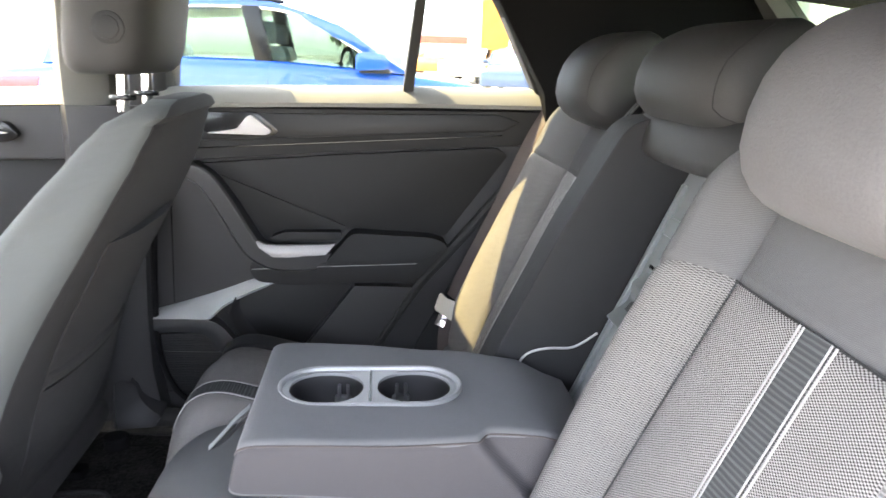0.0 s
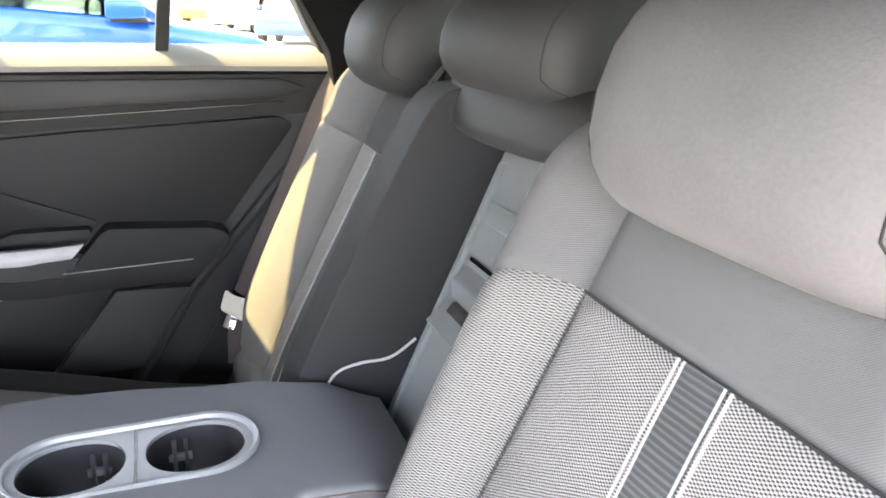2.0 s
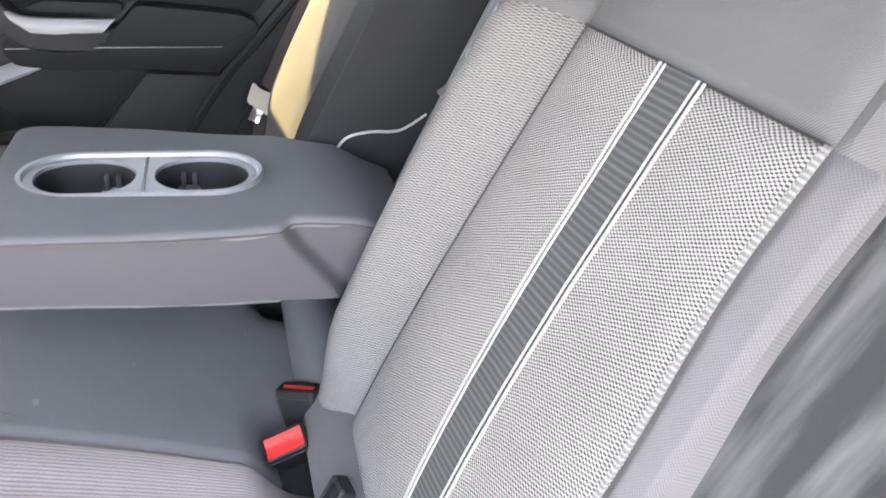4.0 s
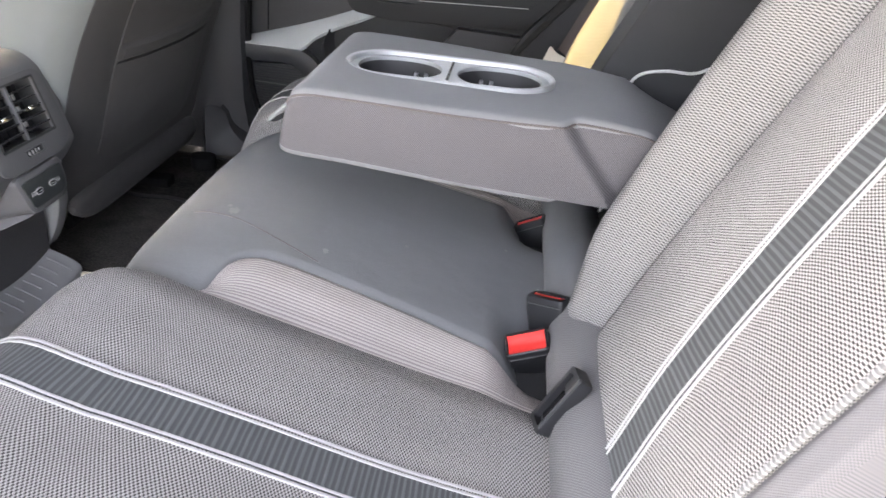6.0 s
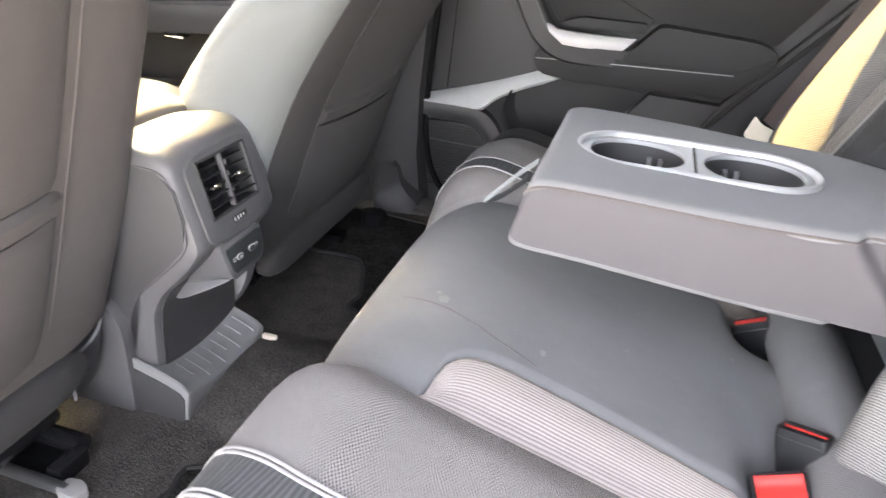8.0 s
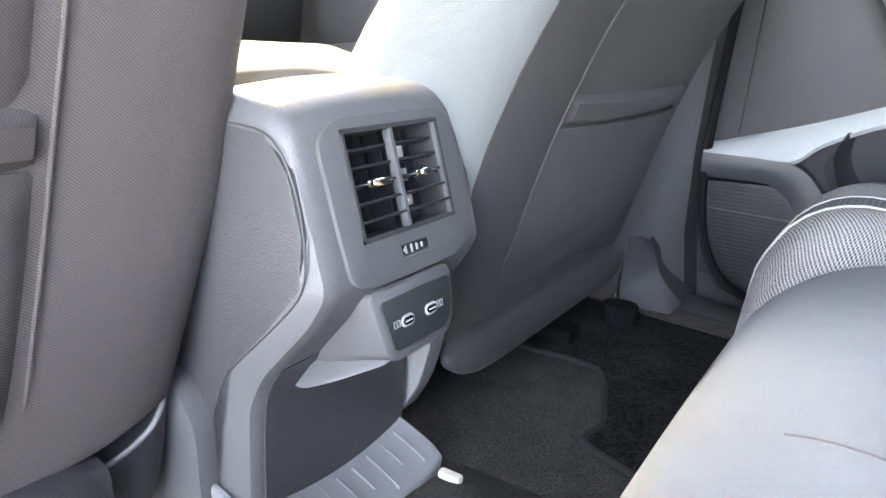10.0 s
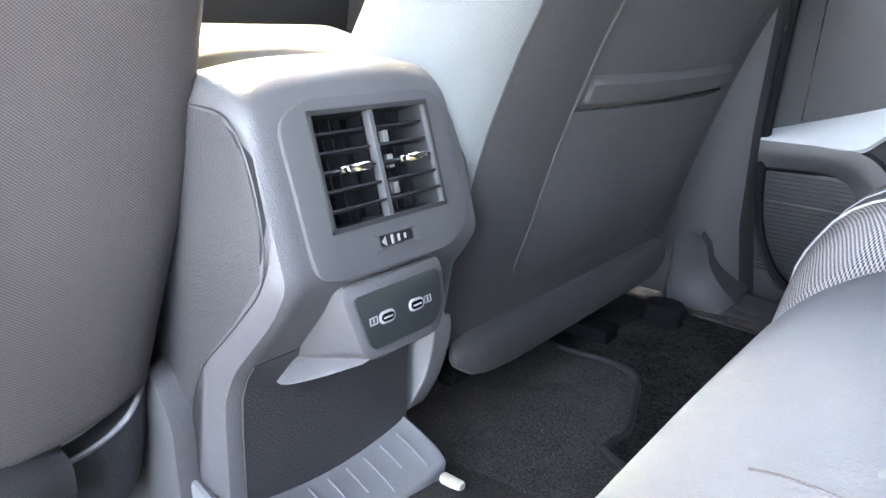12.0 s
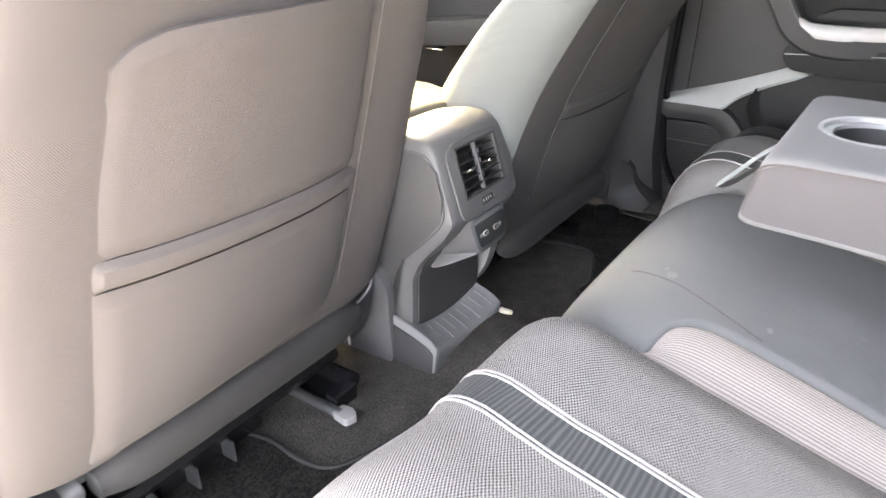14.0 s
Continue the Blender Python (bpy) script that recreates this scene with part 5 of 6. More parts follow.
cup_ring()
def strap_loop():
    """A short webbing loop that hangs off the front of the armrest."""
    upper = spline([(-0.272, 0.022, 0.834), (-0.288, 0.016, 0.821), (-0.304, 0.008, 0.805), (-0.318, 0.001, 0.791), (-0.3235, -0.001, 0.7865)], 5)
    lower = spline([(-0.3235, -0.001, 0.7865), (-0.316, 0.005, 0.786), (-0.302, 0.013, 0.794), (-0.287, 0.021, 0.807), (-0.272, 0.027, 0.819)], 5)
    for line, mat, lab in ((upper, RECESS_GREY, "pale edge of the pull strap"), (lower, PLASTIC_SMOOTH, "dark underside of the pull strap")):
        rings = []
        for q in line:
            rings.append([q + Vector(v) for v in ((0.0, -0.0022, -0.0024), (0.0, 0.0020, 0.0024), (0.001, 0.0034, 0.0015), (0.001, -0.0008, -0.0033))])
        part("pull_strap", loft(rings), mat, arm, lab)


strap_loop()

# ---- buckles ----
def buckle(at, turn, red, label, depth=0.013):
    """A belt buckle: tapering body, bevelled collar and a red button in the top; red is the share of its depth that is button."""
    b = thing("belt_buckle", label, "seat belt buckle", "rear belt buckles", at=at)
    m = pose(*at, *turn)
    rings = []
    for z, w, d in ((-0.085, 0.012, 0.006), (-0.070, 0.018, 0.009), (-0.045, 0.0225, depth * 0.92), (-0.020, 0.0245, depth), (-0.006, 0.0245, depth), (-0.001, 0.0238, depth - 0.0007), (0.0, 0.0225, depth - 0.002)):
        rings.append([(q[0], q[1], z) for q in rounded([(-w, -d), (w, -d), (w, d), (-w, d)], 0.006, 4)])
    body = part("body", moved(loft(rings), m), PLASTIC_SMOOTH, b, "black buckle body")
    half = depth * red
    well = moved(prism(rounded([(-0.0215, -half), (0.0215, -half), (0.0215, half), (-0.0215, half)], 0.003), "z", -0.006, 0.02, 0), m)
    cut(body, well)
    rows = []
    for i in range(9):
        y = -half * 0.93 + 2 * half * 0.93 * i / 8
        z = -0.0015 - 0.0022 * math.cos((i / 8 - 0.5) * math.pi) ** 2
        rows.append([(-0.0208, y, z), (-0.018, y, z - 0.0006), (0.018, y, z - 0.0006), (0.0208, y, z), (0.0208, y, -0.006), (-0.0208, y, -0.006)])
    part("button", moved(loft(rows), m), RED, b, "red release button")
    part("collar", moved(tube([(x, -depth - 0.0002, -0.009) for x in (-0.021, 0.0, 0.021)], 0.0007, 6), m), SILL_GREY, b)
    return b


buckle((0.0095, -0.164, 0.631), (24, -23, 0), 0.82, "black belt buckle with red button lying towards the seat", 0.015)
buckle((0.0305, -0.113, 0.661), (-6, -15, -35), 0.45, "black belt buckle with red button standing upright", 0.0115)
buckle((0.0125, 0.150, 0.624), (6, -32, -18), 0.6, "black belt buckle with red button under the armrest", 0.0115)
bs = thing("belt_slot", "black plastic belt guide frame sunk in the seat", "belt guide", at=(0.045, -0.285, 0.65))
m = pose(0.036, -0.283, 0.655, 0, -62, 12)
guide = part("frame", moved(prism(rounded([(-0.034, -0.013), (0.034, -0.013), (0.034, 0.013), (-0.034, 0.013)], 0.004), "z", -0.010, 0.004, 0.002), m), PLASTIC_SMOOTH, bs, "black guide frame")
cut(guide, moved(prism(rounded([(-0.029, -0.0075), (0.029, -0.0075), (0.029, 0.0085), (-0.029, 0.0085)], 0.003), "z", -0.004, 0.02, 0), m))
part("slot", moved(prism(rounded([(-0.024, -0.0055), (0.006, -0.0055), (0.010, 0.0065), (-0.024, 0.0065)], 0.002), "z", -0.0045, -0.0015, 0), m), GLOSS_BLACK, bs, "black slot")
part("lip", moved(prism([(-0.028, -0.0125), (0.034, -0.0125), (0.036, -0.0095), (-0.028, -0.0095)], "z", 0.003, 0.0062, 0.001), m), SILL_GREY, bs)
part("latch_tab", moved(prism([(0.010, -0.006), (0.027, -0.006), (0.027, 0.0065), (0.014, 0.0065)], "z", -0.004, 0.001, 0.001), m), PLASTIC_SMOOTH, bs)

# ---- far seat belt ----
belt = thing("seat_belt", "grey-brown seat belt hanging beside the far seat", "seat belt", at=(0.1, 0.66, 0.75))
run = spline([(0.288, 0.702, 1.215), (0.230, 0.699, 1.115), (0.163, 0.692, 0.965), (0.098, 0.684, 0.832), (0.062, 0.676, 0.752)], 8)
part("webbing", loft([[p + Vector(v) for v in ((0.012, -0.014, -0.005), (-0.010, 0.016, 0.005), (-0.011, 0.0155, 0.004), (0.011, -0.0145, -0.006))] for p in run]), WEBBING, belt, "grey-brown webbing")
part("tongue", moved(prism(rounded([(-0.026, -0.020), (0.026, -0.028), (0.030, 0.004), (0.016, 0.016), (-0.012, 0.014), (-0.030, 0.022)], 0.008), "z", -0.005, 0.005, 0.003), pose(0.052, 0.668, 0.735, 70, 20, -20)), BEIGE_TONE, belt, "beige plastic belt tongue")
part("tongue_blade", moved(prism(rounded([(-0.011, -0.05), (0.011, -0.05), (0.011, -0.015), (-0.011, -0.015)], 0.003), "z", -0.0015, 0.0015, 0.0005), pose(0.052, 0.668, 0.735, 70, 20, -20)), CHROME, belt, "steel blade")
part("webbing", loft([[Vector(p) + Vector(v) for v in ((0.016, 0.0, 0), (-0.016, 0.0, 0), (-0.016, 0.002, 0), (0.016, 0.002, 0))] for p in ((0.055, 0.672, 0.72), (0.047, 0.668, 0.67), (0.045, 0.665, 0.61))]), WEBBING, belt)

centre_belt = thing("seat_belt", "pale grey belt webbing tucked beside the middle seat", "seat belt", at=(0.22, 0.215, 1.1))
for k in range(2):
    run = spline([(0.292, 0.209 + 0.006 * k, 1.238), (0.262 - 0.004 * k, 0.211 + 0.006 * k, 1.196), (0.237 - 0.003 * k, 0.212 + 0.005 * k, 1.156), (0.211, 0.213 + 0.003 * k, 1.098), (0.196, 0.214, 1.06)], 6)
    part("webbing", loft([[p + Vector(v) for v in ((-0.003, -0.0055, 0.002), (0.002, 0.0055, -0.002), (0.004, 0.0050, -0.001), (-0.001, -0.0060, 0.003))] for p in run]), ARM_TOP, centre_belt)

# ---- front seats ----
def front_seat(cy, xb, lean, zp, inner, label, bow=0.32, skew=0.0, covers=True, hw=0.170, off=0.018, cloth=SEAT_CLOTH, spine=None, side=None):
    """A front seat seen from behind. xb: its back at z 0.8; inner: the side that faces the middle."""
    seat = thing("front_seat", label, "car seat", "front seats", at=(xb - 0.2, cy, FLOOR))
    bx = (lambda z: smooth_row(spine, z)[0]) if spine else (lambda z: xb + lean * (z - 0.8) + bow * max(0, z - 0.8) ** 2)  # noqa: E731
    soft = 0.42 if spine else 0.30
    yc = lambda z: cy + inner * skew * (z - 0.8)  # noqa: E731
    WID = [(0.52, 0.25), (0.58, 0.272), (0.75, 0.288), (0.95, 0.280), (1.08, 0.248), (1.15, 0.205), (1.19, 0.175), (1.205, 0.14), (1.212, 0.09)]
    DEP = [(0.52, 0.13), (0.62, 0.17), (0.85, 0.18), (1.05, 0.15), (1.15, 0.115), (1.19, 0.09), (1.205, 0.065), (1.212, 0.03)]
    rings = []
    for z in ([0.535, 0.541, 0.552, 0.575] if spine else [0.588, 0.592, 0.600]) + [0.61 + 0.03 * i for i in range(19)] + [1.165, 1.18, 1.19, 1.198, 1.205, 1.212]:
        w, d = lerp_table(WID, z)[0] - 0.05 * ss(0.60 if covers else 0.560, 0.578 if covers else 0.534, z), (bx(z) - 0.012 - smooth_row(spine, z)[1] if spine else lerp_table(DEP, z)[0])
        cx = bx(z) - d / 2 - (0.012 if z < 1.19 else 0.0) - (0.0 if spine else 0.03 * ss(1.12, 1.212, z))
        ring = []
        for j in range(44):
            a = math.tau * j / 44
            c, s = math.cos(a), math.sin(a)
            px = math.copysign(abs(c) ** soft, c) * d / 2
            py = math.copysign(abs(s) ** (soft - 0.03), s) * w
            if c < 0 and not spine:
                px -= 0.04 * (abs(py) / w) ** 4 * ss(1.15, 0.9, z)
            if covers and c > 0:
                px += 0.015 * ss(0.30, 0.95, -(py * inner + off) / hw) * ss(0.58, 0.66, z)
            ring.append((cx + px, yc(z) + inner * off + py, z))
        rings.append(ring)
    if spine:
        part("edge_seam", tube([Vector(r[6 if inner > 0 else 38]) for r in rings[1:-4]], 0.0011, 6), cloth, seat)
    shell = part("backrest", loft(rings), cloth, seat, "grey cloth backrest shell")
    # the inner side takes a lighter cloth colour, as if lit
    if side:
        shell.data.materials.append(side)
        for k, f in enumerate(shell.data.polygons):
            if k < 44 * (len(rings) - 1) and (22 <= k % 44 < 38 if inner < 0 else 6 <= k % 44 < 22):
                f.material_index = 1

    def panel(y, z):
        """The stuffed back panel: its inner side lies further forward, its upper outer corner is rounded off."""
        k = (y - cy) / hw
        x = bx(z) + (0.010 if covers else 0.0015) - 0.012 * abs(k) ** 3 + 0.010 * max(0.0, 1 - k * k) * ss(0.58, 0.7, z) - 0.012 * ss(0.66, 0.56, z)
        if covers:
            e = k * inner
            x -= 0.010 * e
            y += inner * 0.016 * ss(0.85, 0.99, z) * max(0.0, -e)
            return Vector((x, y + yc(z) - cy, z - 0.010 * e * ss(0.60, 0.75, z) * ss(1.0, 0.90, z) - 0.024 * max(0.0, -e) ** 7 * ss(0.93, 1.005, z)))
        return Vector((x, y + yc(z) - cy, z))

    fwd = Vector((-1, 0, 0))
    part("lower_panel", pad(panel, cy - hw, cy + hw, 0.602 if covers else 0.592, zp - 0.03, 14, 12, 0.02, 0.0042 if covers else 0.0010, 0.014, into=fwd), cloth, seat, "grey cloth pocket front")
    part("pocket_hem", pad(lambda y, z: panel(y, z) + Vector((0.0016 * math.sin((z - zp + 0.03) / 0.03 * math.pi), 0, 0)), cy - hw, cy + hw, zp - 0.03, zp, 14, 8, 0.02, 0.006, 0.008, into=fwd), cloth, seat, "folded pocket hem")
    part("upper_panel", pad(lambda y, z: panel(y, z) + Vector((-0.004, 0, 0)), cy - hw, cy + hw, zp, 1.005, 14, 12, 0.02, 0.0042 if covers else 0.0010, 0.014, into=fwd), cloth, seat, "grey cloth back panel")
    part("piping", tube([panel(cy + inner * (hw + 0.003 - 0.016 * ss(0.615, 0.575, z)), z) for z in [0.60 + 0.41 * i / 24 for i in range(25)]], 0.0013, 6), cloth, seat)
    roll = []
    zr, y0, y1 = (0.566, cy + inner * off - 0.215, cy + inner * off + 0.185) if covers else (0.548, cy - 0.232, cy + 0.205)
    for i in range(17):
        y = y0 + (y1 - y0) * (0.5 - 0.5 * math.cos(math.pi * i / 16))
        e = max(0.35 if covers else 0.03, 1 - abs(math.cos(math.pi * i / 16)) ** 10) ** 0.5
        roll.append([(bx(zr - 0.006) - 0.012 + 0.024 * e * math.copysign(abs(math.cos(t)) ** 0.7, math.cos(t)), y, zr + 0.027 * e * math.copysign(abs(math.sin(t)) ** 0.8, math.sin(t))) for t in [math.tau * j / 16 for j in range(16)]])
    part("lower_trim", loft(roll), SEAT_SHADED, seat, "padded darker lower trim")
    if not covers:
        # sunlight on this cover is put into its pale colour
        part("hinge_cover", prism(rounded([(-0.86, 0.49), (-0.722, 0.488), (-0.697, 0.535), (-0.684, 0.585), (-0.70, 0.63), (-0.82, 0.64)], 0.018), "y", cy - 0.262, cy - 0.238, 0.007, 3), FOOT_GREY, seat, "plastic hinge cover coloured as if sunlit")
        part("rail_foot", prism(oval(-0.668, cy + 0.205, 0.027, 0.022, 24), "z", FLOOR, FLOOR + 0.036, 0.012, 3), HEADLINER, seat, "black rounded rail foot")
    si = inner
    if covers:
        blade = spline([(-0.760, -0.179, 0.564), (-0.757, -0.150, 0.571), (-0.758, -0.126, 0.585), (-0.768, -0.110, 0.612), (-0.790, -0.105, 0.665), (-0.82, -0.104, 0.72)], 4)
        under = spline([(-0.771, -0.181, 0.505), (-0.768, -0.152, 0.507), (-0.772, -0.124, 0.518), (-0.788, -0.106, 0.556), (-0.815, -0.103, 0.63), (-0.85, -0.103, 0.70)], 4)
        part("hinge_cover", sheet(blade, under, (-0.02, 0.0, 0.0), 3, 0.003), SILL_GREY, seat, "dark plastic hinge cover")
        # pale tube that paints the highlight along the cover's edge
        part("edge_highlight", tube([blade[0] + Vector((0, 0, -0.056))] + blade[:14], 0.0022, 8), FOOT_GREY, seat, "pale strip for the highlight on the hinge cover's edge")
    if covers:
        part("hinge_cover", prism(rounded([(bx(0.55) - 0.16, 0.48), (bx(0.5) - 0.02, 0.48), (bx(0.56) + 0.0, 0.58), (bx(0.62) - 0.12, 0.60)], 0.012), "y", cy - si * 0.235, cy - si * 0.205, 0.005, 3), CONSOLE, seat, "grey plastic hinge cover")
    # seat base
    rings = []
    for x, z0, z1, w in ((xb - 0.62, 0.56, 0.60, 0.20), (xb - 0.60, 0.53, 0.645, 0.235), (xb - 0.45, 0.52, 0.66, 0.245), (xb - 0.2, 0.52, 0.645, 0.24), (xb - (0.16 if spine else 0.12), 0.53, 0.63, 0.22)):
        rings.append([(x, cy + p[0], p[1]) for p in rounded([(-w, z0), (w, z0), (w, z1 + 0.02), (w * 0.6, z1), (-w * 0.6, z1), (-w, z1 + 0.02)], 0.03)])
    part("seat", loft(rings), CLOTH, seat, "grey cloth front seat cushion")
    if covers:
        part("side_shield", prism(rounded([(xb - 0.55, 0.47), (xb - 0.04, 0.47), (xb + 0.0, 0.56), (xb - 0.10, 0.60), (xb - 0.55, 0.56)], 0.02), "y", cy - si * 0.255, cy - si * 0.225, 0.006), PLASTIC, seat)
    if not covers:
        for y in (cy + 0.10,):
            part("rail", join(box(xb - 0.58, xb - 0.10, y - 0.018, y + 0.018, FLOOR, FLOOR + 0.026, 0.005), tube([(xb - 0.16, y - 0.03, FLOOR + 0.05), (xb - 0.16, y + 0.03, FLOOR + 0.05)], 0.022, 12)), HEADLINER, seat, "black seat rail")
        part("under_frame", tube([(xb - 0.14, cy - 0.19, 0.50), (xb - 0.14, cy + 0.19, 0.50)], 0.013), HEADLINER, seat, "black under-seat bar")
    for s in ((-1, 1) if covers else ()):
        y = cy + s * 0.16
        rail = part("rail", join(box(xb - 0.55, xb - 0.075, y - 0.030, y + 0.022, FLOOR, FLOOR + 0.014, 0.004), tube([(xb - 0.5, y + 0.022, FLOOR + 0.034), (xb - 0.048, y + 0.017, FLOOR + 0.030)], 0.013, 16)), GLOSS_BLACK, seat, "black steel seat rail")
        part("rail_tube", tube([(xb - 0.40, y - 0.030, FLOOR + 0.020), (xb - 0.024, y - 0.038, FLOOR + 0.018)], 0.0075, 16), STEEL, rail, "bare metal tube")
        part("rail_end", moved(prism(rounded([(-0.016, -0.010), (0.012, -0.014), (0.018, 0.004), (0.004, 0.012), (-0.014, 0.010)], 0.005), "z", 0, 0.012, 0.003), pose(xb - 0.018, y - 0.036, FLOOR + 0.012)), SILVER, rail, "worn bright rail end")
        part("rail_bracket", prism([(xb - 0.062, FLOOR + 0.004), (xb - 0.042, FLOOR + 0.004), (xb - 0.040, FLOOR + 0.030), (xb - 0.058, FLOOR + 0.034)], "y", y - 0.030, y + 0.016, 0.003), GLOSS_BLACK, rail)
    if covers:
        part("under_frame", join(tube([(xb - 0.09, cy - 0.18, 0.505), (xb - 0.09, cy + 0.18, 0.505)], 0.014), box(xb - 0.2, xb - 0.10, cy - 0.11, cy + 0.05, 0.455, 0.50, 0.006)), GLOSS_BLACK, seat, "black steel under-seat frame")
    for k in range(3 if covers else 0):
        part("bracket", box(xb - 0.10, xb - 0.075, cy - 0.13 + 0.055 * k, cy - 0.127 + 0.055 * k, 0.456, 0.488, 0.001), STEEL, seat)
    # headrest
    hx = xb + 0.098
    hr = []
    fs = [0.0, 0.02, 0.06, 0.12, 0.22, 0.36, 0.5, 0.66, 0.8, 0.9, 0.96, 1.0]
    for f in fs:
        zz = -1 + 2 * f
        k = max(0.02, 1 - abs(zz) ** 4) ** 0.35
        hr.append([(hx + 0.070 * (0.6 + 0.4 * k) * math.copysign(abs(math.cos(a)) ** 0.6, math.cos(a)) + 0.15 * 0.095 * zz, cy + 0.132 * (0.8 + 0.2 * k) * math.copysign(abs(math.sin(a)) ** 0.5, math.sin(a)), 1.345 + 0.098 * zz) for a in [math.tau * j / 40 for j in range(40)]])
    head = part("headrest", loft(hr), HEAD_SHADED, seat, "dark grey headrest")
    part("button", moved(join(prism(oval(0, 0, 0.023, 0.023, 28), "z", 0, 0.004, 0.0015), prism(oval(0, 0, 0.0165, 0.0165, 28), "z", 0.003, 0.006, 0.0015)), pose(hx + 0.010, cy + si * 0.1315, 1.312, 90 if si < 0 else -90, 0, 0)), PLASTIC_SMOOTH, head, "round black adjuster button")
    for s in (-1, 1):
        part("post", tube([(hx - 0.004, cy + s * 0.058, 1.19), (hx, cy + s * 0.058, 1.27)], 0.009, 12), CHROME, seat, "chrome headrest post")
        part("collar", moved(prism(oval(0, 0, 0.02, 0.015, 24), "z", 0, 0.008, 0.002), pose(hx - 0.004, cy + s * 0.058, 1.207)), GLOSS_BLACK, seat, "black post collar")
    return seat


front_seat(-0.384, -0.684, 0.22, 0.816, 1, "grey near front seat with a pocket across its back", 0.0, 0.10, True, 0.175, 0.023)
front_seat(0.365, -0.592, 0.34, 0.798, -1, "far front seat darkened as in shade, with a pocket across its back", covers=False, off=0.0, cloth=SEAT_SHADED, side=SIDE_LIT,
           spine=[(0.50, -0.685, -0.890), (0.57, -0.668, -0.872), (0.64, -0.650, -0.858), (0.70, -0.632, -0.846), (0.757, -0.613, -0.830), (0.82, -0.588, -0.802), (0.87, -0.563, -0.768), (0.933, -0.528, -0.718), (1.00, -0.490, -0.656), (1.08, -0.447, -0.588), (1.15, -0.415, -0.528), (1.19, -0.402, -0.492), (1.212, -0.405, -0.462)])

# ---- centre console ----
con = thing("centre_console", "grey grained centre console with rear air vents", "console", at=(-0.9, 0.003, FLOOR))
CY = 0.003
part("body", prism(rounded([(-1.45, 0.44), (-1.45, 0.76), (-1.0, 0.785), (-0.77, 0.795), (-0.77, 0.44)], 0.02), "y", CY - 0.085, CY + 0.085, 0.008, 3), CONSOLE, con, "grey grained side panels")
FLANK = [(-0.725, 0.789), (-0.680, 0.786), (-0.660, 0.764), (-0.650, 0.728), (-0.652, 0.693), (-0.680, 0.660), (-0.724, 0.616), (-0.737, 0.592), (-0.745, 0.561), (-0.753, 0.44)]
shell = rounded([(-0.765, 0.806), (-0.715, 0.815), (-0.684, 0.8135), (-0.6655, 0.800), (-0.6405, 0.712), (-0.634, 0.690), (-0.650, 0.664), (-0.694, 0.616), (-0.708, 0.588), (-0.714, 0.44), (-0.775, 0.44), (-0.775, 0.78)], 0.010, 4)
VM = Matrix(((0, -0.29, 0.957, -0.6500), (1, 0, 0, CY), (0, 0.957, 0.29, 0.7500), (0, 0, 0, 1)))


def crowned(bm, drop, z0):
    """Lets the top fall away towards the sides."""
    for v in bm.verts:
        if v.co.z > z0:
            v.co.z -= drop * abs((v.co.y - CY) / 0.094) ** 2.4 * ss(z0, z0 + 0.04, v.co.z)
    return bm


def sliced(points, a, b, k):
    """A plate along y made of k slices, so that it can be bent."""
    return loft([[(p[0], a + (b - a) * i / k, p[1]) for p in points] for i in range(k + 1)])


def soft_shell(points, half, k=18, r=0.014):
    """The console shell: its outline shrinks at both sides to give rounded flanks."""
    cx, cz = sum(p[0] for p in points) / len(points), sum(p[1] for p in points) / len(points)
    rings = []
    for i in range(k + 1):
        a = -1 + 2 * i / k
        a = math.copysign(abs(a) ** 0.55, a)
        d = max(0.0, abs(a) * half - (half - r)) / r
        inset = r * (1 - math.sqrt(max(0.0, 1 - d * d)))
        ring = []
        for j, p in enumerate(points):
            q, o = Vector(points[(j + 1) % len(points)]), Vector(points[j - 1])
            t = (q - o).normalized()
            nrm = Vector((t.y, -t.x))
            ring.append((p[0] - nrm.x * inset * SIDE, CY + a * half, p[1] - nrm.y * inset * SIDE))
        rings.append(ring)
    return loft(rings)


SIDE = -1 if sum(p[0] * shell[(i + 1) % len(shell)][1] - shell[(i + 1) % len(shell)][0] * p[1] for i, p in enumerate(shell)) < 0 else 1
rear_shell = part("rear_shell", crowned(soft_shell(shell, 0.095), 0.011, 0.765), CONSOLE, con, "grey grained rear shell")
hole = lambda: moved(box(-0.0525, 0.0535, -0.0375, 0.0375, -0.048, 0.06, 0), VM)  # noqa: E731
cut(rear_shell, hole())
# flat side panel let into the flank of the shell
for s in (-1, 1):
    part("side_panel", prism(FLANK + [(-1.30, 0.44), (-1.30, 0.775)], "y", CY + s * 0.06, CY + s * 0.0955, 0.0025, 2), CONSOLE_DARK, con, "grey grained side panel")
part("side_seam", tube(spline([(x + 0.0015, CY - 0.0950, z) for x, z in FLANK], 5), 0.0008, 6), SILL_GREY, con)
part("lid", crowned(soft_shell(rounded([(-1.15, 0.79), (-0.766, 0.79), (-0.752, 0.803), (-0.760, 0.820), (-0.80, 0.829), (-1.15, 0.826)], 0.012), 0.090), 0.012, 0.755), CLOTH, con, "pale padded armrest lid")
# inset plate whose dark colour stands for the shade under the overhang
stem_line = [(-0.6905, 0.6205), (-0.700, 0.607), (-0.7065, 0.590), (-0.7095, 0.56), (-0.7125, 0.44)]
part("stem", sheet([(x + 0.0016, CY - 0.078, z) for x, z in stem_line], [(x + 0.0016, CY + 0.090, z) for x, z in stem_line], (-0.01, 0, 0), 6), CONSOLE_DARK, con, "recessed panel darkened for the overhang's shade")
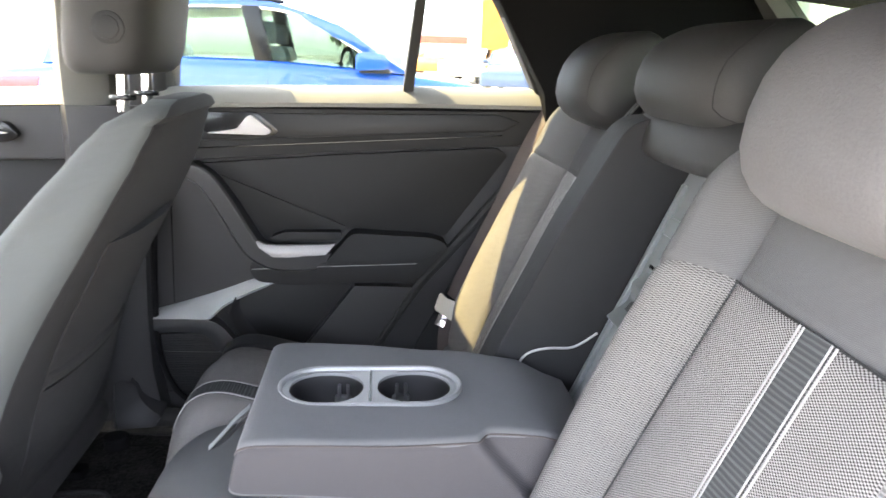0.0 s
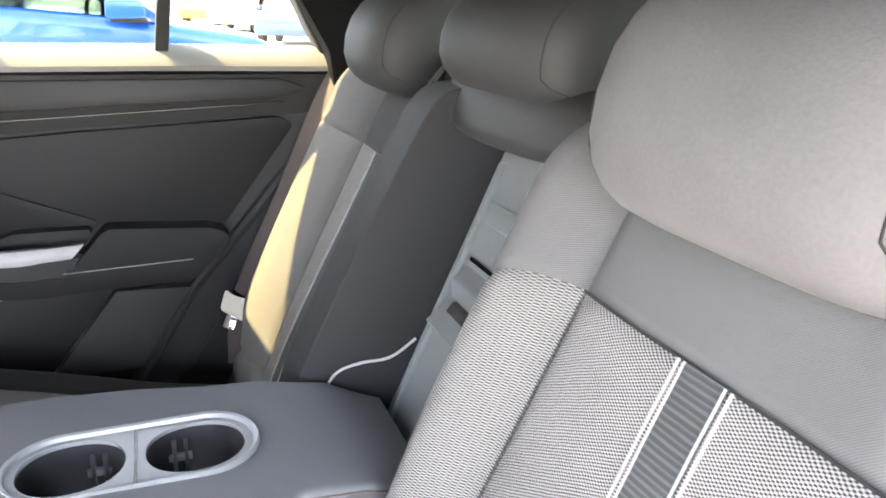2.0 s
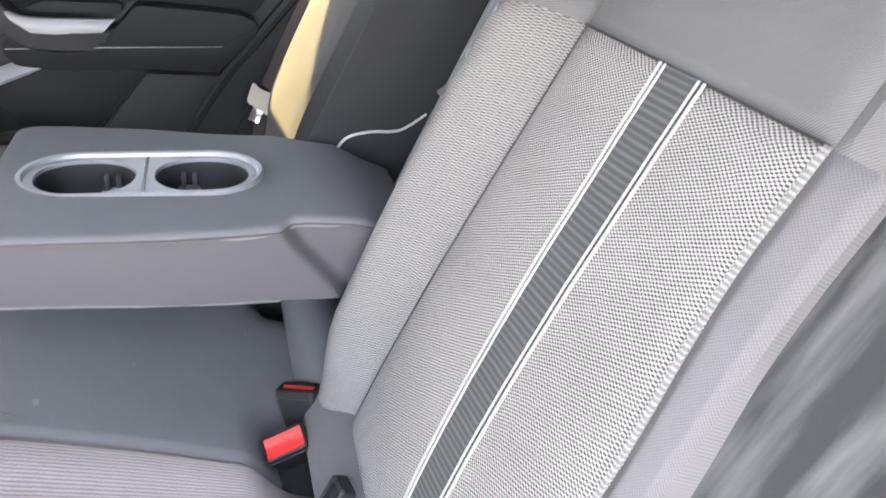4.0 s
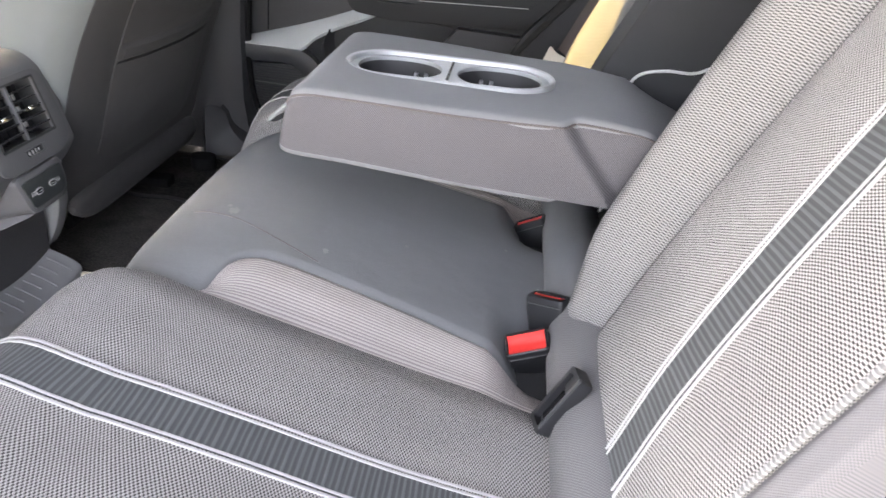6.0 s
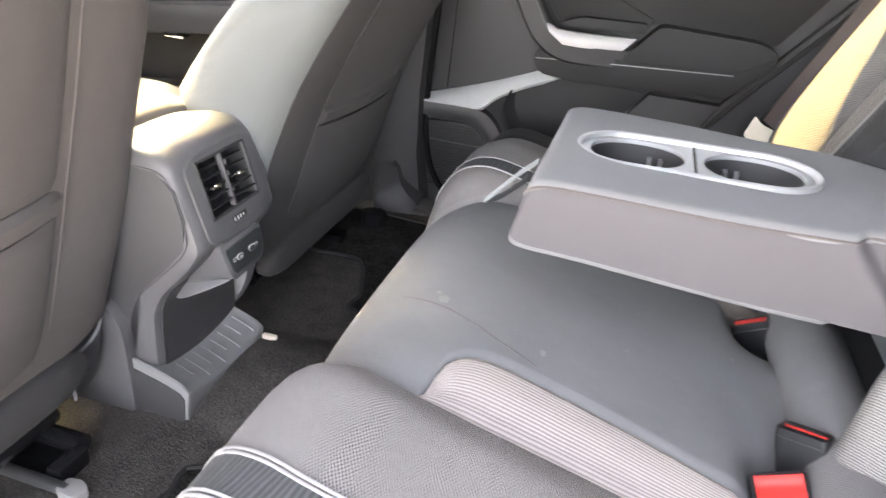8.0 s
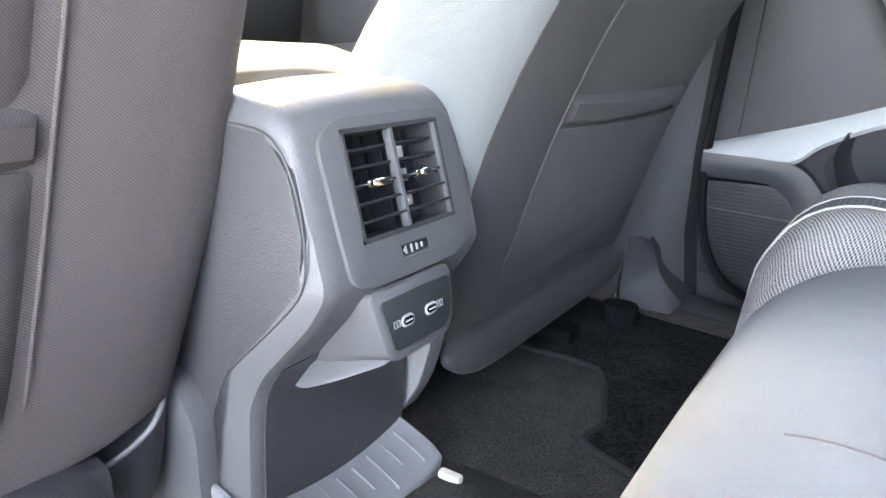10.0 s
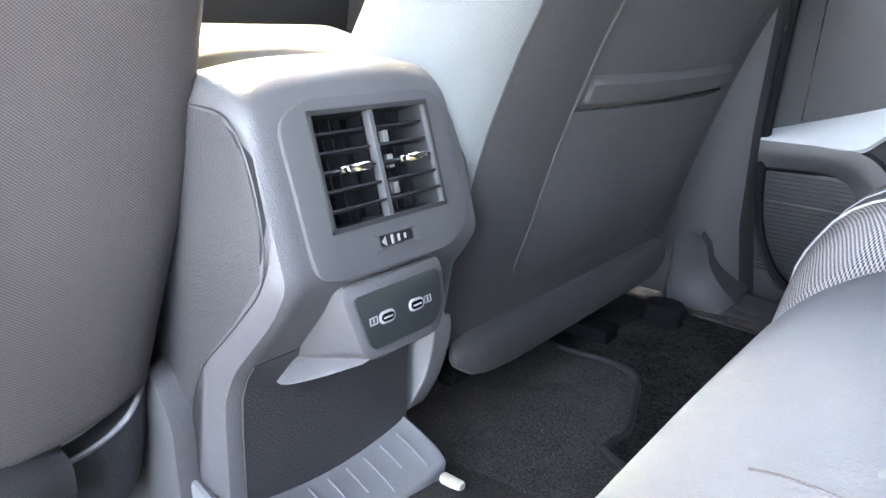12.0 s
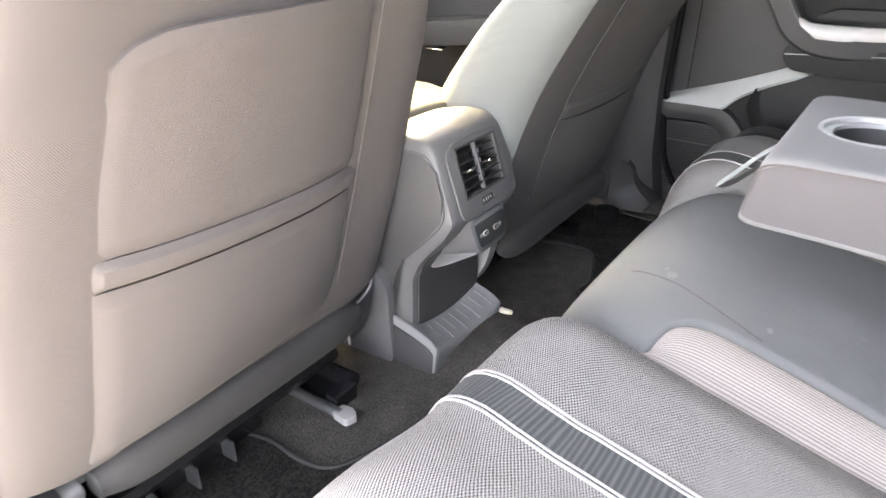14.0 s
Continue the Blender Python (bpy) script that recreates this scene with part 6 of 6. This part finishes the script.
part("side_flap", prism(rounded([(-0.95, 0.44), (-0.95, 0.57), (-0.82, 0.605), (-0.765, 0.603), (-0.742, 0.570), (-0.738, 0.44)], 0.012), "y", CY - 0.112, CY - 0.090, 0.003), CONSOLE, con, "grey lower side cover")

# vent face, tilted
bez = part("vent_bezel", moved(prism(rounded([(-0.073, 0.034), (-0.05, 0.0445), (0.057, 0.0445), (0.074, 0.034), (0.077, -0.03), (0.073, -0.052), (0.05, -0.066), (-0.05, -0.066), (-0.070, -0.060)], 0.012), "z", -0.002, 0.0014, 0.0008, 2), VM), BEZEL, con, "smooth grey vent surround")
cut(bez, moved(box(-0.0495, 0.0505, -0.034, 0.034, -0.05, 0.05, 0), VM), moved(box(-0.016, 0.016, -0.0535, -0.0455, -0.02, 0.05, 0), VM))
vent = part("vent_box", moved(join(box(-0.052, 0.053, -0.037, 0.037, -0.045, -0.040, 0), box(-0.052, -0.0497, -0.037, 0.037, -0.045, 0.003, 0), box(0.0507, 0.053, -0.037, 0.037, -0.045, 0.003, 0), box(-0.052, 0.053, 0.0342, 0.037, -0.045, 0.003, 0), box(-0.052, 0.053, -0.037, -0.0342, -0.045, 0.003, 0)), VM), RUBBER, con, "black vent duct")
part("vent_divider", moved(box(-0.0016, 0.0024, -0.034, 0.034, -0.006, 0.0010, 0.0008), VM), BEZEL, vent, "grey upright between the vents")
for x0, x1 in ((-0.0493, -0.003), (0.004, 0.0503)):
    for k in range(5):
        z = -0.0235 + 0.0118 * k
        part("slat", moved(box(x0, x1, z - 0.0010, z + 0.0010, -0.012, 0.000, 0.0006, 1), VM @ pose(0, 0, 0, -8, 0, 0)), PLASTIC_SMOOTH, vent)
    for k in range(5):
        x = x0 + (x1 - x0) * (k + 0.7) / 5.4
        part("vane", moved(box(x - 0.0006, x + 0.0006, -0.034, 0.034, -0.034, -0.020, 0), VM), PLASTIC_SMOOTH, vent)
    xm = (x0 + x1) / 2
    for k in range(3 if x0 > 0 else 0):
        z = -0.022 + 0.0175 * k
        part("vane_link", moved(box(xm - 0.0065, xm - 0.0015, z, z + 0.0095, -0.017, -0.0125, 0.0008), VM), SILVER, vent, "bright vane link behind the slats")
    part("vent_tab", moved(join(box(xm - 0.004, xm + 0.016, -0.0030, 0.0024, -0.004, 0.0035, 0.0012), box(xm - 0.011, xm - 0.004, -0.0024, 0.0018, -0.004, 0.0028, 0.0008)), VM), CHROME, vent, "chrome vent tab")
wheel = part("thumb_wheel", moved(prism(rounded([(-0.0155, -0.0530), (0.0155, -0.0530), (0.0155, -0.0460), (-0.0155, -0.0460)], 0.002), "z", -0.006, 0.0006, 0.001), VM), PLASTIC_SMOOTH, con, "ribbed black thumb wheel")
part("wheel_mark", moved(prism([(-0.014, -0.0495), (-0.0105, -0.0465), (-0.0105, -0.0525)], "z", 0.0004, 0.0014, 0), VM), WHITE_YARN, wheel)
for k, h in enumerate((0.0058, 0.0046, 0.0034)):
    x = -0.0055 + 0.006 * k
    part("wheel_mark", moved(box(x, x + 0.0016, -0.0495 - h / 2, -0.0495 + h / 2, 0.0004, 0.0014, 0), VM), WHITE_YARN, wheel)
part("wheel_ridge", moved(box(-0.02, 0.022, -0.0448, -0.0442, 0.0018, 0.0030, 0), VM), BEZEL, con)
part("wheel_ridge", moved(box(-0.02, 0.022, -0.0550, -0.0544, 0.0018, 0.0030, 0), VM), BEZEL, con)

# charging port pod
UM = Matrix(((0, -0.20, 0.98, -0.6300), (1, 0, 0, CY - 0.005), (0, 0.98, 0.20, 0.6560), (0, 0, 0, 1)))
rings = []
for c, k, dz in ((0.0015, 0.94, 0), (0.0, 1.0, 0), (-0.012, 1.0, 0), (-0.05, 0.97, -0.006), (-0.09, 0.90, -0.016), (-0.12, 0.82, -0.024)):
    rings.append([(p[0] * k, p[1] * k + dz, c) for p in rounded([(-0.047, 0.026), (0.049, 0.026), (0.047, -0.012), (0.036, -0.027), (-0.034, -0.027)], 0.012, 5)])
part("port_pod", moved(loft(rings), UM), CONSOLE, con, "grey grained port housing")
# fin that runs from the housing down to the near side
rings = []
for t in [i / 10 for i in range(11)]:
    c, r = Vector((-0.655, -0.008, 0.643)).lerp(Vector((-0.700, -0.044, 0.599)), t), 0.021 * (1 - t) ** 0.8 + 0.006
    rings.append([c + Vector((0.9 * r * math.cos(a) * (1.0 if math.cos(a) > 0 else 2.2), 0.75 * r * math.sin(a), 0.95 * r * math.sin(a) - 0.15 * r * math.cos(a))) for a in [math.tau * j / 20 for j in range(20)]])
part("port_fin", loft(rings), CONSOLE, con, "grey grained fin under the port housing")
plate = part("port_plate", moved(prism(rounded([(-0.0395, 0.0175), (0.0425, 0.0175), (0.0405, -0.008), (0.031, -0.0195), (-0.030, -0.0195)], 0.006), "z", 0.0, 0.0032, 0.0008), UM), PORT_PLATE, con, "smooth dark grey port plate")
for x in (-0.0135, 0.0145):
    part("port_ring", moved(prism(stadium(x, -0.001, 0.0072, 0.0042), "z", 0.003, 0.0042, 0.0004), UM), WHITE_YARN, plate, "pale port outline")
    part("port", moved(prism(stadium(x, -0.001, 0.0056, 0.0026), "z", 0.004, 0.0048, 0), UM), GLOSS_BLACK, plate, "dark charging port")
    part("port_tongue", moved(box(x - 0.004, x + 0.004, -0.0016, -0.0006, 0.0046, 0.0052, 0), UM), SHELF_GREY, plate)
    s = -1 if x < 0 else 1
    bx0 = x + s * 0.0118
    part("port_symbol", moved(join(box(bx0 - 0.0034, bx0 + 0.0034, 0.0012, 0.0018, 0.003, 0.0036, 0), box(bx0 - 0.0034, bx0 + 0.0034, -0.0032, -0.0026, 0.003, 0.0036, 0), box(bx0 - 0.0034, bx0 - 0.0028, -0.0032, 0.0018, 0.003, 0.0036, 0), box(bx0 + 0.0028, bx0 + 0.0034, -0.0032, 0.0018, 0.003, 0.0036, 0), box(bx0 - 0.0004, bx0 + 0.0004, -0.0022, 0.0008, 0.003, 0.0036, 0)), UM), WHITE_YARN, plate)

# ribbed foot of the console
def saddle(bm):
    """Lets the plate sink between its raised edges, lower on the far side."""
    for v in bm.verts:
        if v.co.z > 0.465:
            f = (v.co.y - CY + 0.103) / 0.193
            v.co.z -= 0.016 * math.sin(math.pi * max(0.0, min(1.0, f))) ** 0.8 + 0.012 * f
    return bm


def softened(bm, r=0.004):
    """Rounds the sharp edges."""
    bmesh.ops.bevel(bm, geom=[e for e in bm.edges if len(e.link_faces) == 2 and e.calc_face_angle() > 0.6], offset=r, segments=2, affect="EDGES", profile=0.5)
    return bm


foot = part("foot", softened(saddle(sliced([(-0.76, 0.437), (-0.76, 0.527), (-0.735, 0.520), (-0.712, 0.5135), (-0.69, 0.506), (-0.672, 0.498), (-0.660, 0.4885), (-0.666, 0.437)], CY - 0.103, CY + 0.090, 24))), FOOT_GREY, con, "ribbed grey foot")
# darker plate over the near face: its shade comes from the colour
part("foot_side", prism([(-0.742, 0.437), (-0.742, 0.507), (-0.712, 0.4985), (-0.69, 0.4915), (-0.674, 0.4845), (-0.667, 0.476), (-0.670, 0.437)], "y", CY - 0.1050, CY - 0.098, 0.001), CONSOLE_DARK, foot, "side of the foot, darkened as in shade")
FOOT_TOP = [(-0.667, 0.4950), (-0.678, 0.5005), (-0.690, 0.5060), (-0.703, 0.5105)]
for k in range(8):
    y = CY - 0.066 + 0.0195 * k
    part("foot_rib", saddle(loft([[(x, y - 0.0016, z - 0.003), (x, y + 0.0016, z - 0.003), (x, y + 0.0009, z + 0.0019), (x, y - 0.0009, z + 0.0019)] for x, z in FOOT_TOP[0 if k % 2 else 1:]])), FOOT_GREY, foot)
# carpeted tunnel hump that rises to the edge of the foot
HUMP = [(-0.150, 0.436), (-0.120, 0.4405), (-0.092, 0.446), (-0.065, 0.460), (-0.035, 0.471), (0.0, 0.4755), (0.045, 0.475), (0.075, 0.470), (0.100, 0.459), (0.125, 0.446), (0.150, 0.436)]
rings = []
for i in range(15):
    x = -0.74 + 0.40 * i / 14
    k = (1 - 0.12 * ss(-0.64, -0.36, x)) * (0.62 + 0.38 * ss(-0.675, -0.635, x))
    rings.append([(x, p[0], 0.436 + (p[1] - 0.436) * k) for p in HUMP] + [(x, 0.15, 0.425), (x, -0.15, 0.425)])
setting("floor_tunnel", loft(rings), CARPET, "dark carpeted hump along the middle of the floor", "floor")
# added block that stands for a sunlit spot at the foot's far end
part("floor_sunspot", box(-0.655, -0.632, 0.074, 0.083, 0.4655, 0.4735, 0.003), BEIGE_TONE, con, "small beige block for a sunlit spot by the foot")

# ---- floor mats ----
def floor_mat(name, outline, label):
    t = thing(name, label, "floor mat", "rear floor mats", at=(-0.6, outline[0][1], FLOOR))
    part("carpet", prism(outline, "z", FLOOR + 0.001, FLOOR + 0.008, 0.002), MAT, t, "dark mat pile")
    loop = [(p[0], p[1], FLOOR + 0.007) for p in outline]
    part("binding", tube(loop + loop[:1], 0.004, 8), MAT_EDGE, t, "dark stitched edge")


def wavy(sign):
    pts = [(-0.42, 0.60), (-0.42, 0.17), (-0.60, 0.17), (-0.61, 0.22), (-0.625, 0.265), (-0.655, 0.335), (-0.70, 0.350), (-0.76, 0.345), (-0.805, 0.36), (-0.84, 0.42), (-0.85, 0.58)]
    sm = spline([(*p, 0) for p in pts], 4)
    return [(p.x, sign * p.y) for p in sm]


floor_mat("floor_mat", wavy(-1), "dark carpet mat with a dark stitched edge")
floor_mat("floor_mat", [(p[0] + 0.03, p[1] + 0.06) if p[0] < -0.5 else p for p in wavy(1)], "dark carpet mat with a dark stitched edge")

# ---- outside ----
def car(name, x0, y0, turn, paint, label, length=4.15, tall=1.64):
    """A parked hatchback: nose at +x before turning, near side at y 0."""
    c = thing(name, label, "car", "parked cars", at=(0, 0, 0))
    k, L = tall / 1.64, length
    W = 1.8
    prof = [(-L + 1.05, 0.30), (-L + 1.02, 0.72), (-L + 1.08, 1.10 * k), (-1.9, 1.205 * k), (-1.05, 1.195 * k), (-0.36, 1.15 * k), (0.05, 1.105 * k), (0.65, 1.035 * k), (0.95, 0.93 * k), (1.06, 0.72), (1.08, 0.32)]
    part("body", prism(prof, "y", 0.0, W, 0.09, 4), paint, c, "glossy painted body")
    part("roof", prism(rounded([(-2.55, 1.56 * k), (-1.6, 1.645 * k), (-1.0, 1.64 * k), (-0.72, 1.565 * k), (-0.44, 1.465 * k), (-0.48, 1.43 * k), (-0.76, 1.53 * k), (-1.02, 1.595 * k), (-2.5, 1.52 * k)], 0.03), "y", 0.13, W - 0.13, 0.03, 3), paint, c, "painted roof")
    part("roof_rail", tube([(-2.4, 0.19, 1.60 * k), (-1.6, 0.19, 1.67 * k), (-0.9, 0.19, 1.64 * k)], 0.016), GLOSS_BLACK, c)
    for ya, yb in ((0.03, 0.13), (W - 0.13, W - 0.03)):
        for a in ([(0.10, 1.11), (-0.02, 1.11), (-0.76, 1.53), (-0.70, 1.56), (-0.44, 1.465)], [(-0.99, 1.18), (-1.12, 1.18), (-1.22, 1.60), (-1.08, 1.60)], [(-2.08, 1.19), (-2.75, 1.12), (-2.55, 1.555), (-2.25, 1.58)]):
            part("pillar", moved(prism([(p[0], p[1] * k) for p in a], "y", ya, yb, 0.012), Matrix()), paint if a[0][0] != -0.99 else GLOSS_BLACK, c)
        yy = ya + 0.045
        for a in ([(-0.03, 1.11), (-1.02, 1.17), (-1.10, 1.585), (-0.98, 1.59), (-0.76, 1.525)], [(-1.12, 1.18), (-2.10, 1.19), (-2.28, 1.57), (-1.2, 1.59)]):
            g = part("side_window", prism([(p[0], p[1] * k) for p in a], "y", yy, yy + 0.006, 0), TINTED, c)
            g.visible_shadow = False
    part("window_line", tube(spline([(-2.1, 0.07, 1.555 * k), (-1.5, 0.07, 1.585 * k), (-1.0, 0.07, 1.578 * k), (-0.72, 0.06, 1.51 * k), (-0.40, 0.04, 1.335 * k), (-0.05, 0.02, 1.125 * k)], 6), 0.012), CHROME, c, "bright trim over the windows")
    part("windscreen", prism([(0.10, 1.115 * k), (-0.46, 1.465 * k), (-0.48, 1.455 * k), (0.07, 1.11 * k)], "y", 0.14, W - 0.14, 0), WINDOW_FILM, c)
    part("rear_window", prism([(-2.85, 1.05 * k), (-2.55, 1.53 * k), (-2.53, 1.52 * k), (-2.82, 1.05 * k)], "y", 0.2, W - 0.2, 0), WINDOW_FILM, c)
    for sx in (-0.9, -1.9):
        for sy in (0.48, 1.32):
            s = part("seat", join(prism(rounded([(sx - 0.1, 0.8), (sx + 0.05, 0.8), (sx - 0.1, 1.30), (sx - 0.2, 1.30)], 0.04), "y", sy - 0.24, sy + 0.24, 0.03), box(sx - 0.24, sx - 0.13, sy - 0.12, sy + 0.12, 1.32, 1.50, 0.03)), WHITE_PAINT if sx < -1 else SHELF_GREY, c, "covered seat")
    ring = [(-0.42 + 0.05 * math.cos(a), 0.48 + 0.18 * math.cos(a), 1.13 + 0.17 * math.sin(a)) for a in [math.tau * i / 20 for i in range(21)]]
    part("steering_wheel", tube(ring, 0.015), GLOSS_BLACK, c)
    mir = part("mirror", moved(prism(rounded([(-0.13, -0.06), (0.13, -0.045), (0.12, 0.06), (0.0, 0.085), (-0.12, 0.075)], 0.04), "y", -0.19, -0.03, 0.03, 3), pose(-0.20, 0, 1.195 * k)), paint, c, "painted door mirror")
    part("mirror_foot", box(-0.30, -0.06, -0.18, 0.04, 1.115 * k, 1.15 * k, 0.01), GLOSS_BLACK, mir)
    part("tail_lamp", prism(rounded([(-L + 1.01, 0.86), (-L + 1.36, 0.90), (-L + 1.40, 1.03), (-L + 1.03, 1.02)], 0.03), "y", -0.008, 0.2, 0.01), TAIL_RED, c, "red tail lamp")
    part("head_lamp", prism(rounded([(0.70, 0.80), (1.02, 0.74), (0.98, 0.86), (0.72, 0.92)], 0.03), "y", -0.006, 0.2, 0.01), CHROME, c, "clear head lamp")
    part("door_handle", box(-0.98, -0.80, -0.03, 0.0, 0.86, 0.885, 0.008), paint, c)
    part("door_line", prism([(-1.02, 0.4), (-1.03, 1.04), (-1.035, 1.04), (-1.025, 0.4)], "y", -0.002, 0.02, 0), GLOSS_BLACK, c)
    for wx in (0.42, -2.25):
        for wy in (0.0, W - 0.2):
            wh = part("wheel", moved(loft([[(0.33 * r * math.cos(a), y, 0.33 * r * math.sin(a)) for a in [math.tau * i / 28 for i in range(28)]] for r, y in ((0.6, 0.0), (0.95, -0.005), (1, 0.03), (1, 0.18), (0.9, 0.2))]), pose(wx, wy, 0.33)), RUBBER, c, "black tyre")
            part("rim", moved(loft([[(0.33 * r * math.cos(a), y, 0.33 * r * math.sin(a)) for a in [math.tau * i / 20 for i in range(20)]] for r, y in ((0.1, -0.012), (0.6, -0.008), (0.66, 0.02))]), pose(wx, wy, 0.33)), SILVER, wh, "alloy rim")
    c.matrix_basis = pose(x0, y0, 0, 0, 0, turn)
    return c


car("parked_car", 0.02, 5.0, 0, BLUE_PAINT, "bright blue parked car seen through the far windows")
car("parked_car", 3.2, 22.0, 250, NAVY_PAINT, "slate blue car parked far across the forecourt", 4.0, 1.45)
car("parked_car", 2.6, 31.0, 250, WHITE_PAINT, "white car parked far across the forecourt", 4.1, 1.5)
car("parked_car", 2.0, 38.0, 240, ORANGE, "orange van-like car parked far across the forecourt", 4.0, 1.5)
car("parked_car", 4.6, 6.4, 100, WHITE_PAINT, "white car parked behind the tailgate", 4.1, 1.5)
car("parked_car", -5.2, 6.0, 0, WHITE_PAINT, "white car parked beyond the blue one", 4.1, 1.5)


def building(name, x0, x1, y0, y1, h, mat, label, bands):
    b = thing(name, label, "building", at=((x0 + x1) / 2, (y0 + y1) / 2, 0))
    part("wall", box(x0, x1, y0, y1, 0, h, 0.05), mat, b)
    part("roof", box(x0 - 0.3, x1 + 0.3, y0 - 0.3, y1 + 0.3, h, h + 0.3, 0.05), WALL_WHITE, b)
    for args, m, nm in bands:
        part(nm, box(*args, 0.02), m, b)
    return b


building("showroom", -3, 8.5, 52, 60, 3.0, WALL_WHITE, "low white showroom with a red fascia", [((2.4, 6.0, 51.8, 52.1, 1.9, 2.4), SIGN_RED, "fascia")] + [((-2.5 + 2.2 * i, -0.9 + 2.2 * i, 51.85, 52.05, 0.3, 1.7), WINDOW_FILM, "window") for i in range(5)])
building("orange_tower", 4.3, 5.6, 32, 34, 9.0, ORANGE, "tall orange clad pylon", [((4.2, 4.3, 31.9, 34.1, 0, 9.0), WALL_WHITE, "edge")])
building("white_annex", 6.0, 20, 30, 40, 6.0, WALL_WHITE, "white flat-roofed annex across the forecourt", [((6.5 + 2.6 * i, 8.5 + 2.6 * i, 29.9, 30.1, 0.6, 2.8), WINDOW_FILM, "window") for i in range(5)])
building("workshop", 14, 26, -4, 26, 5.0, WALL_SAGE, "sage green glazed building behind the tailgate", [((13.9, 14.1, 1.0 + 2.6 * i, 3.3 + 2.6 * i, 0.4, 4.2), WINDOW_FILM, "window") for i in range(9)]
         + [((13.8, 14.0, 0.85 + 2.6 * i, 1.0 + 2.6 * i, 0.2, 4.4), WALL_WHITE, "mullion") for i in range(9)]
         + [((13.75, 13.9, 17.2, 19.0, 1.70 + 0.30 * i, 1.88 + 0.30 * i), SIGN_BLUE, "sign_bar") for i in range(3)])


def tree(x, y, h, seed):
    rng = random.Random(seed)
    t = thing("tree", "leafy green tree at the edge of the forecourt", "tree", "trees", at=(x, y, 0))
    part("trunk", tube([(x, y, 0), (x + 0.05, y, h * 0.3), (x - 0.05, y, h * 0.6)], 0.16), BARK, t)
    bm = bmesh.new()
    for _ in range(2200):
        a, b, r = rng.uniform(0, math.tau), rng.uniform(-1, 1), rng.random() ** 0.4
        lump = 1 + 0.25 * math.sin(3 * a + 5 * b)
        p = Vector((x + math.cos(a) * math.sqrt(1 - b * b) * r * h * 0.32 * lump, y + math.sin(a) * math.sqrt(1 - b * b) * r * h * 0.32 * lump, h * 0.68 + b * r * h * 0.34))
        d = Vector((rng.uniform(-1, 1), rng.uniform(-1, 1), rng.uniform(-1, 1))).normalized() * 0.14
        e = d.orthogonal().normalized() * 0.07
        bm.faces.new([bm.verts.new(p - d), bm.verts.new(p + e), bm.verts.new(p + d), bm.verts.new(p - e)])
    part("crown", bm, LEAF, t)
    for k in range(4):
        a = k * 1.6
        part("limb", tube([(x, y, h * 0.42), (x + math.cos(a) * h * 0.18, y + math.sin(a) * h * 0.18, h * 0.7)], 0.06), BARK, t)


for i, (x, y, h) in enumerate(((-13, 22, 6), (-17, 28, 7), (-22, 30, 8), (0.6, 60, 3.6), (-4, 75, 4), (12.2, 24, 5), (11.8, 13, 4.6), (12, 8, 4.8))):
    tree(x, y, h, i)
